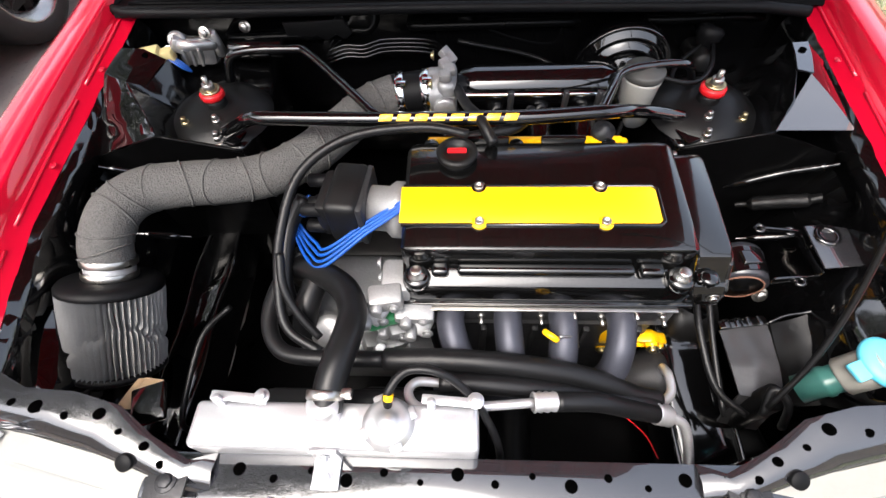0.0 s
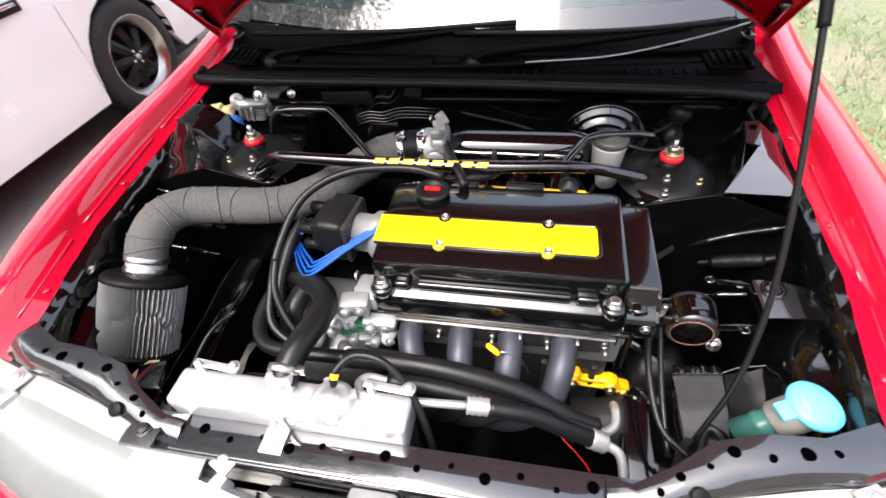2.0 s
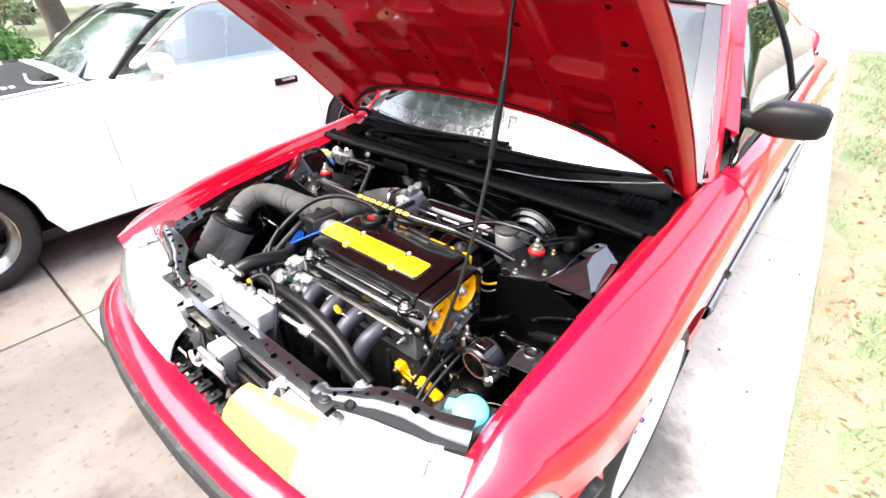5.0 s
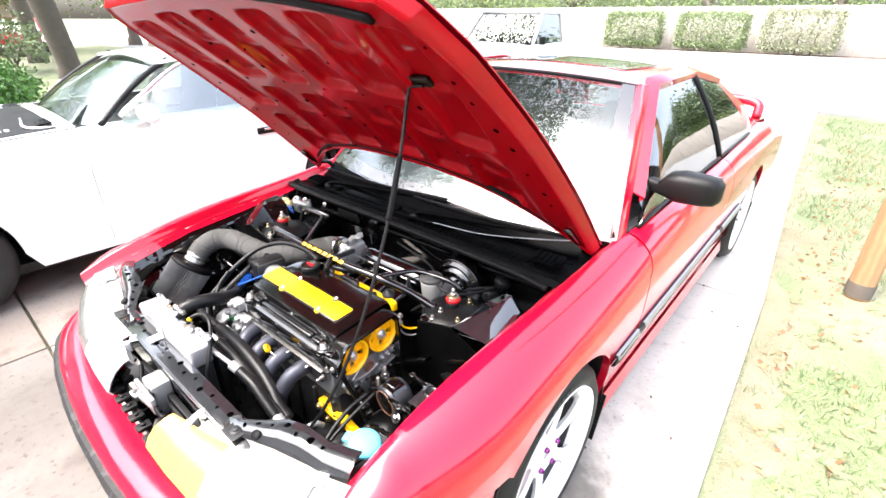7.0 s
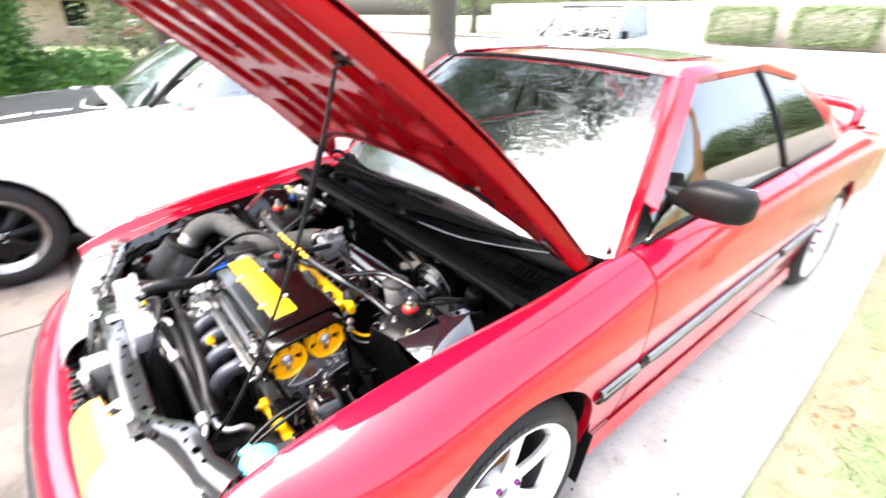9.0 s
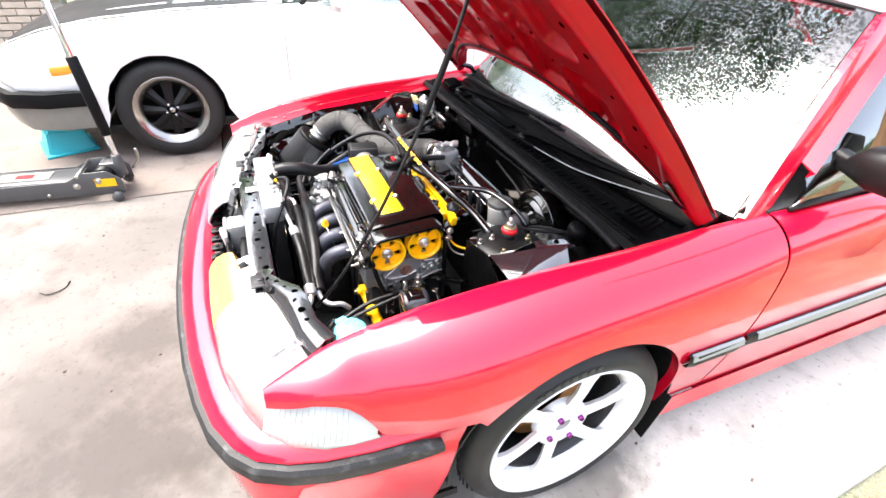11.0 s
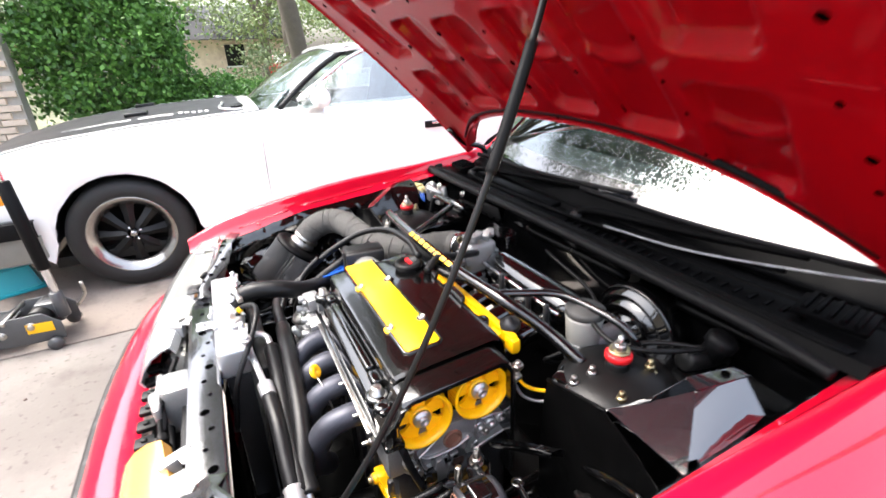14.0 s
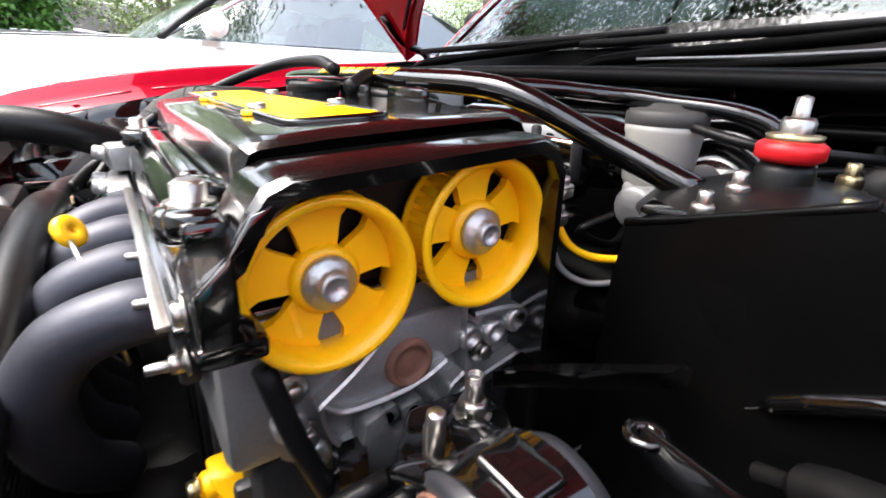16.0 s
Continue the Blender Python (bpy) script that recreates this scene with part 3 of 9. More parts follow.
shrub((-6.35, -0.55), (0.85, 0.85), 2.3, "tall dense glossy green shrub beside the brick house", 11, 620, 40, 0.062)
shrub((-6.5, 0.45), (0.7, 0.75), 0.95, "low spreading green shrub behind the white car", 12, 320, 34, 0.05)
shrub((-9.6, 1.2), (0.6, 0.6), 0.75, "low clipped green shrub at the lawn's edge", 13, 180, 30, 0.05)
shrub((-19, 3.0), (1.2, 1.2), 1.5, "pale flowering shrub on the far lawn", 14, 70, 20, 0.13, HEDGE)


def hedge_and_fence():
    for k, x, w, h, m in ((0, -9.3, 1.4, 1.75, HEDGE), (1, -5.4, 1.5, 1.72, HEDGE), (2, -1.7, 1.4, 1.85, WASHEDHEDGE)):
        rng = random.Random(30 + k)
        y, z = 28.2, gz(0, 28.2)
        root = thing("hedge", (x, y, z), "clipped box-shaped green hedge in front of a pale fence", "hedge", "hedges along the fence")
        bm = B()
        pts = []
        for _ in range(7000):
            p = [rng.uniform(-w, w), rng.uniform(-0.45, 0.45), rng.uniform(0.25, h)]
            k2 = rng.choice((0, 1, 1, 2, 2))
            lim = ((-w, w), (-0.45, 0.45), (0.3, h))[k2]
            p[k2] = rng.choice(lim) + rng.gauss(0, 0.09)
            pts.append((x + p[0], y + p[1], z + p[2]))
        leaf_cloud(bm, pts, 0.1, rng)
        part("foliage", bm, m, root)
        for j in range(3):
            bm = B()
            tube(bm, [(x + (j - 1) * 0.6, y, z - 0.05), (x + (j - 1) * 0.62, y + 0.05, z + 0.5), (x + (j - 1) * 0.7, y, z + 1.2)], [0.04, 0.03, 0.015], 6, 3)
            part("stem", bm, BARK, root)
    fence = thing("fence", (0, 29.3, gz(0, 29.3)), "tall pale board fence behind clipped hedges", "fence")
    tagged(fence, kind="structure")
    base = gz(0, 29.3)
    for k in range(165):
        x = -28 + k * 0.3
        bm = B()
        box(bm, (0.288, 0.025, 2.1), (x, 29.3, base + 1.05 + (k % 3) * 0.006), bevel=0.004)
        part("board", bm, FENCEWOOD, fence)
    for zz in (0.35, 1.75):
        bm = B()
        box(bm, (49.6, 0.05, 0.1), (-3.4, 29.345, base + zz), bevel=0.005)
        part("rail", bm, FENCEWOOD, fence)
    for k in range(6):
        x = -26 + k * 8.4
        rng = random.Random(60 + k)
        low = 1.0 if x < 4 else 0.62
        tree((x + rng.uniform(-2, 2), 36 + rng.uniform(-2, 4)), 0.2, 2.4 * low, (x, 37, 3.7 * low), (5.2, 4, (1.9 + 0.9 * rng.random()) * low * low), 330, 36, 0.17, "leafy tree behind the fence, washed light in its leaf colour", 70 + k, foliage=WASHEDLEAF)


hedge_and_fence()


def brick_house():
    """The corner of the house beside the white car: its wall in courses, a pale door trim."""
    root = thing("house_wall", (-5.4, -2.0, 0), "tan and red brick house wall with pale mortar", "wall")
    tagged(root, kind="structure")
    bm = B()
    box(bm, (0.22, 8.0, 3.2), (-5.75, -5.35, 1.6))
    part("mortar_bed", bm, MORTAR, root)
    proto = B()
    box(proto, (0.06, 0.205, 0.06), (0, 0, 0), bevel=0.004, seg=1)
    me = bpy.data.meshes.new("brick")
    proto.to_mesh(me)
    proto.free()
    me.materials.append(BRICKS)
    rng = random.Random(9)
    count = 0
    for c in range(38):
        for k in range(6):
            y = -1.46 - k * 0.215 - (0.1075 if c % 2 else 0)
            if y < -2.62:
                continue
            ob = new("brick", me)
            ob.location = (-5.622 + rng.uniform(-0.003, 0.003), y, 0.04 + c * 0.072)
            ob.parent = root
            ob.matrix_parent_inverse = Matrix.Translation(-ORIGIN[root.name])
            count += 1
    bm = B()
    for c in range(38):
        for k in range(29):
            y = -2.75 - k * 0.215 - (0.1075 if c % 2 else 0)
            box(bm, (0.06, 0.205, 0.06), (-5.622, y, 0.04 + c * 0.072))
    rest = part("brickwork", bm, BRICKS, root)
    tagged(rest, kind="stuff")
    bm = B()
    box(bm, (0.1, 0.14, 2.6), (-5.55, -2.74, 1.3), bevel=0.01)
    part("door_trim", bm, WHITE, root, "white painted door trim")
    bm = B()
    box(bm, (0.9, 8.6, 0.16), (-5.6, -5.2, 2.9), bevel=0.02)
    part("eave", bm, WHITE, root, "white painted eave")
    # roof over the house, added out of view, closing the place
    bm = B()
    grid(bm, [[(-5.1, -9.4, 3.0), (-5.1, -1.0, 3.0)], [(-9.5, -9.4, 5.0), (-9.5, -1.0, 5.0)]], 0.08)
    part("roof", bm, DARKCAST, root, "grey shingle roof, added out of view")
    # unseen house front across the drive's end, added to darken reflections, closing the place
    bm = B()
    box(bm, (1.6, 0.25, 2.9), (-4.85, -4.3, 1.45))
    box(bm, (5.0, 0.25, 2.9), (3.9, -4.3, 1.45))
    box(bm, (5.5, 0.25, 0.6), (-1.3, -4.3, 2.6))
    part("unseen_front_wall", bm, BRICKS, root, "unseen tan brick front wall, added to darken reflections")
    for k in range(4):
        bm = B()
        box(bm, (5.4, 0.06, 0.55), (-1.3, -4.3, 0.29 + 0.57 * k), bevel=0.02)
        part("unseen_garage_panel", bm, WHITE, root, "unseen white garage door panel, added with the front wall")
    bm = B()
    grid(bm, [[(-6.2, -3.7, 2.85), (7.0, -3.7, 2.85)], [(-6.2, -8.2, 5.2), (7.0, -8.2, 5.2)]], 0.08)
    part("unseen_front_roof", bm, DARKCAST, root, "grey shingle roof, added out of view")
    far = thing("house", (-36, -4, 0), "low red-brown brick house across the far lawn", "house")
    bm = B()
    box(bm, (6, 16, 2.7), (-38, -2, 0.9), bevel=0.03)
    part("wall", bm, BRICKS, far)
    bm = B()
    prism(bm, [(-3.8, 0), (3.8, 0), (0, 2.2)], 17, Matrix.Translation((-38, 6.5, 2.25)) @ pose(0, 0, 0, 90, 0, 0), 0.03)
    part("roof", bm, DARKCAST, far)
    for k in range(4):
        bm = B()
        box(bm, (0.08, 1.2, 1.3), (-35.0, -8 + 3.6 * k, 1.3), bevel=0.02)
        w = part("window", bm, SATIN, far, "dark window")
        bm = B()
        box(bm, (0.1, 1.36, 0.1), (-34.98, -8 + 3.6 * k, 0.6), bevel=0.02)
        part("sill", bm, WHITE, w)


brick_house()


def post():
    root = thing("utility_post", (1.53, 3.46, 0), "round weathered brown wooden post with a darker foot", "post")
    bm = B()
    P = [(1.53, 3.46, -0.1), (1.525, 3.47, 0.8), (1.515, 3.48, 2.2), (1.49, 3.5, 5.0)]
    tube(bm, P, [0.066, 0.067, 0.068, 0.067], 18, 6)
    part("shaft", bm, WOOD, root)
    bm = B()
    lathe(bm, [(0.0685, 0), (0.07, 0.05), (0.0685, 0.09)], (1.53, 3.46, -0.02), (1.53, 3.461, 1), 18)
    part("foot", bm, BARK, root, "dark ring round the foot of the post")


post()


def grass():
    rng = random.Random(21)
    bm = B()
    for k in range(42000):
        y = rng.uniform(-1.0, 10.5)
        x0 = along([(1.4, 1.22), (2.9, 1.14), (4.3, 1.0), (7.4, 0.9), (10.8, 0.72)], y) + 0.03 * math.sin(y * 5)
        x = x0 + abs(rng.gauss(0, 1.6))
        if (x - 1.55) ** 2 + (y - 3.46) ** 2 < 0.3 and rng.random() < 0.7:
            continue
        if x - x0 < 0.17 + 0.28 * noise.noise((y * 1.3, 4.0, 0)) and rng.random() < 0.7:
            continue
        if noise.noise((x * 1.1, y * 1.1, 0)) < -0.12 and rng.random() < 0.8:
            continue
        h, a = rng.uniform(0.02, 0.07), rng.uniform(0, 6.28)
        w = Vector((math.cos(a), math.sin(a), 0)) * 0.0035
        p = Vector((x, y, -0.036))
        t = p + Vector((rng.gauss(0, 0.025), rng.gauss(0, 0.025), h))
        bm.faces.new([bm.verts.new(q) for q in (p - w, p + w, t)])
    ys = [-1.0 + 0.1 * k for k in range(119)]
    verge = B()
    rows = []
    for y in ys:
        x0 = along([(-1.0, 1.24), (1.4, 1.21), (2.9, 1.13), (4.3, 0.99), (7.4, 0.89), (10.8, 0.71)], y)
        w = max(0.05, 0.17 + 0.28 * noise.noise((y * 1.3, 4.0, 0)) + 0.1 * noise.noise((y * 6.0, 9.0, 0)))
        rows.append([(x0 + w * q, y, -0.03 - 0.009 * q * q + 0.004 * noise.noise((q * 5, y * 7, 1))) for q in (-0.03, 0.2, 0.4, 0.6, 0.8, 1.0)])
    grid(verge, rows)
    structure(part("verge", verge, SOIL, sharp=180), "bare brown soil along the driveway's edge", "soil")
    g = part("grass", bm, GRASSM)
    tagged(g, "short patchy green and straw-coloured grass", "grass", kind="stuff")
    bm = B()
    pts = []
    for _ in range(800):
        y = rng.uniform(0, 8)
        pts.append((1.2 + abs(rng.gauss(0, 0.55)), y, -0.02))
    leaf_cloud(bm, pts, 0.035, rng, 0.95)
    l = part("fallen_leaves", bm, GOLDTAN)
    tagged(l, "dry brown fallen leaves on the grass", "leaves", kind="stuff")


grass()


# ---- red coupe: body ----
coupe = thing("red_coupe", (0, 2.0, 0), "glossy red two-door coupe with its hood propped open and white wheels", "car")

EDGE_Z = [(0.24, 0.65), (0.3, 0.679), (0.38, 0.71), (0.56, 0.747), (0.8, 0.776), (1.1, 0.796), (1.3, 0.815), (1.47, 0.836)]
LEDGE_X = [(0.24, 0.65), (0.43, 0.645), (0.61, 0.656), (0.79, 0.659), (0.94, 0.662), (1.1, 0.665), (1.47, 0.69)]
LEDGE_Z = [(0.24, 0.6), (0.33, 0.64), (0.43, 0.662), (0.5, 0.678), (0.61, 0.701), (0.79, 0.718), (0.94, 0.733), (1.1, 0.75), (1.3, 0.771), (1.47, 0.795)]
EDGE_X = [(0.24, 0.7), (0.38, 0.682), (0.56, 0.68), (0.8, 0.69), (1.1, 0.703), (1.3, 0.713), (1.47, 0.737)]
WHEEL_Y, WHEEL_Z, ARCH_R = 0.94, 0.3, 0.336


def arch_low(y, low, wy=WHEEL_Y):
    d = abs(y - wy)
    return max(low, WHEEL_Z + 0.005 + math.sqrt(max(0.0, ARCH_R ** 2 - d * d))) if d < ARCH_R else low


def side_x(z, zt):
    """The outward swell of the flank at height z."""
    k = (z - 0.2) / max(0.01, zt - 0.2)
    return 0.795 + 0.052 * math.sin(min(1.0, max(0.0, k)) * 2.4) - 0.012 * (1 - k)


def flank(name, y0, y1, n, top, inner, low, s, label, ledge=False, wy=WHEEL_Y, lip=True, crown=0.1):
    """A body panel lofted along the car: ledge, crown, shoulder and side down to the sill or the wheel arch."""
    rows = []
    ys = [lerp(y0, y1, i / n) for i in range(n + 1)]
    if y0 < wy < y1:
        ys = sorted(set(ys + [wy - ARCH_R - 0.001, wy - ARCH_R + 0.004, wy - ARCH_R + 0.02, wy + ARCH_R - 0.02, wy + ARCH_R - 0.004, wy + ARCH_R + 0.001] + [wy + ARCH_R * math.sin(a) for a in (-1.35, -1.1, -.8, -.4, 0, .4, .8, 1.1, 1.35)]))
    for y in ys:
        zt, xi = top(y), inner(y)
        zb = arch_low(y, low(y), wy)
        h = max(0.004, zt - zb)
        drop = min(crown, 0.75 * h)
        pts = []
        if ledge:
            xl, zl = along(LEDGE_X, y), along(LEDGE_Z, y)
            pts += [(xl, zl), (lerp(xl, xi - 0.008, 0.5), lerp(zl, zt - 0.03, 0.42)), (lerp(xl, xi - 0.008, 0.85), lerp(zl, zt - 0.03, 0.85)), (xi - 0.006, zt - 0.026), (xi - 0.003, zt - 0.006)]
        sh = zt - drop
        xs = side_x(sh, zt)
        pts += [(xi + 0.0015, zt - 0.0015)]
        for k in range(1, 13):
            a = radians(lerp(8, 82, k / 12))
            a0, a1 = radians(8), radians(82)
            pts.append((xi + 0.004 + (xs - xi - 0.004) * (math.sin(a) - math.sin(a0)) / (math.sin(a1) - math.sin(a0)), zt - drop * (math.cos(a0) - math.cos(a)) / (math.cos(a0) - math.cos(a1))))
        pts += [(side_x(z, zt), z) for z in [lerp(sh, zb, k / 9) for k in range(1, 10)]]
        if lip:
            pts += [(side_x(zb, zt) - 0.025, zb + 0.004)]
        cap = curve_at([(0.245, 0.722), (0.3, 0.757), (0.36, 0.779), (0.44, 0.8), (0.55, 0.828), (0.68, 0.844), (0.85, 0.847)], y) if ledge else 0.847
        rows.append([(s * (x if x <= xi else xi + (x - xi) * (cap - xi) / (0.847 - xi)), y, z) for x, z in pts])
    bm = B()
    grid(bm, rows, 0.0025)
    return part(name, bm, RED, coupe, label, 50)


def fender(s):
    f = flank("fender", 0.245, 1.452, 60, lambda y: curve_at(EDGE_Z, y), lambda y: curve_at(EDGE_X, y), lambda y: along([(0.245, 0.618), (0.33, 0.642), (0.38, 0.634), (0.415, 0.6), (0.435, 0.56), (0.45, 0.532), (0.655, 0.522), (0.657, 0.24)], y), s, "glossy red front fender with an inner ledge", True)
    for y in (0.46, 0.72, 0.95, 1.2):
        bm = B()
        x, z = lerp(along(LEDGE_X, y), along(EDGE_X, y) - 0.008, 0.4), lerp(along(LEDGE_Z, y), along(EDGE_Z, y) - 0.03, 0.36)
        bolt(bm, (s * x, y, z), r=0.0045, h=0.003)
        part("fender_bolt", bm, RED, f)
    for y0, y1 in ((0.4, 0.56), (0.6, 0.86), (0.9, 1.15)):
        bm = B()
        tube(bm, [(s * lerp(along(LEDGE_X, y), along(EDGE_X, y) - 0.008, 0.7), y, lerp(along(LEDGE_Z, y), along(EDGE_Z, y) - 0.03, 0.66)) for y in (y0, lerp(y0, y1, 0.33), lerp(y0, y1, 0.66), y1)], 0.0028, 8, 3)
        part("ledge_bead", bm, RED, f)
    return f


fender(1), fender(-1)


def door_and_quarter(s):
    belt = lambda y: along([(1.4, 0.83), (1.47, 0.836), (1.8, 0.848), (2.6, 0.852), (3.2, 0.858), (3.8, 0.85), (4.3, 0.79)], y)
    inner = lambda y: along([(1.46, 0.737), (1.8, 0.765), (2.7, 0.765), (3.3, 0.73), (4.0, 0.69), (4.3, 0.66)], y)
    d = flank("door", 1.46, 2.6, 24, belt, inner, lambda y: 0.21, s, "glossy red door", wy=-9)
    bm = B()
    box(bm, (0.012, 0.17, 0.045), (s * 0.836, 2.44, 0.655), bevel=0.006)
    part("door_handle", bm, PLASTIC, d, "black door handle")
    flank("quarter_panel", 2.607, 4.3, 24, belt, inner, lambda y: 0.24, s, "glossy red rear quarter panel", wy=3.47)
    # side moulding in two lengths with a bright strip on top
    for y0, y1 in ((1.25, 1.448), (1.462, 2.596), (2.61, 3.08)):
        rows = []
        for k in range(9):
            y = lerp(y0, y1, k / 8)
            e = 0.6 if k in (0, 8) else 1.0
            x = side_x(0.5, along(EDGE_Z, y))
            rows.append([(s * (x - 0.004), y, 0.503), (s * (x + 0.014 * e), y, 0.499), (s * (x + 0.018 * e), y, 0.478), (s * (x + 0.012 * e), y, 0.461), (s * (x - 0.004), y, 0.457)])
        bm = B()
        grid(bm, rows)
        mo = part("side_moulding", bm, PLASTIC, coupe, "black side moulding with a bright upper strip")
        bm = B()
        grid(bm, [[(s * (side_x(0.5, 0.85) + 0.006), lerp(y0, y1, t), 0.505), (s * (side_x(0.5, 0.85) + 0.0135), lerp(y0, y1, t), 0.503), (s * (side_x(0.5, 0.85) + 0.019), lerp(y0, y1, t), 0.487)] for t in (0.03, 0.5, 0.97)], 0.002)
        part("strip", bm, STRIPM, mo, "bright strip")
    # sill
    bm = B()
    grid(bm, [[(s * 0.798, y, 0.235), (s * 0.808, y, 0.175), (s * 0.76, y, 0.145)] for y in (1.29, 2.0, 3.1)], 0.003)
    part("sill_skirt", bm, RED, coupe)


door_and_quarter(1), door_and_quarter(-1)


def greenhouse():
    def roof_z(x, y):
        return along([(1.85, 1.272), (2.05, 1.286), (2.5, 1.28), (2.9, 1.24)], y) - 0.10 * (x / 0.56) ** 2 * 0.35
    bm = B()
    grid(bm, [[(x, y + 0.06 * (x / 0.54) ** 2 * (1 if y < 2.2 else 0) - 0.05 * (1 if y < 1.9 else 0), roof_z(x, y)) for x in [-0.56 + 0.07 * i for i in range(17)]] for y in (1.85, 1.95, 2.05, 2.2, 2.4, 2.6, 2.8, 2.9)], 0.02)
    roof = part("roof", bm, RED, coupe, "glossy red roof with a dark sunroof")
    bm = B()
    grid(bm, [[(x, y, roof_z(x, y) + 0.006) for x in [-0.4 + 0.1 * i for i in range(9)]] for y in (2.1, 2.2, 2.3, 2.42, 2.5)], 0.006)
    part("sunroof", bm, DARKGLASS, roof, "dark tinted sunroof panel")

    def ws(u, v):
        """Windshield: u across (-1..1), v from the cowl to the roof."""
        hw = lerp(0.72, 0.545, v)
        y0, y1 = 1.25 + 0.13 * u * u, 1.8 + 0.06 * u * u
        z0, z1 = 0.812 + 0.006 * u * u, 1.27 - 0.03 * u * u
        return (u * hw, lerp(y0, y1, v), lerp(z0, z1, v) + 0.035 * math.sin(math.pi * v))
    bm = B()
    grid(bm, [[ws(-1 + i / 9, v / 10) for i in range(19)] for v in range(11)], 0.005)
    w = part("windshield", bm, GLASS, coupe, "curved windshield reflecting sky and leaves")
    w.visible_shadow = False
    bm = B()
    tube(bm, [ws(-1, 0.02), ws(-1, 1.0)] + [ws(-1 + i / 5, 1.0) for i in range(1, 10)] + [ws(1, 1.0), ws(1, 0.02)], 0.009, 8, 2, smooth=False)
    part("gasket", bm, RUBBER, w)
    # printed border of the glass, a hair above it
    lift = Vector((0, -0.0035, 0.004))
    for rows in ([[Vector(ws(s * (1 - 0.012 - 0.085 * q / 3), v / 10)) + lift for q in range(4)] for v in range(11)] for s in (1, -1)):
        bm = B()
        grid(bm, rows)
        part("glass_border", bm, GREYPLATE, w, "dark printed border of the windshield")
    bm = B()
    grid(bm, [[Vector(ws(-0.9 + 0.1 * i, 0.015 + 0.07 * q / 2)) + lift for i in range(19)] for q in range(3)])
    part("glass_border", bm, GREYPLATE, w, "dark printed border of the windshield")
    for s in (1, -1):
        bm = B()
        rows = []
        for k in range(7):
            v = k / 6
            p = Vector(ws(s, v))
            rows.append([p + Vector((s * -0.004, -0.004, 0.006)), p + Vector((s * 0.013, 0.005, 0.009)), p + Vector((s * 0.024, 0.045, -0.004)), p + Vector((s * 0.022, 0.06, -0.02))])
        grid(bm, rows, 0.004)
        part("windshield_pillar", bm, RED, coupe, "red windshield pillar")

        def glass_pt(y, k):
            """Side glass: from the belt up to the roof's edge."""
            b = Vector((0.755, y, along([(1.45, 0.845), (1.8, 0.858), (2.6, 0.862), (3.3, 0.867)], y)))
            ty = along([(1.45, 1.52), (1.9, 1.96), (2.6, 2.55), (3.3, 2.95)], y)
            t = Vector((along([(1.45, 0.735), (1.9, 0.575), (2.6, 0.56), (3.3, 0.58)], y), ty, along([(1.45, 0.87), (1.9, 1.23), (2.6, 1.235), (3.3, 1.17)], y)))
            q = b.lerp(t, k) + Vector((0.02 * math.sin(math.pi * k), 0, 0))
            return (s * q.x, q.y, q.z)
        for y0, y1, nm, lab in ((1.5, 2.577, "door_glass", "door window reflecting trees"), (2.583, 3.28, "quarter_glass", "dark rear side window")):
            bm = B()
            grid(bm, [[glass_pt(lerp(y0, y1, i / 10), k / 6) for k in range(7)] for i in range(11)], 0.004)
            g = part(nm, bm, DARKGLASS, coupe, lab)
            bm = B()
            tube(bm, [glass_pt(lerp(y0, y1, i / 10), 0) for i in range(11)], 0.008, 8, 2)
            part("belt_strip", bm, PLASTIC, g)
        bm = B()
        tube(bm, [glass_pt(2.58, k / 6) for k in range(7)], 0.013, 8, 2)
        part("window_post", bm, SATIN, coupe)
        bm = B()
        grid(bm, [[glass_pt(y, 0.97), (s * (abs(glass_pt(y, 1)[0]) + 0.012), glass_pt(y, 1)[1], glass_pt(y, 1)[2] + 0.01), (s * (abs(glass_pt(y, 1)[0]) - 0.04), glass_pt(y, 1)[1], glass_pt(y, 1)[2] + 0.03)] for y in (1.5, 1.7, 1.9, 2.2, 2.6, 3.0, 3.3)], 0.004)
        part("roof_rail", bm, RED, coupe)
        bm = B()
        grid(bm, [[glass_pt(3.28, 0), glass_pt(3.28, 0.5), glass_pt(3.28, 1.0)], [(s * 0.735, 3.45, 0.87), (s * 0.7, 3.25, 1.02), (s * 0.55, 2.95, 1.2)], [(s * 0.7, 3.75, 0.86), (s * 0.6, 3.4, 1.04), (s * 0.5, 2.95, 1.215)]], 0.004)
        part("rear_pillar", bm, RED, coupe)
    bm = B()
    grid(bm, [[(x * lerp(0.52, 0.62, v), lerp(2.9, 3.68, v), lerp(1.225, 0.87, v) + 0.03 * math.sin(math.pi * v) - 0.02 * x * x) for x in (-1, -.5, 0, .5, 1)] for v in (0, .25, .5, .75, 1)], 0.005)
    part("rear_glass", bm, DARKGLASS, coupe, "dark sloping rear window")
    bm = B()
    grid(bm, [[(x * 0.7, y, z - 0.02 * x * x) for x in (-1, -.6, -.2, .2, .6, 1)] for y, z in ((3.66, 0.87), (3.9, 0.865), (4.2, 0.84), (4.32, 0.79), (4.35, 0.55), (4.32, 0.27))], 0.004)
    part("tail", bm, RED, coupe)
    bm = B()
    tube(bm, [(-0.66, 4.12, 0.83), (-0.62, 4.16, 0.925), (-0.3, 4.2, 0.945), (0.3, 4.2, 0.945), (0.62, 4.16, 0.925), (0.66, 4.12, 0.83)], 0.032, 10, 6)
    part("rear_spoiler", bm, RED, coupe, "red rear spoiler on the tail")


greenhouse()


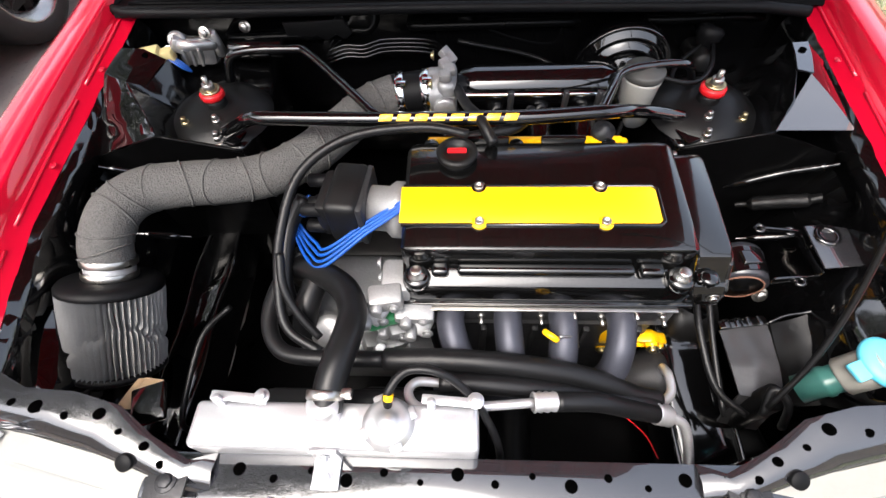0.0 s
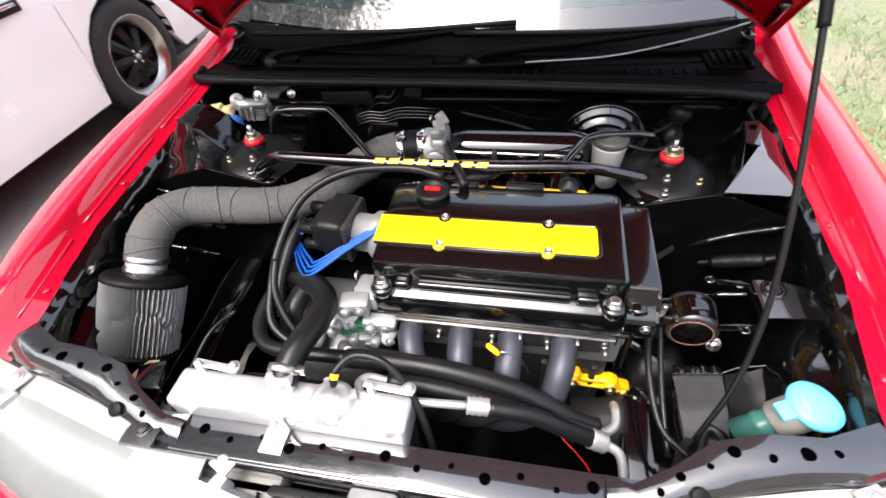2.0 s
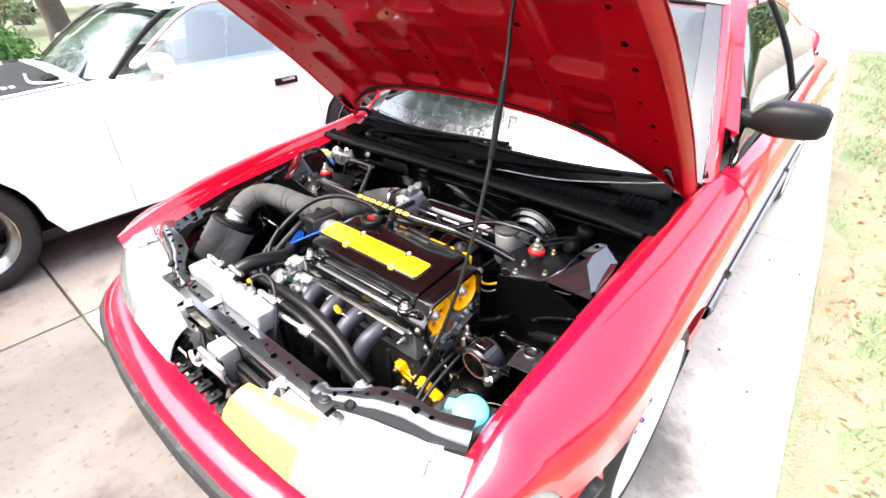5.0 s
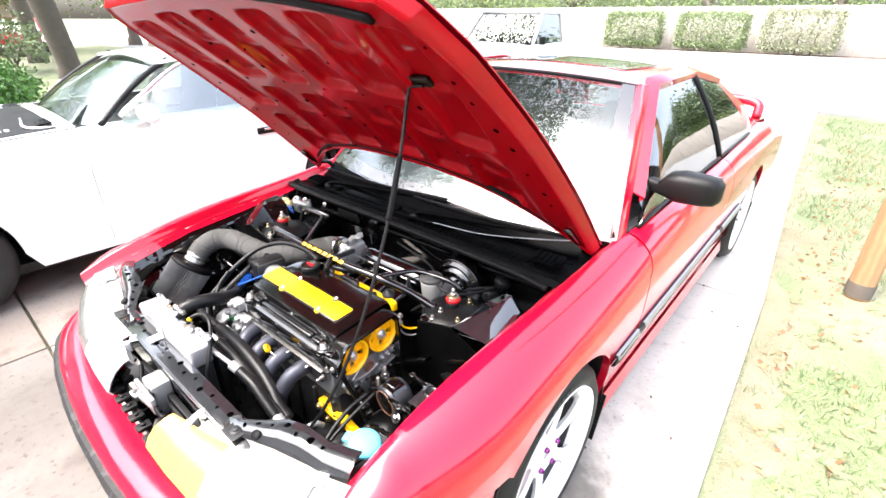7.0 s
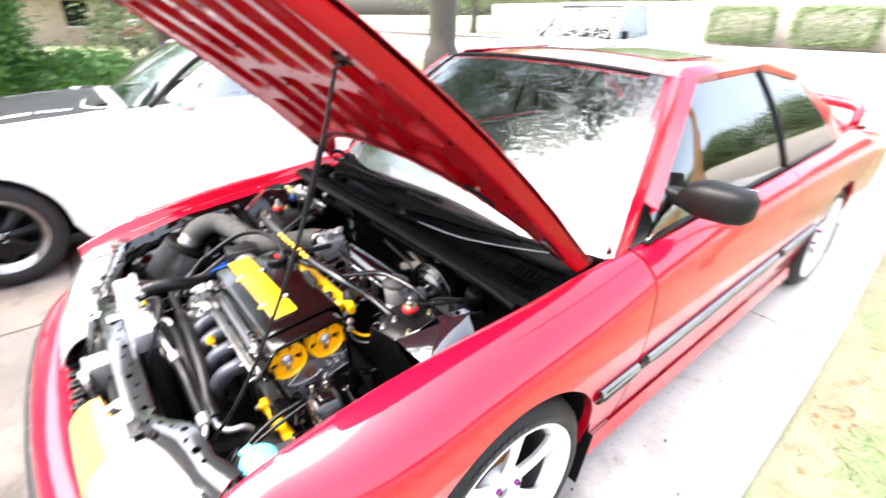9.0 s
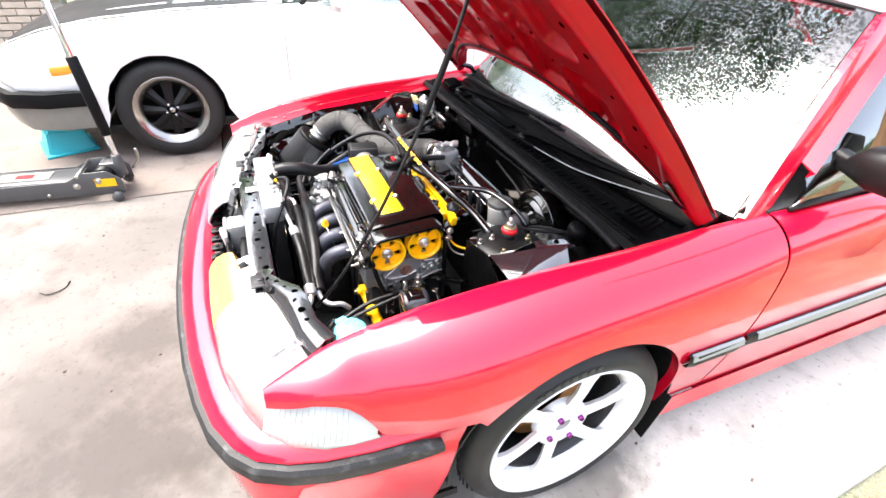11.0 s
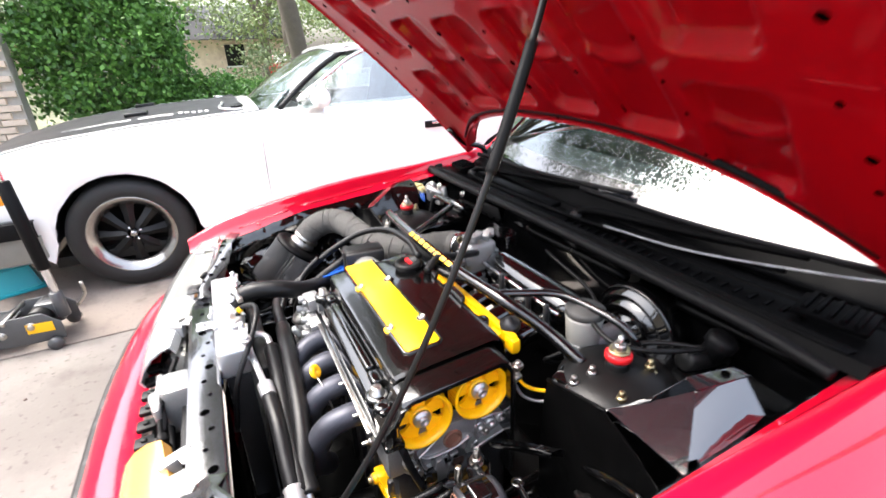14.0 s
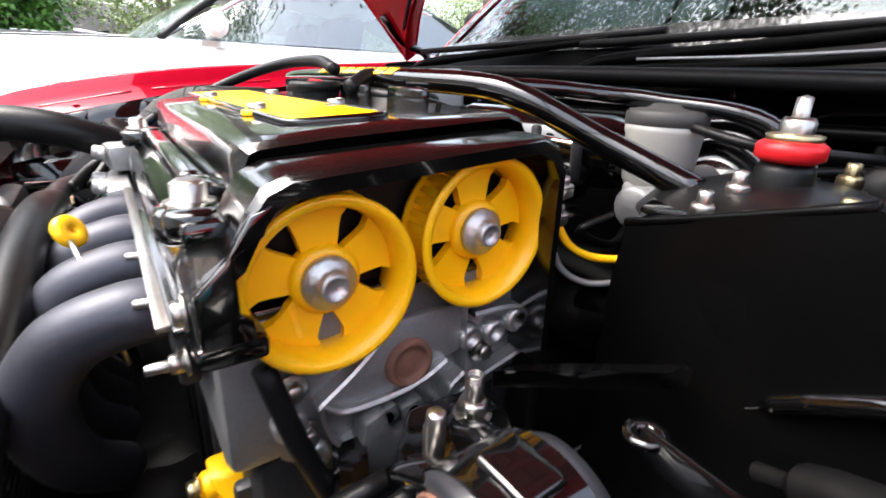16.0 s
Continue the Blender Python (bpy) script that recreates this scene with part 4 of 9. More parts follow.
def interior():
    bm = B()
    grid(bm, [[(x, y, z) for x in (-0.7, 0, 0.7)] for y, z in ((1.4, 0.8), (1.6, 0.83), (1.72, 0.77), (1.74, 0.4), (3.3, 0.36))], 0.01)
    part("dashboard", bm, SEATCLOTH, coupe, "dark dashboard")
    for x in (-0.35, 0.35):
        bm = B()
        box(bm, (0.5, 0.5, 0.18), (x, 2.3, 0.48), bevel=0.05)
        box(bm, (0.48, 0.14, 0.62), (x, 2.6, 0.76), (-14, 0, 0), bevel=0.05)
        box(bm, (0.26, 0.1, 0.16), (x, 2.68, 1.07), (-10, 0, 0), bevel=0.04)
        part("seat", bm, SEATCLOTH, coupe, "dark cloth seat")
    for s in (1, -1):
        bm = B()
        grid(bm, [[(s * 0.74, y, z) for z in (0.25, 0.55, 0.84)] for y in (1.45, 2.2, 3.3)], 0.03)
        part("inner_door_panel", bm, SEATCLOTH, coupe)
    bm = B()
    box(bm, (1.4, 0.04, 0.7), (0, 3.3, 0.56))
    part("rear_bulkhead", bm, SEATCLOTH, coupe)
    bm = B()
    box(bm, (1.3, 2.2, 0.04), (0, 2.4, 0.3))
    part("cabin_floor", bm, SEATCLOTH, coupe)
    bm = B()
    box(bm, (0.24, 0.02, 0.07), (0.02, 1.95, 1.16), bevel=0.01)
    part("inside_mirror", bm, PLASTIC, coupe)


interior()


def mirror(s):
    bm = B()
    rows = []
    for k, (x, w, h) in enumerate(((0.715, 0.05, 0.06), (0.745, 0.05, 0.045), (0.775, 0.09, 0.085), (0.815, 0.112, 0.105), (0.89, 0.105, 0.1), (0.925, 0.085, 0.088), (0.94, 0.05, 0.06))):
        rows.append([(s * x, 1.67 + 0.02 * k / 6 + w * 0.5 * math.copysign(abs(math.cos(a)) ** 0.6, math.cos(a)), 0.955 - 0.014 * (k < 2) + h * 0.5 * math.copysign(abs(math.sin(a)) ** 0.6, math.sin(a))) for a in [2 * math.pi * i / 20 for i in range(21)]])
    grid(bm, rows)
    bmesh.ops.remove_doubles(bm, verts=bm.verts, dist=1e-5)
    bmesh.ops.holes_fill(bm, edges=[e for e in bm.edges if e.is_boundary])
    m = part("side_mirror", bm, PLASTIC, coupe, "black side mirror with a rounded shell")
    bm = B()
    prism(bm, [(1.535, 0.842), (1.76, 0.86), (1.75, 0.99), (1.7, 1.0)], 0.02, Matrix(((0, -0.3 * s, s, s * 0.99), (1, 0, 0, 0), (0, 1, 0, 0), (0, 0, 0, 1))), 0.004)
    part("sail", bm, COWL, m, "black triangular mirror base")
    bm = B()
    box(bm, (0.12, 0.004, 0.078), (s * 0.86, 1.738, 0.955), bevel=0.001)
    part("mirror_glass", bm, CHROME, m)


mirror(1), mirror(-1)

STRIP = [(0.0, 0.045), (0.1, 0.045), (0.25, 0.053), (0.42, 0.071), (0.55, 0.096), (0.63, 0.12), (0.7, 0.158), (0.745, 0.2), (0.775, 0.26), (0.795, 0.33), (0.808, 0.42), (0.815, 0.52), (0.819, 0.585), (0.821, 0.64)]


def plan(table):
    """The whole front line, from one side round to the other."""
    return [(-x, y) for x, y in table[:0:-1]] + list(table)


def inward(line, d):
    """The line moved into the car by d."""
    out = []
    for i, (x, y) in enumerate(line):
        x0, y0 = line[max(0, i - 1)]
        x1, y1 = line[min(len(line) - 1, i + 1)]
        n = Vector((-(y1 - y0), x1 - x0)).normalized()
        out.append((x + n.x * d, y + n.y * d))
    return out


def bumper():
    line = plan(STRIP)
    prof = [(0.1, 0.52), (0.075, 0.528), (0.055, 0.5265), (0.036, 0.5215), (0.02, 0.512), (0.01, 0.503), (0.006, 0.496), (0.008, 0.49), (0.008, 0.435), (0.004, 0.428), (0.004, 0.4), (0.006, 0.32), (0.012, 0.24), (0.03, 0.165)]
    bm = B()
    end = lambda z: along([(0.2, 0.562), (0.3, 0.59), (0.43, 0.612), (0.5, 0.634), (0.53, 0.64)], z)
    grid(bm, [[(x, min(y, end(z)), z) for x, y in inward(line, d)] for d, z in prof], 0.003)
    b = part("front_bumper", bm, RED, coupe, "glossy red front bumper with a scuffed black strip", 30)
    bm = B()
    tip = lambda y: max(0.0, min(1.0, (0.57 - y) / 0.04))
    grid(bm, [[(x, min(y, 0.572), 0.463 + (z - 0.463) * (0.45 + 0.55 * tip(y))) for x, y in inward(line, d if d > 0 else d)] for d, z in ((0.012, 0.489), (-0.004, 0.487), (-0.011, 0.479), (-0.011, 0.45), (-0.004, 0.441), (0.012, 0.439))], 0.002)
    part("bumper_strip", bm, SCUFFED, b, "black rubber bumper strip with pale scuffs")
    bm = B()
    grid(bm, [[(x, y, z) for x, y in inward(line, d)] for d, z in ((0.034, 0.175), (0.03, 0.155), (0.06, 0.13))], 0.004)
    part("air_dam", bm, PLASTIC, b)
    for s in (1, -1):
        bm = B()
        box(bm, (0.075, 0.016, 0.03), (s * 0.7, 0.182, 0.355), (0, 0, s * 38), bevel=0.0075, seg=3)
        part("fog_lamp", bm, LAMPGLASS, b, "small clear lamp in the bumper")
    # the ledge inside the grille opening
    for k in range(9):
        bm = B()
        x = -0.2 + 0.05 * k
        box(bm, (0.028, 0.035, 0.012), (x, 0.155, 0.525), bevel=0.003)
        cyl(bm, 0.006, (x, 0.155, 0.53), (x, 0.155, 0.536), 8, 0.001)
        part("grille_clip", bm, PLASTIC, b)


bumper()

LAMP = [(0.135, 0.136), (0.25, 0.137), (0.38, 0.145), (0.5, 0.158), (0.58, 0.175), (0.65, 0.198), (0.71, 0.228), (0.755, 0.275), (0.78, 0.33), (0.79, 0.385), (0.793, 0.44)]


def headlamp(s):
    back = [(0.15, 0.205), (0.25, 0.222), (0.36, 0.244), (0.47, 0.268), (0.55, 0.285), (0.62, 0.295), (0.665, 0.305), (0.705, 0.325), (0.735, 0.36), (0.755, 0.4), (0.77, 0.445)]
    rows = []
    for (x, y), (xb, yb), k in zip(LAMP, back, range(11)):
        zt = along([(0, 0.6), (4, 0.634), (6, 0.652), (8, 0.638), (10, 0.578)], k)
        rows.append([(s * x, y + 0.004, 0.522), (s * x, y - 0.004, 0.538), (s * lerp(x, xb, 0.12), lerp(y, yb, 0.1), lerp(0.54, zt, 0.35)), (s * lerp(x, xb, 0.38), lerp(y, yb, 0.36), lerp(0.54, zt, 0.72)), (s * lerp(x, xb, 0.72), lerp(y, yb, 0.72), lerp(0.54, zt, 0.95)), (s * xb, yb, zt), (s * xb, yb + 0.01, zt - 0.02)])
    lamp = None
    for a, b, nm, m, lab in ((2, 7, "headlamp_lens", LAMPGLASS, "clear headlamp lens"), (0, 3, "turn_lens", PALEAMBER, "faded amber turn signal lens"), (6, 11, "corner_lens", CORNERLENS, "clear fluted corner lens")):
        bm = B()
        grid(bm, rows[a:b], 0.004)
        if s < 0 and nm == "turn_lens":
            m, lab = CORNERLENS, "pale clear turn signal lens"
        p = part(nm, bm, m, coupe, lab, 50)
        lamp = lamp or p
    for k in range(6, 9):
        for j in range(5):
            bm = B()
            f = (j + 0.5) / 5
            A = [Vector(rows[k][q]).lerp(Vector(rows[k + 1][q]), f) for q in (1, 2, 3, 4)]
            tube(bm, A, 0.0006, 5, 4)
            part("flute", bm, CORNERLENS, lamp)
    bm = B()
    grid(bm, [[Vector(r[5]) + Vector((0, 0.0, -0.004)), Vector(r[5]) + Vector((0, 0.03, 0.002)), Vector(r[5]) + Vector((0, 0.05, -0.05))] for r in rows[1:9]], 0.004)
    part("lamp_housing", bm, MILKY, lamp, "pale lamp housing")
    for x, y, z in ((0.6, 0.31, 0.648), (0.22, 0.25, 0.615)):
        bm = B()
        box(bm, (0.035, 0.032, 0.005), (s * x, y, z), (0, 0, s * 24), bevel=0.002)
        box(bm, (0.02, 0.03, 0.03), (s * x, y - 0.03, z - 0.016), (0, 0, s * 24), bevel=0.003)
        bolt(bm, (s * x, y, z + 0.003), r=0.008)
        part("lamp_bracket", bm, POLISH, lamp, "pale metal lamp bracket with a bolt")


headlamp(1), headlamp(-1)

HOOD_A = radians(41.5)
HINGE = Vector((0, 1.315, 0.846))


def hood_pt(u, v, w):
    """Across, from the hinge line forwards, and out of the hood's skin; the hood stands open."""
    return HINGE + Vector((u, -v * math.cos(HOOD_A) + w * math.sin(HOOD_A), v * math.sin(HOOD_A) + w * math.cos(HOOD_A)))


def hood():
    L = 1.03

    def crown(u, v):
        return 0.028 * math.sin(math.pi * min(1.0, max(0.0, v / L))) + 0.04 * (1 - min(1.0, abs(u) / 0.7) ** 2) - 0.012

    def half(v):
        return along([(0, 0.715), (0.25, 0.712), (0.6, 0.7), (0.85, 0.68), (0.97, 0.645), (1.03, 0.6)], v)

    def rear(u):
        return 0.25 * (1 - min(1.0, abs(u) / 0.7) ** 3)  # the rear edge bows forwards in the middle

    pockets = []
    for u0, u1, cuts in ((0.03, 0.185, (0.3, 0.6, 0.65, 0.97)), (0.225, 0.385, (0.275, 0.62, 0.665, 0.97)), (0.425, 0.575, (0.19, 0.44, 0.49, 0.95))):
        for v0, v1 in zip(cuts[::2], cuts[1::2]):
            pockets.append((u0, u1, v0, v1))
            pockets.append((-u1, -u0, v0, v1))

    def depth(u, v):
        d = 0.0
        for u0, u1, v0, v1 in pockets:
            sk = 0.09 * (v - 0.6) * (u0 + u1)
            p, q = abs(u - sk - 0.5 * (u0 + u1)) - 0.5 * (u1 - u0) + 0.035, abs(v - 0.5 * (v0 + v1)) - 0.5 * (v1 - v0) + 0.035
            a = 0.035 - math.hypot(max(p, 0.0), max(q, 0.0)) - min(max(p, q), 0.0)
            d = max(d, max(0.0, min(1.0, a / 0.022)))
        d = d * d * (3 - 2 * d)
        for u0, u1, v0, v1 in pockets:  # a bowed bead across each pocket
            k = (u - 0.09 * (v - 0.6) * (u0 + u1) - u0) / (u1 - u0)
            if 0 < k < 1 and v0 < v < v1:
                bow = lerp(v0, v1, 0.5) + 0.03 * (2 * k - 1) ** 2 - v
                d -= 0.35 * math.exp(-(bow / 0.016) ** 2) * min(1.0, 6 * k, 6 - 6 * k)
        return d

    nu, nv = 260, 190
    bm = B()
    rows = []
    for i in range(nv + 1):
        row = []
        for j in range(nu + 1):
            k = -1 + 2 * j / nu
            vv = i / nv
            u = k * half(vv * L)
            v = lerp(rear(u), L, vv)
            rim = min(i, nv - i, j, nu - j)
            w = -0.044 + 0.024 * depth(u, v)
            if rim < 4:
                w = (-0.012, -0.034, -0.046, -0.049)[rim]
            row.append(hood_pt(u, v, w + crown(u, v)))
        rows.append(row)
    grid(bm, rows)
    inner = BVHTree.FromBMesh(bm)
    up = hood_pt(0, 0, 1) - hood_pt(0, 0, 0)
    h = part("hood", bm, RED_SHADED, coupe, "raised red hood, its ribbed underside showing", 60)
    bm = B()
    rows = []
    for i in range(21):
        row = []
        for j in range(25):
            k = -1 + 2 * j / 24
            u = k * half(i / 20 * L)
            v = lerp(rear(u), L, i / 20)
            row.append(hood_pt(u, v, crown(u, v) - (0.02 if i == 20 else 0)))
        rows.append(row)
    grid(bm, rows, 0.002)
    part("hood_skin", bm, RED, h, "glossy red outer skin of the hood")
    # black discs and blocks on the inner panel for the dark of its round and square holes
    rng = random.Random(2)
    for u in (-0.635, -0.395, -0.192, 0.0, 0.192, 0.395, 0.635):
        for v in (0.27, 0.36, 0.45, 0.54, 0.64, 0.72, 0.8, 0.9):
            bm = B()
            uu = u * (1 - 0.03 * v) + rng.uniform(-0.012, 0.012)
            if spot(bm, inner, hood_pt(uu, v + rng.uniform(-0.02, 0.02), -0.2), up, rng.choice((0.0035, 0.005, 0.007))):
                part("drain_hole_disc", bm, HOLE_SHADE, h)
    for u in (-0.2, 0.2):
        bm = B()
        o = B()
        box(o, (0.05, 0.04, 0.01), bevel=0.003)
        merge(bm, o, Matrix.Translation(hood_pt(u, 0.31, -0.0235 + crown(u, 0.31))) @ pose(0, 0, 0, -math.degrees(HOOD_A), 0, 0))
        part("square_hole_block", bm, HOLE_SHADE, h)
    bm = B()
    tube(bm, [hood_pt(x, rear(x) + 0.03, -0.04 + crown(x, rear(x) + 0.03)) for x in [-0.62 + 0.124 * i for i in range(11)]], 0.007, 8, 3)
    part("rear_seal", bm, RUBBER, h)
    bm = B()
    tube(bm, [hood_pt(x, 1.015 - 0.05 * (x / 0.6) ** 2, -0.044 + crown(x, 1.0)) for x in [0.2 + 0.05 * i for i in range(8)]], 0.01, 8, 3)
    part("front_seal", bm, RUBBER, h, "black rubber strip under the hood's front edge")
    for s in (1, -1):
        bm = B()
        tube(bm, [(s * 0.67, 1.335, 0.8), (s * 0.675, 1.31, 0.835), hood_pt(s * 0.67, 0.07, -0.045), hood_pt(s * 0.66, 0.16, -0.045)], 0.011, 8, 4)
        box(bm, (0.03, 0.07, 0.012), (s * 0.67, 1.335, 0.8), bevel=0.003)
        part("hinge", bm, BLACK, h, "dark hood hinge")
    # prop rod with its foam grip
    bm = B()
    ctl = [Vector(p) for p in ((0.435, 0.385, 0.588), (0.518, 0.464, 0.74), (0.492, 0.553, 0.878), (0.478, 0.67, 1.09), (0.432, 0.76, 1.327))]
    top = ctl[4]
    d = (ctl[4] - ctl[3]).normalized()

    def rod(t):
        """The rod bows under the hood's weight."""
        q = ctl
        while len(q) > 1:
            q = [a.lerp(b, t) for a, b in zip(q, q[1:])]
        return q[0]
    tube(bm, [rod(t / 8) for t in range(8)] + [top - d * 0.015, top + Vector((0.015, -0.003, 0.004)), top + Vector((0.05, -0.008, 0.008))], 0.004, 10, 6)
    pr = part("prop_rod", bm, SATIN, coupe, "thin black prop rod holding the hood open")
    bm = B()
    tube(bm, [rod(0.7 + 0.015 * k) for k in range(11)], 0.0068, 12, 3)
    part("grip", bm, RUBBER, pr, "black foam grip")
    bm = B()
    box(bm, (0.08, 0.03, 0.012), top + Vector((0.03, -0.004, 0.018)), (-41, 0, 0), bevel=0.004)
    part("socket", bm, SATIN, pr)


hood()


def road_wheel(at, s, parent, white=True):
    """Tyre, rim with spokes, lug nuts, disc and caliper; the face looks along s * x."""
    x, y, z = at
    R, rim = (0.298, 0.232)
    A, Bp = Vector((x - s * 0.2, y, z)), Vector((x + s * 0.2, y, z))
    o = 0.2  # the axis runs from 0.2 m inside the face
    bm = B()
    prof = [(rim - 0.012, o - 0.185), (rim + 0.01, o - 0.2), (R - 0.03, o - 0.205), (R - 0.008, o - 0.19), (R, o - 0.165), (R, o - 0.035), (R - 0.008, o - 0.012), (R - 0.03, o + 0.004), (rim + 0.03, o + 0.008), (rim + 0.008, o + 0.004), (rim - 0.003, o - 0.006), (rim - 0.012, o - 0.02)]
    lathe(bm, prof, A, Bp, 64)
    w = part("wheel", bm, TYRE, parent, "low-profile black tyre on a white six-spoke wheel")
    bm = B()
    for k in range(60):
        a = 2 * math.pi * k / 60
        for j in (-1, 1):
            box(bm, (0.045, 0.005, 0.004), (x - s * (0.1 + j * 0.045), y + (R + 0.0005) * math.cos(a), z + (R + 0.001) * math.sin(a)), (math.degrees(a) - 90 + 0, 0, j * 24), bevel=0.0)
    tagged(part("tread", bm, TYRE, w), kind="stuff")
    for k in range(8):
        a = radians(122 - k * 5)
        rr = 0.262
        bm = B()
        box(bm, (0.0012, 0.014, 0.016), (x + s * 0.0082, y + rr * math.cos(a), z + rr * math.sin(a)), (math.degrees(a) - 90, 0, 0), bevel=0.0005)
        part("sidewall_mark", bm, SIDEMARK, w, "plain raised mark on the sidewall")
    bm = B()
    prof = [(rim - 0.02, o - 0.18), (rim - 0.03, o - 0.12), (rim - 0.035, o - 0.04), (rim - 0.022, o - 0.012), (rim - 0.004, o + 0.002), (rim + 0.003, o + 0.006), (rim + 0.003, o - 0.004), (rim - 0.004, o - 0.18)]
    lathe(bm, prof, A, Bp, 64, close=True)
    part("rim", bm, WHITEWHEEL, w, "white rim")
    # dark sleeve and backing disc: shade inside the rim put in as colour
    bm = B()
    lathe(bm, [(rim - 0.04, o - 0.17), (rim - 0.042, o - 0.045), (rim - 0.038, o - 0.043), (rim - 0.036, o - 0.17)], A, Bp, 48, close=True)
    lathe(bm, [(0.04, o - 0.165), (rim - 0.03, o - 0.17), (rim - 0.03, o - 0.174), (0.04, o - 0.17)], A, Bp, 48, close=True)
    part("barrel_shade", bm, DARKCAST, w, "dark sleeve and disc standing for shade inside the wheel")
    for k in range(6):
        a = 2 * math.pi * k / 6 + 0.25
        m = Matrix.Translation((x, y, z)) @ Matrix(((0, 0, s, 0), (math.cos(a), -math.sin(a) * s, 0, 0), (math.sin(a), math.cos(a) * s, 0, 0), (0, 0, 0, 1)))
        bm = B()
        rows = []
        for r, hw, zf in ((0.05, 0.03, -0.03), (0.085, 0.022, -0.024), (0.13, 0.02, -0.018), (0.17, 0.023, -0.016), (0.195, 0.034, -0.016), (rim - 0.018, 0.06, -0.018)):
            sw = 0.02 * (r / 0.2) ** 2
            rows.append([m @ Vector((r, q * hw + sw, zf - 0.008 * q * q)) for q in (-1, -0.6, 0, 0.6, 1)])
        grid(bm, rows, 0.016)
        part("spoke", bm, WHITEWHEEL, w)
    bm = B()
    lathe(bm, [(0, o - 0.04), (0.028, o - 0.04), (0.031, o - 0.022), (0.06, o - 0.024), (0.078, o - 0.03), (0.08, o - 0.06)], A, Bp, 32)
    part("hub", bm, WHITEWHEEL, w)
    bm = B()
    cyl(bm, 0.027, (x - s * 0.041, y, z), (x - s * 0.032, y, z), 24)
    part("hub_recess", bm, CAST, w, "grey hub recess")
    for k in range(4):
        a = 2 * math.pi * k / 4 + 0.5
        bm = B()
        c = Vector((x - s * 0.03, y + 0.05 * math.cos(a), z + 0.05 * math.sin(a)))
        lathe(bm, [(0, 0), (0.009, 0), (0.008, 0.014), (0.006, 0.018), (0.005, 0.01), (0, 0.01)], c, c + Vector((s, 0, 0)), 12)
        part("lug_nut", bm, PINK, w, "purple lug nut")
    bm = B()
    lathe(bm, [(0.05, o - 0.13), (0.131, o - 0.13), (0.131, o - 0.108), (0.05, o - 0.108)], A, Bp, 40, close=True)
    part("brake_disc", bm, ORANGEROTOR, w, "warm brown brake disc")
    bm = B()
    a0 = math.pi * 0.92
    for k in range(5):
        a = a0 + (k - 2) * 0.17
        box(bm, (0.06, 0.05, 0.03), (x - s * 0.115, y + 0.115 * math.cos(a), z + 0.115 * math.sin(a)), (math.degrees(a), 0, 0), bevel=0.006)
    part("caliper", bm, REDANOD, w, "red brake caliper")
    return w


for s in (1, -1):
    road_wheel((s * 0.822, WHEEL_Y, WHEEL_Z), s, coupe)
    road_wheel((s * 0.822, 3.47, WHEEL_Z), s, coupe)
    for wy in (WHEEL_Y, 3.47):
        bm = B()
        grid(bm, [[(s * x, wy + (ARCH_R + 0.01) * math.cos(a), WHEEL_Z + (ARCH_R + 0.01) * math.sin(a)) for x in (0.668, 0.74, 0.815)] for a in [math.pi * i / 16 - 0.1 for i in range(17)] + [math.pi + 0.1]], 0.004)
        part("wheel_liner", bm, SATIN, coupe, "black wheel arch liner")
        bm = B()
        prism(bm, [(-0.1, 0), (0.1, 0), (0.09, -0.2), (-0.09, -0.2)], 0.006, pose(s * 0.73, wy + ARCH_R + 0.015, 0.3, 82, 0, 0), 0.002)
        part("mud_flap", bm, RUBBER, coupe, "black rubber mud flap")


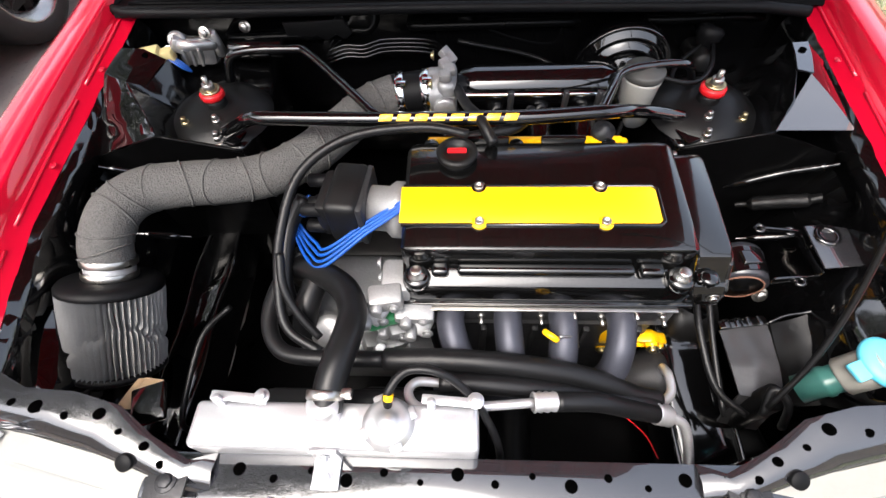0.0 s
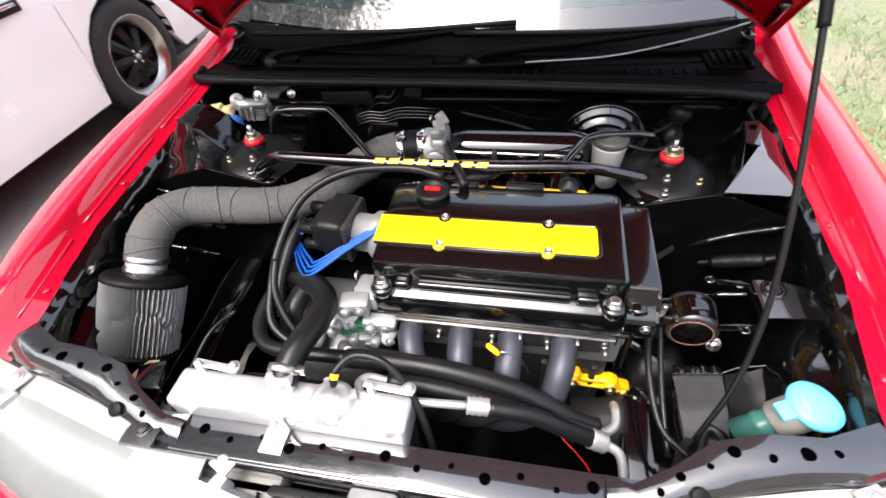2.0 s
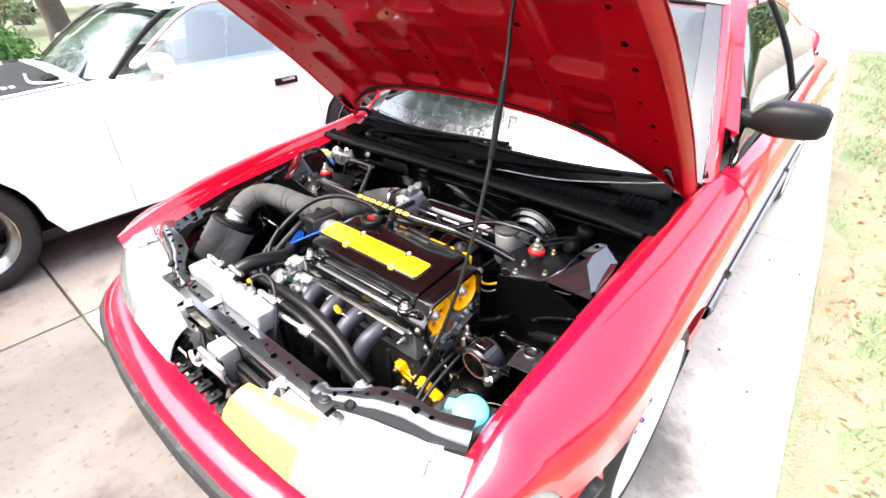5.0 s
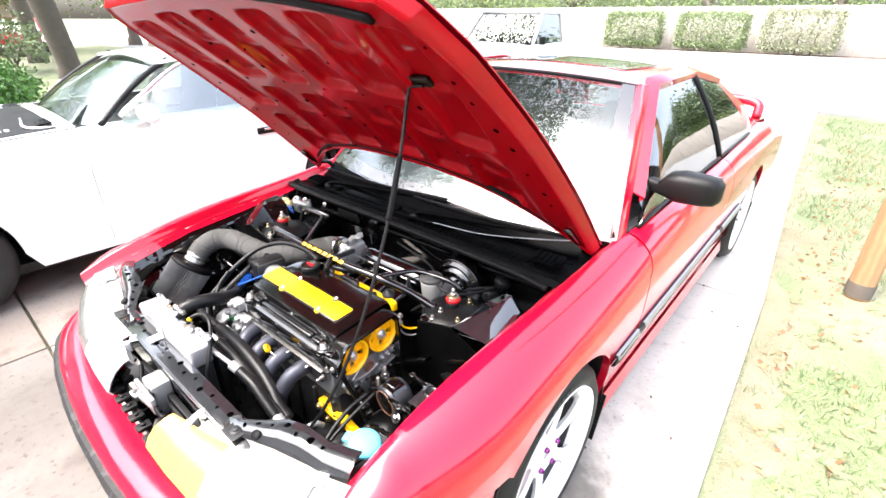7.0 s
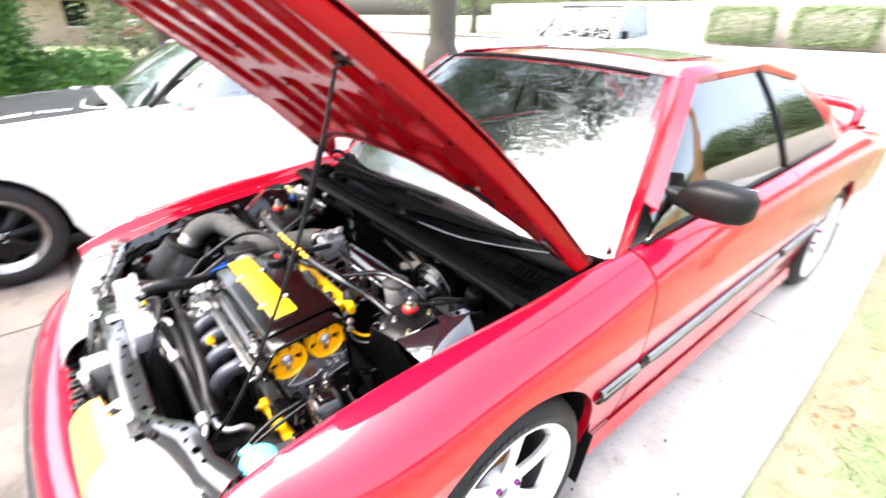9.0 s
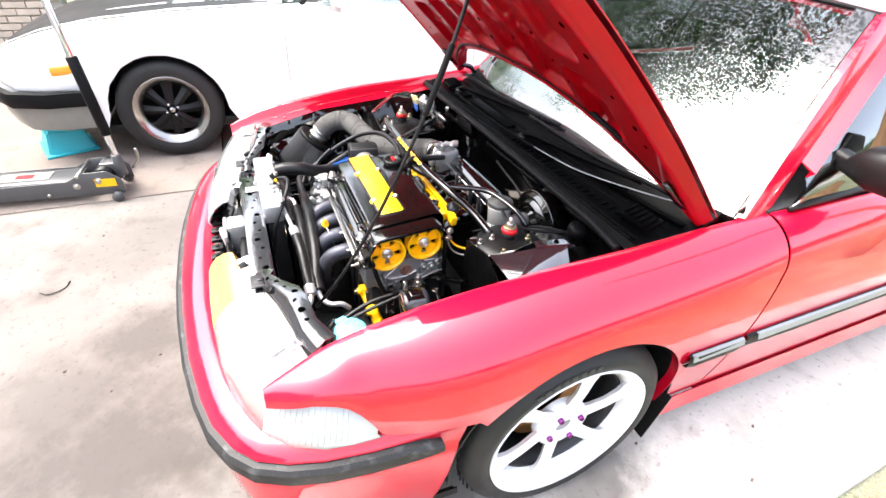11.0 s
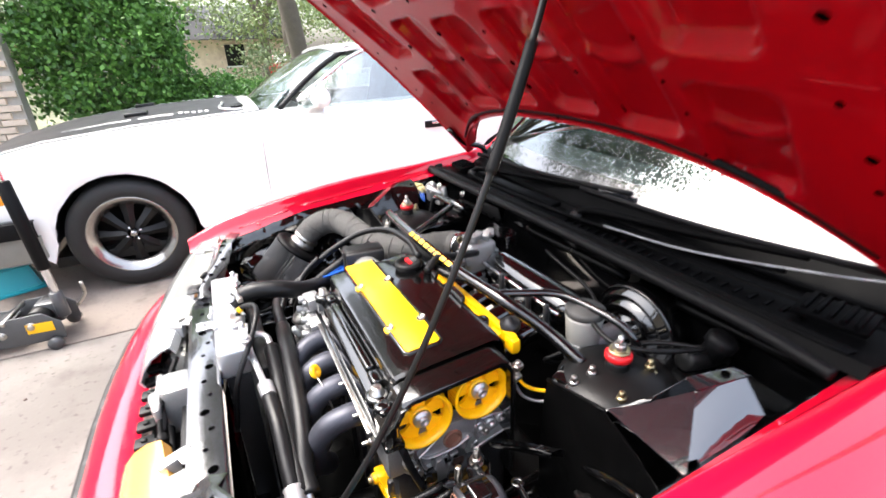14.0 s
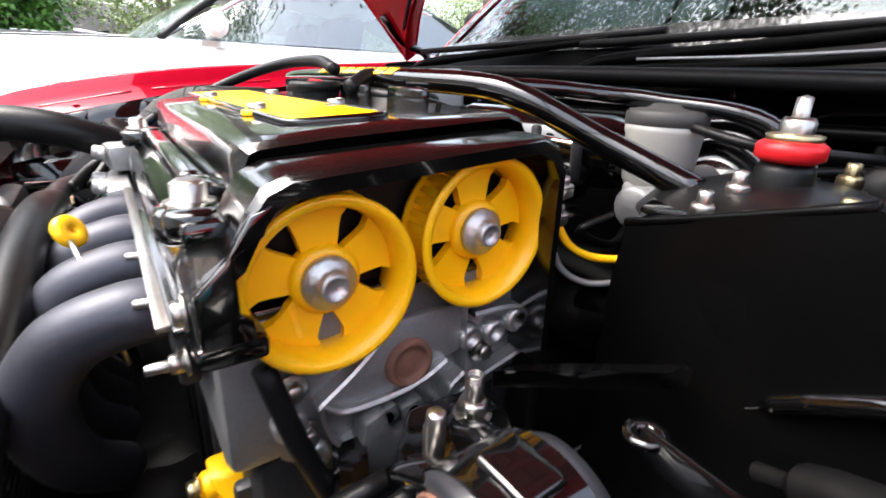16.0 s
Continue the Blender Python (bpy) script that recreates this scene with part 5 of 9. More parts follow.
# ---- engine bay of the coupe: black painted sheet metal ----
def apron(s):
    rows = []
    for i in range(27):
        y = lerp(0.34, 1.115, i / 26)
        xi, zt = along(LEDGE_X, y) - 0.001, along(LEDGE_Z, y) - 0.004
        rows.append([(s * (xi + 0.004), y, zt + 0.002), (s * (xi - 0.006), y, zt - 0.012), (s * (xi - 0.012), y, zt - 0.03), (s * (xi - 0.008 - 0.012 * math.sin(y * 23)), y, zt - 0.07), (s * (xi - 0.03 + 0.008 * math.sin(y * 31)), y, 0.57), (s * (xi - 0.05), y, 0.5), (s * (xi - 0.058), y, 0.42), (s * (xi - 0.065), y, 0.2)])
    bm = B()
    grid(bm, rows, 0.003)
    dent(bm, 0.0045, 13, 2, 4.0 * s)
    a = part("inner_apron", bm, BLACK, coupe, "gloss black inner fender panel with dents")
    # pressings that bulge out of the panel in front of the tower
    for pts, r in ((((0.5, 0.8, 0.575), (0.535, 0.79, 0.604), (0.58, 0.785, 0.631), (0.615, 0.775, 0.653), (0.642, 0.766, 0.672)), 0.0065), (((0.525, 0.77, 0.56), (0.57, 0.755, 0.585), (0.605, 0.742, 0.606), (0.632, 0.735, 0.622)), 0.013), (((0.53, 0.72, 0.52), (0.58, 0.71, 0.54), (0.635, 0.7, 0.56)), 0.007)):
        bm = B()
        tube(bm, [(s * x, y, z) for x, y, z in pts], [r * 0.4] + [r] * (len(pts) - 2) + [r * 0.6], 14, 6)
        dent(bm, r * 0.12, 40, 1, 2.0)
        part("pressed_rib", bm, BLACK if r < 0.01 else SATIN, a, "pressed bulge in the panel")
    # strut tower with its turret plate
    top = [(0.392, 0.812), (0.45, 0.812), (0.585, 0.85), (0.65, 0.93), (0.652, 1.11), (0.40, 1.11), (0.376, 0.99), (0.376, 0.86)]
    bm = B()
    prism(bm, [(s * x, y) for x, y in (top if s > 0 else top[::-1])], 0.485, Matrix.Translation((0, 0, 0.185)), 0.012, 3)
    t = part("strut_tower", bm, DENTED, coupe, "gloss black strut tower")
    bm = B()
    lathe(bm, [(0.098, 0.0), (0.088, 0.012), (0.066, 0.022), (0.04, 0.03), (0, 0.032)], (s * 0.455, 0.905, 0.668), (s * 0.452, 0.9, 1), 32)
    part("turret_cap", bm, SATIN, t)
    for x, y, z in ((0.437, 0.827, 0.674), (0.443, 0.858, 0.686), (0.481, 0.945, 0.692), (0.505, 0.86, 0.68)):
        bm = B()
        bolt(bm, (s * x, y, z), r=0.0085, h=0.013)
        cyl(bm, 0.005, (s * x, y, z + 0.005), (s * x, y, z + 0.022), 10, 0.001)
        part("tower_nut", bm, BRASSY if x > 0.46 else ZINC, t, "zinc-plated nut")
    # gusset: a smooth plate on top that catches the sky, over dull sides
    bm = B()
    q = lambda *r: [(s * x, y, z) for x, y, z in r]
    tl, tr, ee, ap = (Vector(r) for r in ((0.594, 0.89, 0.758), (0.614, 0.962, 0.766), (0.652, 0.95, 0.738), (0.657, 0.803, 0.712)))
    if s > 0:  # one facet faces forwards and up, one falls to the fender
        lo = Vector((0.53, 0.803, 0.713))
        grid(bm, [[lerp(lo, ap, i / 6).lerp(tl, j / 6) + Vector((0, 0, 0.004 * math.sin(math.pi * j / 6) * (i - 3) / 6)) for i in range(7)] for j in range(6)] + [[tl.lerp(ap, 0.01 * i) for i in range(7)]], 0.003)
        front = part("gusset", bm, SKYPLATE, coupe, "smooth black gusset plate beside the strut tower")
        bm = B()
        grid(bm, [[ap.lerp(tl, j / 6), ap.lerp(tr, j / 6), ap.lerp(ee, j / 6), Vector((0.667, 0.8, 0.694)).lerp(ee, j / 6)] for j in range(1, 7)], 0.003)
    else:
        grid(bm, [q((0.53, 0.803, 0.71), (0.592, 0.797, 0.692), (0.654, 0.79, 0.675)), q((0.567, 0.854, 0.7275), (0.61, 0.857, 0.719), (0.655, 0.86, 0.7105)), q((0.605, 0.905, 0.745), (0.63, 0.917, 0.7455), (0.656, 0.93, 0.7462))], 0.003)
    if s < 0:
        dent(bm, 0.006, 22, 4, 3.0)
    g = part("gusset_facet", bm, SKYPLATE, front, "smooth black facet falling to the fender") if s > 0 else part("gusset", bm, BLACK, coupe, "smooth black gusset plate beside the strut tower")
    bm = B()
    if s > 0:
        grid(bm, [[Vector((0.59, 0.97, 0.764)), tr + Vector((0, 0.006, 0.001))], [Vector((0.582, 0.935, 0.7645)), Vector((0.606, 0.93, 0.766))], [Vector((0.572, 0.897, 0.762)), tl + Vector((0.002, -0.001, 0.003))]], 0.003)
    else:
        grid(bm, [q((0.566, 0.99, 0.735), (0.6, 0.992, 0.757), (0.645, 0.995, 0.757)), q((0.572, 0.965, 0.733), (0.602, 0.962, 0.753), (0.65, 0.965, 0.753)), q((0.585, 0.92, 0.725), (0.605, 0.9055, 0.7455), (0.656, 0.9305, 0.7465))], 0.003)
    g = front if s > 0 else g
    part("gusset_tab", bm, SKYPLATE if s > 0 else BLACK, g)
    bm = B()
    brow = q((0.565, 0.991, 0.735), (0.584, 0.92, 0.724), (0.604, 0.9045, 0.7445), (0.566, 0.853, 0.727), (0.529, 0.8025, 0.7095))
    if s > 0:
        brow = [(0.6, 1.0, 0.745), (0.588, 0.968, 0.763), (0.571, 0.896, 0.76), (0.56, 0.847, 0.737), (0.529, 0.8025, 0.7125)]
    grid(bm, [brow, q((0.54, 0.98, 0.668), (0.545, 0.93, 0.668), (0.545, 0.91, 0.668), (0.525, 0.85, 0.668), (0.503, 0.806, 0.668))], 0.003)
    dent(bm, 0.003, 25, 3, 1.0)
    part("gusset_side", bm, DENTED, g, "wavy black gusset side")
    bm = B()
    grid(bm, [q((0.393, 0.811, 0.664), (0.45, 0.808, 0.682), (0.529, 0.8015, 0.709), (0.592, 0.7955, 0.691), (0.654, 0.7885, 0.674)), q((0.393, 0.806, 0.56), (0.45, 0.803, 0.56), (0.529, 0.797, 0.56), (0.592, 0.79, 0.56), (0.654, 0.783, 0.56)), q((0.393, 0.808, 0.42), (0.45, 0.805, 0.42), (0.529, 0.8, 0.42), (0.59, 0.79, 0.42), (0.652, 0.78, 0.42))], 0.003)
    dent(bm, 0.004, 16, 4, 2.0)
    tube(bm, q((0.393, 0.811, 0.664), (0.45, 0.808, 0.682), (0.529, 0.8015, 0.709)), 0.0035, 8, 4)
    part("tower_face", bm, DULLBLACK, g, "gloss black face of the strut tower")
    bm = B()
    cyl(bm, 0.006, (s * 0.596, 0.945 if s > 0 else 0.98, 0.74), (s * 0.596, 0.945 if s > 0 else 0.98, 0.7685 if s > 0 else 0.7535), 12, 0.0005)
    part("gusset_hole_disc", bm, HOLE_SHADE, g)
    # frame rail beneath
    bm = B()
    rx = 0.43 if s > 0 else 0.525
    box(bm, (0.11 if s > 0 else 0.075, 0.85, 0.12), (s * rx, 0.7, 0.36), (3, 0, 0), bevel=0.014, seg=3)
    rail = part("frame_rail", bm, BLACK, coupe, "gloss black frame rail")
    for e in (-1, 1):
        bm = B()
        tube(bm, [(s * (rx + e * (0.052 if s > 0 else 0.035)) + e * 0.004 * math.sin(9 * k), 0.3 + 0.1 * k, 0.418 + 0.0052 * (k - 4)) for k in range(9)], 0.005, 8, 4)
        part("rail_flange", bm, BLACK, rail)


apron(1), apron(-1)


def bay_structure():
    bm = B()
    grid(bm, [[(x, 1.12 + dy, z) for x in [-0.7 + 0.1 * i for i in range(15)]] for z, dy in ((0.765, 0.0), (0.74, 0.015), (0.66, 0.02), (0.6, 0.012), (0.45, 0.03), (0.3, 0.08), (0.18, 0.2))], 0.004)
    f = part("firewall", bm, BLACK, coupe, "gloss black firewall with pressed ribs")
    for z, x0, x1 in ((0.715, -0.1, 0.25), (0.72, 0.38, 0.62), (0.695, -0.5, -0.25)):
        bm = B()
        tube(bm, [(x0, 1.135, z), (x0 + 0.03, 1.118, z + 0.004), (x1 - 0.05, 1.118, z + 0.008), (x1, 1.135, z - 0.004)], 0.009, 8, 5)
        part("pressed_rib", bm, DULLBLACK, f)
    bm = B()
    grid(bm, [[(x, y + 0.1 * (x / 0.7) ** 2 * k, z) for x in [-0.69 + 0.092 * i for i in range(16)]] for y, z, k in ((1.088, 0.764, 0), (1.1, 0.778, 0), (1.12, 0.773, 0), (1.17, 0.765, 0.3), (1.215, 0.768, 0.7), (1.235, 0.79, 0.9), (1.25, 0.823, 1.15))], 0.004)
    c = part("cowl_panel", bm, COWL, coupe, "black cowl panel under the windshield")
    for k in range(22):
        x = 0.02 + 0.026 * k
        bm = B()
        box(bm, (0.008, 0.024, 0.006), (x, 1.155 + 0.03 * (x / 0.7) ** 2, 0.774), (8, 0, 0), bevel=0.002)
        part("louvre", bm, COWL, c)
    for y, z, r in ((1.108, 0.781, 0.006), (1.128, 0.777, 0.0045), (1.192, 0.769, 0.006), (1.228, 0.783, 0.006)):
        bm = B()
        tube(bm, [(x, y + 0.06 * (x / 0.7) ** 2 * (1 if y > 1.15 else 0), z) for x in [-0.66 + 0.11 * i for i in range(13)]], r, 8, 3)
        part("cowl_ridge", bm, COWL, c)
    for x0, x1 in ((-0.62, -0.45), (-0.4, -0.08), (-0.02, 0.2)):
        bm = B()
        box(bm, (x1 - x0, 0.04, 0.014), ((x0 + x1) / 2, 1.2, 0.776), (6, 0, 0), bevel=0.005)
        part("cowl_cover", bm, COWL, c, "raised black cowl cover")
    bm = B()
    tube(bm, [(-0.5, 1.16, 0.78), (-0.2, 1.15, 0.784), (0.1, 1.165, 0.786), (0.3, 1.2, 0.795), (0.5, 1.23, 0.812)], 0.006, 8, 6)
    part("wiper_link", bm, COWL, c, "black wiper linkage rod")
    for s in (1, -1):
        bm = B()
        box(bm, (0.1, 0.06, 0.012), (s * 0.6, 1.19, 0.79), (10, 0, s * 8), bevel=0.004)
        for k in range(5):
            box(bm, (0.008, 0.05, 0.01), (s * 0.6 + (k - 2) * 0.018, 1.19, 0.797), (10, 0, s * 8), bevel=0.002)
        part("cowl_vent", bm, COWL, c, "black slotted vent")
    bm = B()
    tube(bm, [(-0.7, 1.15, 0.775), (-0.69, 1.1, 0.772), (-0.5, 1.085, 0.774), (0, 1.082, 0.777), (0.5, 1.08, 0.771), (0.62, 1.077, 0.764), (0.662, 1.075, 0.76)], 0.0105, 10, 8)
    part("cowl_seal", bm, RUBBER, c, "black rubber hood seal along the cowl")
    # wipers
    for x0, x1, dz in ((-0.52, 0.12, 0.0), (0.02, 0.62, 0.0)):
        bm = B()
        tube(bm, [(x0, 1.19, 0.785), (x0 + 0.05, 1.2, 0.802), (x0 + 0.3, 1.225, 0.822), (x1 - 0.1, 1.25, 0.84)], [0.013, 0.011, 0.009, 0.007], 8, 6)
        w = part("wiper_arm", bm, COWL, coupe, "black wiper arm at rest")
        bm = B()
        tube(bm, [(x0 - 0.05, 1.24, 0.832), (x0 + 0.3, 1.235, 0.838), (x1, 1.262, 0.85)], 0.007, 8, 6)
        part("blade", bm, RUBBER, w)
        bm = B()
        lathe(bm, [(0.02, 0), (0.02, 0.012), (0.012, 0.02), (0, 0.02)], (x0, 1.19, 0.772), (x0, 1.19, 1), 16)
        part("pivot_cap", bm, PLASTIC, w)
    bm = B()
    tube(bm, [(0.15, 1.15, 0.8), (0.35, 1.18, 0.805), (0.55, 1.25, 0.822), (0.66, 1.3, 0.835)], 0.002, 8, 6)
    part("washer_tube", bm, STRIPM, coupe, "thin pale washer tube across the cowl")
    # radiator support: tie bar, shoulder plates, lower beam
    bm = B()
    box(bm, (0.8, 0.055, 0.012), (0.01, 0.278, 0.618), bevel=0.004)
    box(bm, (0.8, 0.01, 0.05), (0.01, 0.252, 0.597), bevel=0.003)
    r = part("radiator_support", bm, GREYPLATE, coupe, "glossy black radiator support bar with holes")
    for k in range(17):
        x = -0.36 + 0.046 * k
        bm = B()
        cyl(bm, (0.005, 0.004, 0.008)[k % 3], (x, 0.286 - 0.01 * (k % 2), 0.621), (x, 0.286 - 0.01 * (k % 2), 0.6248), 12, 0.0003)
        part("support_hole_disc", bm, HOLE_SHADE, r)
    for s in (1, -1):
        up = [(-0.01, 0.305), (0.02, 0.293), (0.07, 0.318), (0.12, 0.352), (0.18, 0.366), (0.25, 0.37), (0.32, 0.4)]
        lo = [(-0.01, 0.256), (0.03, 0.262), (0.09, 0.282), (0.15, 0.3), (0.21, 0.315), (0.28, 0.325), (0.34, 0.345)]
        rows = [[(s * (0.31 + (a[0])), a[1], 0.625 + 0.045 * min(1, k / 4)), (s * (0.31 + lerp(a[0], b[0], 0.5)), lerp(a[1], b[1], 0.5), 0.632 + 0.042 * min(1, k / 4)), (s * (0.31 + b[0]), b[1], 0.622 + 0.035 * min(1, k / 4)), (s * (0.31 + b[0]), b[1] - 0.004, 0.585)] for k, (a, b) in enumerate(zip(up, lo))]
        bm = B()
        grid(bm, rows, 0.004)
        top = BVHTree.FromBMesh(bm)
        sh = part("shoulder_plate", bm, GREYPLATE, coupe, "glossy black plate with holes beside the radiator, sky sheen in its grey", 60)
        for k, (x, y, rr) in enumerate(((0.36, 0.285, 0.006), (0.385, 0.305, 0.007), (0.42, 0.32, 0.005), (0.45, 0.34, 0.009), (0.49, 0.335, 0.006), (0.53, 0.345, 0.01), (0.565, 0.35, 0.006), (0.405, 0.288, 0.013))):
            bm = B()
            if spot(bm, top, (s * x, y, 0.8), (0, 0, -1), rr * 0.85, 0.006 if rr > 0.012 else 0.0008):
                part("plate_hole_disc" if rr < 0.012 else "rubber_stop", bm, HOLE_SHADE if rr < 0.012 else RUBBER, sh)
        bm = B()
        box(bm, (0.05, 0.045, 0.004), (s * 0.35, 0.268, 0.635), bevel=0.001)
        bolt(bm, (s * 0.35, 0.268, 0.637), r=0.009)
        part("plate_bracket", bm, DARKCAST, sh, "square bracket with a bolt")
        bm = B()
        box(bm, (0.04, 0.06, 0.36), (s * 0.4, 0.29, 0.43), bevel=0.008)
        part("support_post", bm, BLACK, coupe)
    bm = B()
    box(bm, (0.86, 0.08, 0.09), (0, 0.3, 0.23), bevel=0.012)
    part("lower_beam", bm, BLACK, coupe, "black lower cross beam")
    bm = B()
    box(bm, (0.95, 0.12, 0.08), (0, 0.92, 0.2), bevel=0.02)
    tube(bm, [(0.1, 0.3, 0.24), (0.12, 0.55, 0.2), (0.12, 0.9, 0.22)], 0.045, 10, 5)
    part("subframe", bm, SATIN, coupe, "black subframe under the engine")
    # black sheet added below the engine so the gaps stay dark
    bm = B()
    grid(bm, [[(x, y, 0.175 + 0.02 * math.sin(x * 9) * math.sin(y * 8)) for x in [-0.56 + 0.08 * i for i in range(15)]] for y in [0.3 + 0.08 * i for i in range(15)]], 0.003)
    dent(bm, 0.012, 14, 1, 9.0)
    part("dark_floor_sheet", bm, DULLBLACK, coupe, "added black sheet hiding the bright ground under the engine")
    # grille opening: condenser, horn, latch
    bm = B()
    box(bm, (0.62, 0.016, 0.32), (0.02, 0.235, 0.41), bevel=0.003)
    part("condenser", bm, SATIN, coupe, "dark condenser behind the grille opening")
    bm = B()
    for k in range(20):
        box(bm, (0.6, 0.006, 0.004), (0.02, 0.224, 0.27 + k * 0.0145))
    tagged(part("condenser_fins", bm, DARKCAST, coupe), kind="stuff")
    bm = B()
    box(bm, (0.07, 0.05, 0.1), (0.0, 0.222, 0.56), bevel=0.008)
    box(bm, (0.12, 0.012, 0.05), (0.0, 0.19, 0.57), bevel=0.004)
    tube(bm, [(-0.05, 0.19, 0.55), (0.0, 0.178, 0.585), (0.05, 0.19, 0.56)], 0.007, 8, 5)
    part("hood_latch", bm, CAST, coupe, "metal hood latch")
    bm = B()
    tube(bm, [(-0.1, 0.22, 0.6), (-0.05, 0.2, 0.57), (0.03, 0.2, 0.53), (0.12, 0.2, 0.5)], 0.006, 8, 5)
    tube(bm, [(0.02, 0.2, 0.6), (0.08, 0.19, 0.56), (0.2, 0.21, 0.54)], 0.005, 8, 5)
    part("latch_cable", bm, RUBBER, coupe)
    # wiring in the open grille: plugs on short looms
    for k, (x, y, z, m) in enumerate(((-0.17, 0.19, 0.535, PLASTIC), (-0.1, 0.185, 0.515, CAST), (0.09, 0.185, 0.535, PLASTIC), (0.16, 0.19, 0.515, CAST), (-0.24, 0.195, 0.55, WORNCAP), (0.22, 0.195, 0.55, PLASTIC))):
        bm = B()
        box(bm, (0.032, 0.026, 0.024), (x, y, z), (10 * k, 8, 25 * k), bevel=0.004)
        cyl(bm, 0.009, (x, y, z + 0.006), (x + 0.006, y + 0.012, z + 0.03), 10, 0.002)
        p = part("wiring_plug", bm, m, coupe, "small wiring plug in the grille opening")
        bm = B()
        tube(bm, [(x, y, z), (x + 0.03, y - 0.012, z - 0.03), (x + 0.055, y + 0.01, z - 0.015), (x + 0.07, y + 0.03, z + 0.03)], 0.003, 6, 5)
        part("wire", bm, RUBBER, p)
    for s in (1, -1):
        bm = B()
        box(bm, (0.1, 0.07, 0.06), (s * 0.2, 0.235, 0.54), (0, 0, s * 12), bevel=0.012)
        box(bm, (0.05, 0.05, 0.05), (s * 0.27, 0.25, 0.55), (0, 0, s * 12), bevel=0.01)
        part("lamp_motor", bm, MILKY, coupe, "grey lamp housing box")
    bm = B()
    grid(bm, [[(x, y, z) for x in (-0.5, -0.2, 0.2, 0.5)] for y, z in ((0.16, 0.5), (0.2, 0.42), (0.24, 0.25))], 0.004)
    part("grille_backing", bm, SATIN, coupe)
    # side of the bay: open mount frame, sloped splash plate, hoses
    bm = B()
    corners = ((0.507, 0.671, 0.622), (0.572, 0.664, 0.62), (0.578, 0.59, 0.606), (0.508, 0.583, 0.6))
    for a, b in zip(corners, corners[1:]):
        box(bm, ((Vector(b) - Vector(a)).length + 0.003, 0.004, 0.016), (Vector(a) + Vector(b)) / 2 - Vector((0, 0, 0.006)), (0, 0, math.degrees(math.atan2(b[1] - a[1], b[0] - a[0]))), bevel=0.0012)
    fr = part("mount_frame", bm, BLACK, coupe, "glossy black open bracket frame beside the engine mount")
    bm = B()
    prism(bm, [(0.572, 0.588), (0.633, 0.594), (0.637, 0.664), (0.6, 0.672), (0.57, 0.668)], 0.004, pose(0, 0, 0.6085, 1.5, 0, 0), 0.0012)
    part("frame_plate", bm, GREYPLATE, fr, "smooth black plate catching the sky")
    for x, y, z in ((0.507, 0.672, 0.617), (0.557, 0.669, 0.613), (0.548, 0.581, 0.598)):
        bm = B()
        lathe(bm, [(0.004, 0), (0.0095, 0), (0.0095, 0.003), (0.004, 0.003)], (x, y, z), (x - 0.1, y, z + 1), 18, close=True)
        part("eyelet", bm, BLACK, fr)
    bm = B()
    lathe(bm, [(0.012, 0), (0.02, 0), (0.02, 0.006), (0.012, 0.006)], (0.598, 0.648, 0.627), (0.605, 0.648, 1), 20, close=True)
    part("plate_ring", bm, BLACK, fr)
    bm = B()
    cyl(bm, 0.0115, (0.598, 0.648, 0.6265), (0.598, 0.648, 0.629), 18, 0.0003)
    part("plate_hole_disc", bm, HOLE_SHADE, fr)
    bm = B()
    grid(bm, [[(0.455, 0.54, 0.5), (0.5, 0.545, 0.503), (0.537, 0.55, 0.505)], [(0.455, 0.48, 0.502), (0.49, 0.48, 0.508), (0.53, 0.48, 0.506)], [(0.455, 0.43, 0.497), (0.48, 0.425, 0.502), (0.52, 0.42, 0.5)], [(0.455, 0.41, 0.4), (0.48, 0.405, 0.4), (0.52, 0.4, 0.4)]], 0.004)
    dent(bm, 0.002, 24, 5, 7.0)
    sp = part("splash_plate", bm, SKYLITBLACK, coupe, "black splash plate beside the engine, sky light in its grey")
    bm = B()
    grid(bm, [[(0.542, 0.552, 0.504), (0.59, 0.562, 0.513), (0.64, 0.574, 0.53)], [(0.535, 0.48, 0.5), (0.58, 0.48, 0.49), (0.63, 0.49, 0.5)], [(0.525, 0.42, 0.492), (0.57, 0.42, 0.48), (0.62, 0.42, 0.48)]], 0.004)
    dent(bm, 0.004, 20, 4, 3.0)
    part("splash_wing", bm, SATIN, sp, "glossy black wing of the splash plate")
    bm = B()
    tube(bm, [(0.537, 0.552, 0.507), (0.565, 0.562, 0.515), (0.6, 0.566, 0.522), (0.642, 0.575, 0.534)], 0.003, 8, 5)
    part("wing_edge", bm, BLACK, sp)
    bm = B()
    box(bm, (0.084, 0.016, 0.004), (0.496, 0.552, 0.506), (0, 0, 6), bevel=0.0015)
    for k in range(4):
        box(bm, (0.012, 0.017, 0.004), (0.466 + 0.02 * k, 0.549 + 0.0022 * k, 0.5085), (0, 0, 6), bevel=0.001)
    part("slotted_flange", bm, BLACK, sp)
    for pts, rr in ((((0.41, 0.6, 0.55), (0.405, 0.52, 0.53), (0.42, 0.44, 0.5), (0.46, 0.4, 0.49)), 0.006), (((0.43, 0.62, 0.56), (0.425, 0.5, 0.52), (0.43, 0.4, 0.48)), 0.005), (((0.46, 0.39, 0.53), (0.47, 0.42, 0.56), (0.49, 0.4, 0.55), (0.5, 0.38, 0.5)), 0.006)):
        bm = B()
        tube(bm, pts, rr, 8, 6)
        part("bay_hose", bm, HOSE, coupe)
    bm = B()
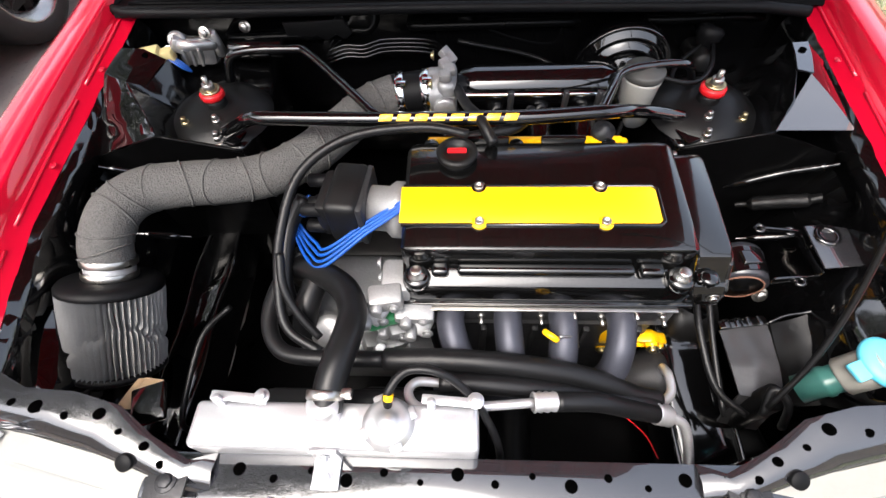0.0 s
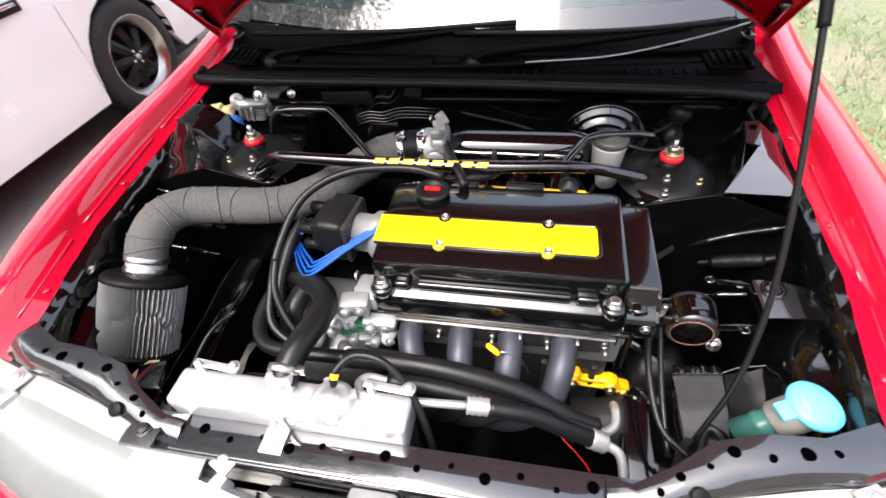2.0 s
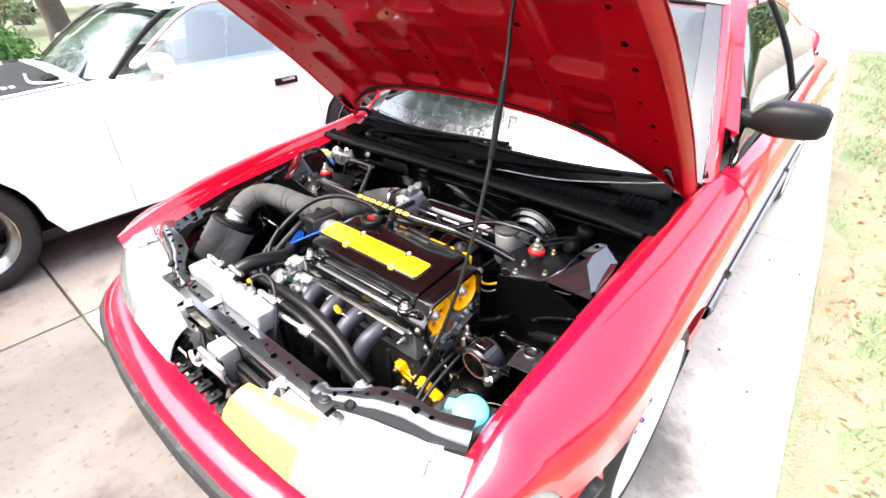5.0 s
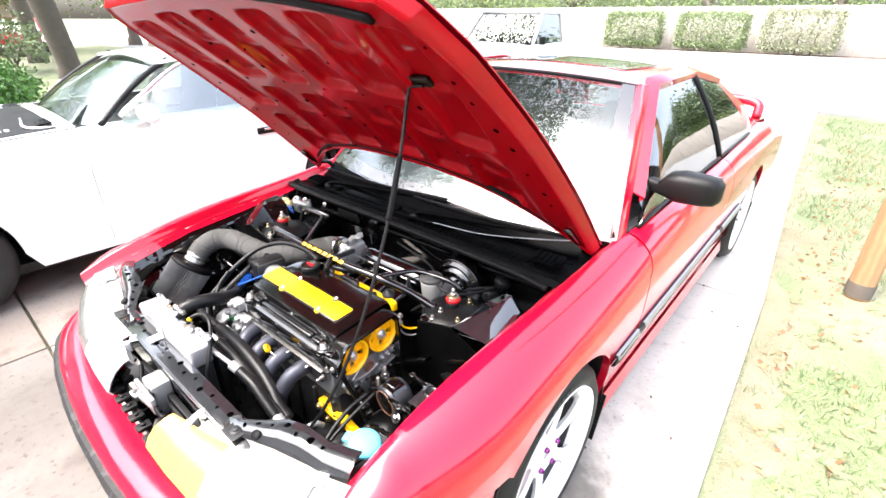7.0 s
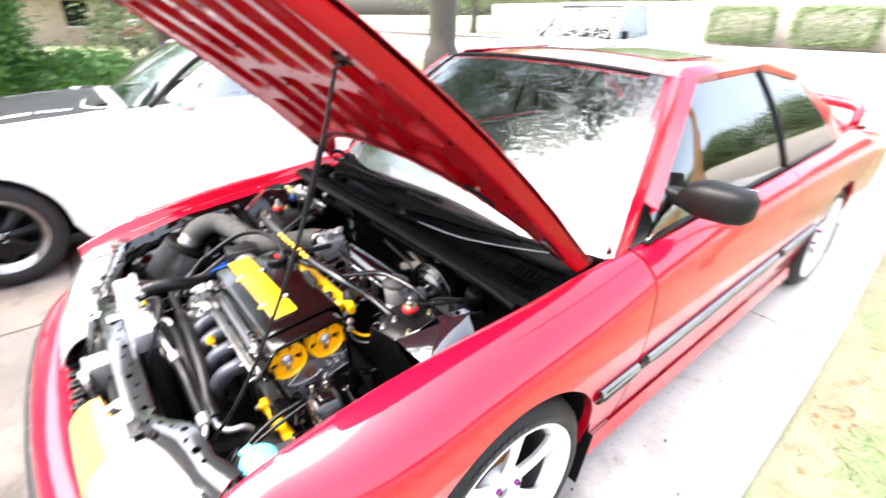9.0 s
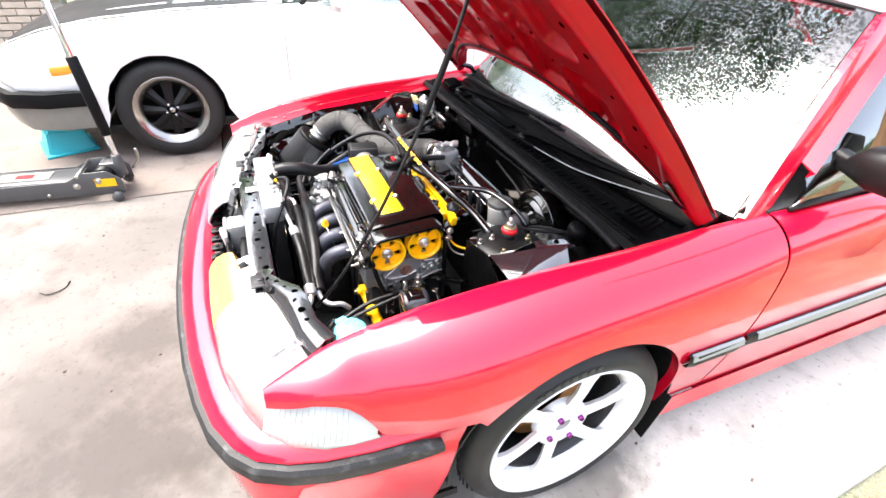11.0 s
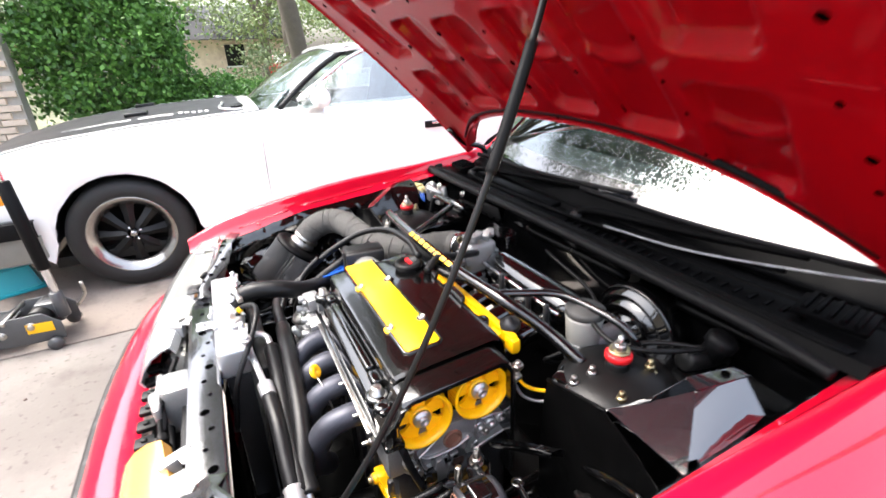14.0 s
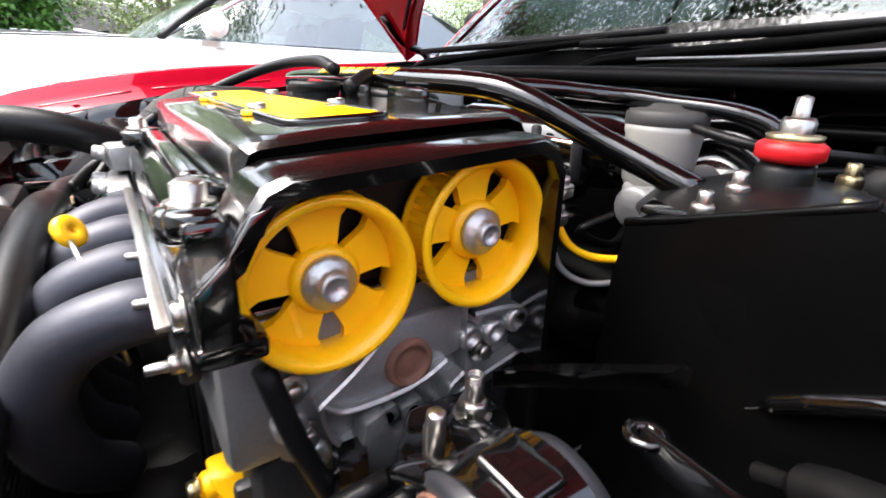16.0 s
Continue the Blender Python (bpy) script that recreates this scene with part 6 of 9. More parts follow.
    tube(bm, [(-0.43, 0.36, 0.47), (-0.46, 0.38, 0.46), (-0.465, 0.44, 0.47), (-0.45, 0.52, 0.5), (-0.4, 0.56, 0.53)], 0.005, 8, 6)
    part("bay_hose", bm, HOSE, coupe)
    bm = B()
    box(bm, (0.05, 0.06, 0.012), (-0.46, 0.38, 0.56), (0, 0, 20), bevel=0.004)
    part("tow_bracket", bm, BLACK, coupe)


bay_structure()


def washer():
    root = thing("washer_bottle", (0.55, 0.42, 0.5), "washer bottle neck holding green fluid with a pale blue cap", "washer bottle")
    bm = B()
    a, b = Vector((0.515, 0.425, 0.545)), Vector((0.588, 0.437, 0.624))
    lathe(bm, [(0, 0), (0.021, 0), (0.02, 0.03), (0.0225, 0.034), (0.0225, 0.04), (0.02, 0.044), (0.021, 0.07), (0.025, 0.075), (0.026, (b - a).length)], a, b, 24)
    part("neck", bm, GREENFLUID, root, "green fluid in a ribbed milky neck")
    bm = B()
    lathe(bm, [(0.0225, 0.0), (0.0265, 0.004), (0.0275, 0.05), (0.027, 0.056)], a.lerp(b, 0.5), b, 24)
    part("collar", bm, MILKY, root, "milky plastic collar")
    bm = B()
    d = (b - a).normalized()
    u = (Vector((0.15, 0.0, 1.0))).normalized()
    lathe(bm, [(0.035, -0.002), (0.037, 0.003), (0.036, 0.009), (0.029, 0.013), (0.012, 0.017), (0, 0.018)], b, b + u, 32)
    box(bm, (0.034, 0.026, 0.009), b + Vector((-0.034, -0.01, 0.005)), (0, -8, 20), bevel=0.003)
    part("cap", bm, CYANCAP, root, "pale blue snap cap with a thumb tab")
    # tank and lower neck coloured black for the shade low in the bay
    bm = B()
    tube(bm, [a + Vector((-0.02, -0.004, -0.02)), a + Vector((-0.03, -0.006, -0.08)), (0.49, 0.42, 0.36)], 0.02, 12, 4)
    box(bm, (0.12, 0.1, 0.12), (0.5, 0.4, 0.3), (0, 0, 10), bevel=0.02, seg=3)
    part("tank", bm, SATIN, root, "lower neck and washer tank, shade put into the dark colour")


washer()


def booster():
    root = thing("brake_booster", (0.34, 1.06, 0.68), "gloss black brake booster with master cylinder and fluid reservoir", "brake booster")
    bm = B()
    lathe(bm, [(0, 0), (0.038, 0), (0.042, 0.016), (0.058, 0.018), (0.062, 0.01), (0.067, 0.01), (0.071, 0.026), (0.077, 0.028), (0.081, 0.02), (0.086, 0.02), (0.09, 0.036), (0.094, 0.036), (0.098, 0.03), (0.1, 0.036), (0.1, 0.056), (0.092, 0.062), (0.09, 0.09), (0, 0.09)], (0.34, 1.03, 0.645), (0.34, 1.12, 0.65), 48)
    part("booster_shell", bm, BLACK, root, "stepped gloss black round shell")
    bm = B()
    cyl(bm, 0.022, (0.34, 0.9, 0.65), (0.34, 1.03, 0.664), 20, 0.004)
    box(bm, (0.04, 0.05, 0.03), (0.34, 0.93, 0.66), bevel=0.006)
    part("master_cylinder", bm, CAST, root, "cast metal cylinder")
    bm = B()
    lathe(bm, [(0, 0), (0.026, 0), (0.031, 0.008), (0.034, 0.05), (0.0355, 0.054), (0.0355, 0.06), (0, 0.06)], (0.337, 0.935, 0.668), (0.337, 0.935, 1), 28)
    part("reservoir", bm, RESERVOIR, root, "milky plastic fluid reservoir")
    bm = B()
    lathe(bm, [(0.034, 0), (0.0365, 0.002), (0.0365, 0.012), (0.034, 0.015), (0.019, 0.017), (0.015, 0.021), (0, 0.021)], (0.337, 0.935, 0.726), (0.337, 0.935, 1), 28)
    part("reservoir_cap", bm, WORNCAP, root, "worn grey screw cap")
    for pts in (((0.32, 0.91, 0.64), (0.3, 0.88, 0.62), (0.3, 0.95, 0.6), (0.2, 1.1, 0.64), (0.0, 1.11, 0.69)), ((0.36, 0.92, 0.65), (0.4, 0.9, 0.66), (0.42, 1.0, 0.69), (0.5, 1.08, 0.7)), ((0.337, 0.93, 0.735), (0.42, 0.92, 0.72), (0.47, 0.97, 0.715), (0.5, 1.05, 0.71))):
        bm = B()
        tube(bm, pts, 0.0045, 8, 8)
        part("brake_line", bm, SATIN, root)
    clutch = thing("clutch_cylinder", (0.49, 1.07, 0.69), "black clutch master cylinder with a rubber cap", "clutch cylinder")
    bm = B()
    cyl(bm, 0.02, (0.49, 1.12, 0.665), (0.485, 1.02, 0.69), 18, 0.005)
    part("body", bm, PLASTIC, clutch)
    bm = B()
    lathe(bm, [(0, 0), (0.018, 0), (0.02, 0.03), (0.025, 0.034), (0.026, 0.05), (0.02, 0.056), (0, 0.056)], (0.49, 1.075, 0.675), (0.515, 1.095, 0.75), 20)
    part("cap", bm, RUBBER, clutch, "black rubber cap")


booster()


def strut_mount(s):
    root = thing("strut_mount", (s * 0.452, 0.9, 0.7), "threaded strut top with a zinc nut and red bushing", "strut mount", "strut mounts")
    c = Vector((s * 0.453, 0.902, 0.713))
    up = Vector((0, 0, 1))
    bm = B()
    lathe(bm, [(0.017, 0), (0.022, 0.003), (0.022, 0.012), (0.018, 0.015), (0, 0.015)], c, c + up, 28)
    part("bushing", bm, REDANOD, root, "red bushing")
    bm = B()
    lathe(bm, [(0.017, 0.015), (0.018, 0.019), (0.015, 0.02), (0.0, 0.02)], c, c + up, 24)
    part("washer_plate", bm, BRASSY, root)
    bm = B()
    lathe(bm, [(0.0115, 0.019), (0.0115, 0.028), (0.0095, 0.031), (0, 0.031)], c, c + up, 6)
    part("nut", bm, ZINC, root)
    bm = B()
    lathe(bm, [(0.0055, 0.03), (0.005, 0.044), (0, 0.046)], c, c + up, 12)
    part("stud", bm, ZINC, root, "threaded stud")
    bm = B()
    lathe(bm, [(0.02, -0.02), (0.019, -0.006), (0.016, 0.0), (0, 0.0)], c, c + up, 28)
    part("seat", bm, SATIN, root)


strut_mount(1), strut_mount(-1)


def strut_brace():
    root = thing("strut_brace", (0, 0.78, 0.75), "gloss black tubular strut brace with yellow marks", "strut brace")
    bm = B()
    tube(bm, [(-0.425, 0.835, 0.686), (-0.385, 0.82, 0.716), (-0.345, 0.805, 0.744), (-0.3, 0.796, 0.752), (-0.12, 0.787, 0.756), (0.1, 0.787, 0.757), (0.22, 0.8, 0.755), (0.27, 0.815, 0.745), (0.33, 0.85, 0.715), (0.41, 0.872, 0.684)], 0.0118, 14, 8)
    m = part("main_tube", bm, BLACK, root)
    # the maker's lettering stands as plain yellow blocks
    for k in range(8):
        x = -0.122 + 0.0285 * k
        bm = B()
        o = B()
        prism(o, [(-0.0125, -0.0055), (0.0085, -0.0055), (0.0125, 0.0055), (-0.0085, 0.0055)], 0.0016, pose(0, 0.0008, 0, 90, 0, 0), 0.0004)
        merge(bm, o, pose(x + 0.011, 0.7792, 0.7655, -48, 0, 0))
        part("yellow_mark", bm, YELLOW, m, "plain yellow mark")
    for s, pts in ((1, ((0.235, 0.803, 0.756), (0.262, 0.86, 0.755), (0.285, 0.905, 0.752), (0.33, 0.93, 0.748), (0.415, 0.952, 0.735), (0.45, 0.972, 0.68))),
                   (-1, ((-0.128, 0.792, 0.758), (-0.2, 0.88, 0.758), (-0.275, 0.968, 0.757), (-0.31, 0.985, 0.756), (-0.43, 0.992, 0.742), (-0.462, 0.99, 0.68)))):
        bm = B()
        tube(bm, pts, 0.0078, 12, 8)
        part("brace_tube", bm, BLACK, root)
        bm = B()
        box(bm, (0.07, 0.06, 0.006), (s * 0.425, 0.85, 0.676), (0, 0, s * 20), bevel=0.002)
        part("foot_plate", bm, BLACK, root)


strut_brace()


def intake():
    root = thing("air_intake", (-0.45, 0.7, 0.65), "grey heat-wrapped intake pipe with a pleated cone filter", "air intake")
    path = [(-0.566, 0.585, 0.635), (-0.563, 0.615, 0.665), (-0.55, 0.66, 0.685), (-0.515, 0.7, 0.685), (-0.45, 0.722, 0.675), (-0.38, 0.738, 0.665), (-0.32, 0.762, 0.66), (-0.26, 0.81, 0.663), (-0.21, 0.862, 0.675), (-0.16, 0.9, 0.692), (-0.11, 0.918, 0.703)]
    bm = B()
    tube(bm, path, 0.0385, 28, 12)
    p = part("wrapped_pipe", bm, WRAP, root, "grey woven heat wrap")
    P = spline(path, 12)
    for k in range(6, len(P) - 4, 8):
        d = (P[k + 1] - P[k - 1]).normalized()
        q = d.orthogonal().normalized()
        e = d.cross(q)
        bm = B()
        tube(bm, [P[k] + (q * math.cos(a) + e * math.sin(a)) * 0.0387 + d * 0.013 * math.sin(a + 0.4 * k) for a in [2 * math.pi * i / 24 for i in range(25)]], 0.0019, 6, 1, smooth=False, caps=False)
        part("wrap_seam", bm, WRAP, p)
    top, bot = Vector((-0.566, 0.585, 0.632)), Vector((-0.583, 0.468, 0.5))
    d = (bot - top).normalized()
    bm = B()
    lathe(bm, [(0.04, 0), (0.041, 0.003), (0.041, 0.01), (0.04, 0.012)], top - d * 0.012, bot, 28)
    lathe(bm, [(0.04, 0.022), (0.041, 0.024), (0.041, 0.03), (0.04, 0.033)], top - d * 0.012, bot, 28)
    part("clamp", bm, ZINC, root, "steel hose clamp")
    bm = B()
    lathe(bm, [(0.037, -0.005), (0.037, 0.028)], top, bot, 28)
    part("neck", bm, POLISH, root)
    bm = B()
    lathe(bm, [(0.03, 0.022), (0.06, 0.022), (0.072, 0.026), (0.077, 0.033), (0.077, 0.04), (0.07, 0.042)], top, bot, 40)
    part("end_cap", bm, RUBBER, root, "black rubber end cap")
    m, L = axis_m(top, bot)
    n = 54
    bm = B()
    rows = []
    rng = random.Random(5)
    for h in [0.038 + 0.005 * i for i in range(29)]:
        row = []
        for k in range(2 * n + 1):
            a = math.pi * k / n
            r = (0.0765 if k % 2 else 0.061) - 0.02 * (h - 0.038)
            crease = 0.118 - 0.028 * math.sin(k * 0.12) + 0.006 * math.sin(k * 0.7)
            wob = -0.0075 * math.exp(-((h - crease) / 0.005) ** 2) + 0.0008 * math.sin(h * 90 + k)
            a += 0.03 * math.exp(-((h - crease) / 0.012) ** 2) * math.sin(k * 0.35)
            row.append(m @ Vector(((r + wob) * math.cos(a), (r + wob) * math.sin(a), h)))
        rows.append(row)
    grid(bm, rows)
    part("pleats", bm, PLEAT, root, "dusty grey pleated filter gauze", 20)
    bm = B()
    lathe(bm, [(0.068, 0.175), (0.074, 0.177), (0.074, 0.186), (0.068, 0.19), (0, 0.19)], top, bot, 40)
    part("base_cap", bm, RUBBER, root, "black rubber base")
    a, b = Vector((-0.115, 0.917, 0.703)), Vector((-0.035, 0.917, 0.715))
    bm = B()
    lathe(bm, [(0.037, 0), (0.0375, 0.08)], a, b, 28)
    part("coupler", bm, RUBBER, root, "black rubber coupler")
    for h in (0.008, 0.055):
        bm = B()
        lathe(bm, [(0.038, h), (0.0398, h + 0.001), (0.0398, h + 0.015), (0.038, h + 0.016)], a, b, 28)
        box(bm, (0.018, 0.01, 0.01), a.lerp(b, (h + 0.008) / 0.08) + Vector((0, -0.02, 0.036)), bevel=0.002)
        part("band_clamp", bm, CHROME, root, "bright band clamp")


PLEAT = mat("filter_gauze", (0.19, 0.187, 0.183), 0.9, var=0.35, scale=25, bump=0.3, bscale=500)
intake()


def radiator():
    root = thing("radiator", (-0.14, 0.33, 0.45), "half-width aluminium radiator with a welded top tank", "radiator")
    bm = B()
    box(bm, (0.365, 0.058, 0.062), (-0.148, 0.333, 0.63), bevel=0.008, seg=3)
    t = part("top_tank", bm, POLISH, root, "bright brushed aluminium tank")
    bm = B()
    box(bm, (0.36, 0.045, 0.36), (-0.148, 0.335, 0.42), bevel=0.003)
    part("core", bm, DARKCAST, root, "grey finned core")
    bm = B()
    for k in range(24):
        box(bm, (0.35, 0.048, 0.003), (-0.148, 0.335, 0.26 + k * 0.0145))
    tagged(part("fins", bm, CAST, root), kind="stuff")
    bm = B()
    box(bm, (0.365, 0.055, 0.05), (-0.148, 0.333, 0.225), bevel=0.008)
    part("bottom_tank", bm, POLISH, root)
    bm = B()
    lathe(bm, [(0.032, 0), (0.033, 0.006), (0.029, 0.008), (0.029, 0.014), (0.022, 0.017), (0.012, 0.018), (0.012, 0.023), (0, 0.024)], (-0.078, 0.335, 0.658), (-0.078, 0.335, 1), 28)
    for a in range(2):
        box(bm, (0.074 if a == 0 else 0.016, 0.016 if a == 0 else 0.074, 0.006), (-0.078, 0.335, 0.668), (0, 0, 24), bevel=0.003)
    part("filler_cap", bm, POLISH, t, "round aluminium pressure cap")
    bm = B()
    box(bm, (0.034, 0.005, 0.06), (-0.155, 0.302, 0.634), bevel=0.001)
    box(bm, (0.034, 0.035, 0.004), (-0.155, 0.282, 0.627), bevel=0.001)
    bolt(bm, (-0.155, 0.277, 0.629), r=0.007)
    bolt(bm, (-0.155, 0.2985, 0.648), (0, -1, 0), r=0.005)
    part("bracket", bm, POLISH, root, "aluminium bracket with a bolt")
    for x in (-0.27, 0.0):
        bm = B()
        box(bm, (0.075, 0.012, 0.005), (x, 0.362, 0.672), (0, 0, -4), bevel=0.002)
        cyl(bm, 0.006, (x - 0.025, 0.358, 0.655), (x - 0.025, 0.358, 0.684), 12)
        bolt(bm, (x + 0.03, 0.362, 0.675), r=0.007, h=0.008)
        part("stay", bm, POLISH, root, "small bright stay")
    bm = B()
    cyl(bm, 0.02, (-0.158, 0.345, 0.655), (-0.158, 0.352, 0.69), 20)
    part("outlet", bm, POLISH, t)
    bm = B()
    cyl(bm, 0.006, (0.03, 0.3, 0.602), (0.055, 0.297, 0.602), 12)
    part("drain_plug", bm, BLUEWIRE, root, "small blue drain plug")
    fan = thing("radiator_fan", (-0.1, 0.42, 0.5), "black plastic radiator fan shroud", "fan")
    bm = B()
    box(bm, (0.3, 0.03, 0.32), (-0.12, 0.385, 0.44), bevel=0.01)
    box(bm, (0.12, 0.05, 0.1), (-0.1, 0.41, 0.46), bevel=0.02)
    part("shroud", bm, PLASTIC, fan)
    for k in range(5):
        bm = B()
        box(bm, (0.02, 0.008, 0.26), (-0.1, 0.405, 0.44), (0, k * 36, 0), bevel=0.003)
        part("spoke", bm, PLASTIC, fan)


radiator()


# ---- engine ----
engine = thing("engine", (0.14, 0.65, 0.4), "four-cylinder engine with a gloss black valve cover and yellow details", "engine")

COVER_PROFILE = [(0.52, 0.636), (0.521, 0.66), (0.526, 0.672), (0.534, 0.678), (0.55, 0.682), (0.5535, 0.69), (0.5545, 0.716), (0.557, 0.7215), (0.562, 0.7235), (0.6, 0.728), (0.74, 0.7385), (0.752, 0.735), (0.762, 0.72), (0.768, 0.69), (0.772, 0.636)]


def valve_cover():
    X0, X1 = -0.075, 0.337
    bm = B()
    rows = []
    for k, x in enumerate((X0, X0 + 0.006, X0 + 0.02, 0.05, 0.15, 0.25, X1 - 0.02, X1 - 0.006, X1)):
        e = {0: 0.008, 1: 0.002, 7: 0.001, 8: 0.004}.get(k, 0.0)
        rows.append([(x, y + e * (1 if y < 0.64 else -1), z - (e if z > 0.66 else 0)) for y, z in COVER_PROFILE])
    grid(bm, rows)
    bmesh.ops.holes_fill(bm, edges=[e for e in bm.edges if e.is_boundary])
    v = part("valve_cover", bm, COVER, engine, "gloss black wrinkle-painted valve cover", 24)
    # yellow insert in its recess
    bm = B()
    rim = [(-0.079, 0.597), (0.288, 0.597), (0.293, 0.602), (0.293, 0.654), (0.288, 0.66), (-0.079, 0.66)]
    slope = math.degrees(math.atan2(0.010, 0.145))
    def top_m(z):
        return Matrix.Translation((0, 0.6, 0.728 + z)) @ pose(0, 0, 0, slope, 0, 0) @ Matrix.Translation((0, -0.6, 0))
    prism(bm, rim, 0.003, top_m(0.0005), 0.001)
    ins = part("insert", bm, YELLOW, v, "bright yellow insert plate")
    bm = B()
    line = [(-0.076, 0.594), (0.29, 0.594), (0.2965, 0.6005), (0.2965, 0.6565), (0.29, 0.663), (-0.076, 0.663)]
    tube(bm, [top_m(0.001) @ Vector((x, y, 0)) for x, y in line], 0.0028, 8, 1, smooth=False)
    part("recess_edge", bm, COVER, v)
    for x in (0.036, 0.214):
        for y in (0.598, 0.66):
            bm = B()
            c = top_m(0.0) @ Vector((x, y, 0))
            lathe(bm, [(0.0115, 0.0), (0.0115, 0.0028), (0.0105, 0.0036), (0, 0.0036)], c, c + Vector((0, -0.07, 1)), 20)
            part("boss", bm, YELLOW if y < 0.62 else COVER, ins)
            bm = B()
            lathe(bm, [(0.0068, 0.0034), (0.0068, 0.0075), (0.0045, 0.008), (0.004, 0.005), (0, 0.005)], c, c + Vector((0, -0.07, 1)), 16)
            part("insert_bolt", bm, ZINC, ins, "socket-head bolt")
    # ribbed shoulder, corner nuts, rear lugs
    for x0, x1, w in ((0.005, 0.255, 0.016), (0.262, 0.296, 0.02), (-0.032, -0.008, 0.02)):
        bm = B()
        box(bm, (x1 - x0, w, 0.016), ((x0 + x1) / 2, 0.544, 0.688), bevel=0.0055, seg=3)
        part("shoulder_rib", bm, COVER, v)
    for x in (-0.053, 0.318):
        bm = B()
        cyl(bm, 0.019, (x, 0.534, 0.672), (x, 0.534, 0.69), 20, 0.003)
        part("nut_seat", bm, COVER, v)
        bm = B()
        lathe(bm, [(0, 0), (0.0125, 0), (0.0125, 0.003), (0.009, 0.004), (0.009, 0.012), (0.006, 0.014), (0, 0.012)], (x, 0.534, 0.69), (x, 0.534, 1), 18)
        part("cover_nut", bm, ZINC, v, "bright domed cover nut")
    for x in (-0.04, 0.1, 0.25):
        bm = B()
        cyl(bm, 0.012, (x, 0.768, 0.7), (x, 0.768, 0.722), 16, 0.003)
        part("rear_lug", bm, COVER, v)
    for x in (0.05, 0.17):
        bm = B()
        box(bm, (0.07, 0.01, 0.016), (x, 0.752, 0.742), bevel=0.004)
        part("rear_rib", bm, COVER, v)
    bm = B()
    lathe(bm, [(0.036, -0.006), (0.036, 0.002), (0.029, 0.005), (0.028, 0.01), (0.031, 0.012), (0.032, 0.018), (0.029, 0.0215), (0.02, 0.022), (0.02, 0.019), (0, 0.019)], (0.003, 0.722, 0.729), (0.003, 0.712, 1), 28)
    cap = part("oil_cap", bm, PLASTIC, v, "round black oil filler cap")
    bm = B()
    box(bm, (0.03, 0.009, 0.006), (0.003, 0.7215, 0.7495), (-4, 0, 0), bevel=0.002)
    part("red_mark", bm, REDANOD, cap, "plain red mark")
    # gasket line and flange
    bm = B()
    box(bm, (0.43, 0.262, 0.006), (0.135, 0.646, 0.634), bevel=0.002)
    part("cover_flange", bm, COVER, v)
    bm = B()
    box(bm, (0.4, 0.008, 0.004), (0.13, 0.5125, 0.6285), bevel=0.001)
    part("gasket_edge", bm, ZINC, v, "bright gasket edge")
    # timing end: hollow black upper cover, open towards the belt side
    bm = B()
    prof = [(0.521, 0.64), (0.521, 0.664), (0.528, 0.675), (0.538, 0.682), (0.547, 0.7), (0.554, 0.71), (0.566, 0.7155), (0.6, 0.7185), (0.722, 0.7285), (0.737, 0.723), (0.746, 0.706), (0.75, 0.56)]
    inner = [(0.529, 0.64), (0.529, 0.66), (0.535, 0.668), (0.544, 0.675), (0.553, 0.692), (0.559, 0.7), (0.569, 0.7045), (0.603, 0.7075), (0.719, 0.7175), (0.731, 0.7125), (0.739, 0.7), (0.743, 0.56)]
    rows = [[(x, y + (0.0015 if k in (0, 3) else 0) * (1 if y < 0.6 else -1), z - (0.002 if k in (0, 3) and z > 0.66 else 0)) for y, z in prof] for k, x in enumerate((0.3375, 0.3395, 0.381, 0.3845))]
    rows += [[(0.386, lerp(a[0], b[0], 0.3), lerp(a[1], b[1], 0.3)) for a, b in zip(prof, inner)], [(0.3855, y, z) for y, z in inner], [(0.35, y, z) for y, z in inner]]
    grid(bm, rows)
    t = part("timing_cover", bm, COVER, engine, "gloss black upper timing cover cut open to show the gears", 30)
    bm = B()
    lip = [(0.5225, 0.641), (0.546, 0.641), (0.546, 0.652), (0.54, 0.655), (0.54, 0.682), (0.553, 0.69), (0.558, 0.704), (0.548, 0.7), (0.536, 0.681), (0.5225, 0.668)]
    prism(bm, lip, 0.006, Matrix(((0, 0, 1, 0.3815), (1, 0, 0, 0), (0, 1, 0, 0), (0, 0, 0, 1))), 0.0018)
    part("cover_corner", bm, COVER, t, "gloss black lip cut away round the gear")
    bm = B()
    box(bm, (0.034, 0.032, 0.013), (0.37, 0.536, 0.6365), bevel=0.004)
    part("corner_foot", bm, COVER, t)
    bm = B()
    box(bm, (0.03, 0.02, 0.012), (0.352, 0.533, 0.688), bevel=0.004)
    cyl(bm, 0.012, (0.352, 0.53, 0.684), (0.352, 0.53, 0.697), 16, 0.002)
    part("corner_lug", bm, COVER, t)
    for y, z in ((0.768, 0.669), (0.77, 0.69)):
        bm = B()
        box(bm, (0.014, 0.018, 0.008), (0.362, y, z - 0.006), (0, 0, 20), bevel=0.002)
        bolt(bm, (0.362, y, z - 0.002), r=0.006, h=0.008)
        part("cover_clip", bm, ZINC, t, "zinc bolt on a small tab")
    bm = B()
    bolt(bm, (0.37, 0.5205, 0.655), (0, -1, 0), r=0.006)
    part("cover_screw", bm, ZINC, t)
    bm = B()
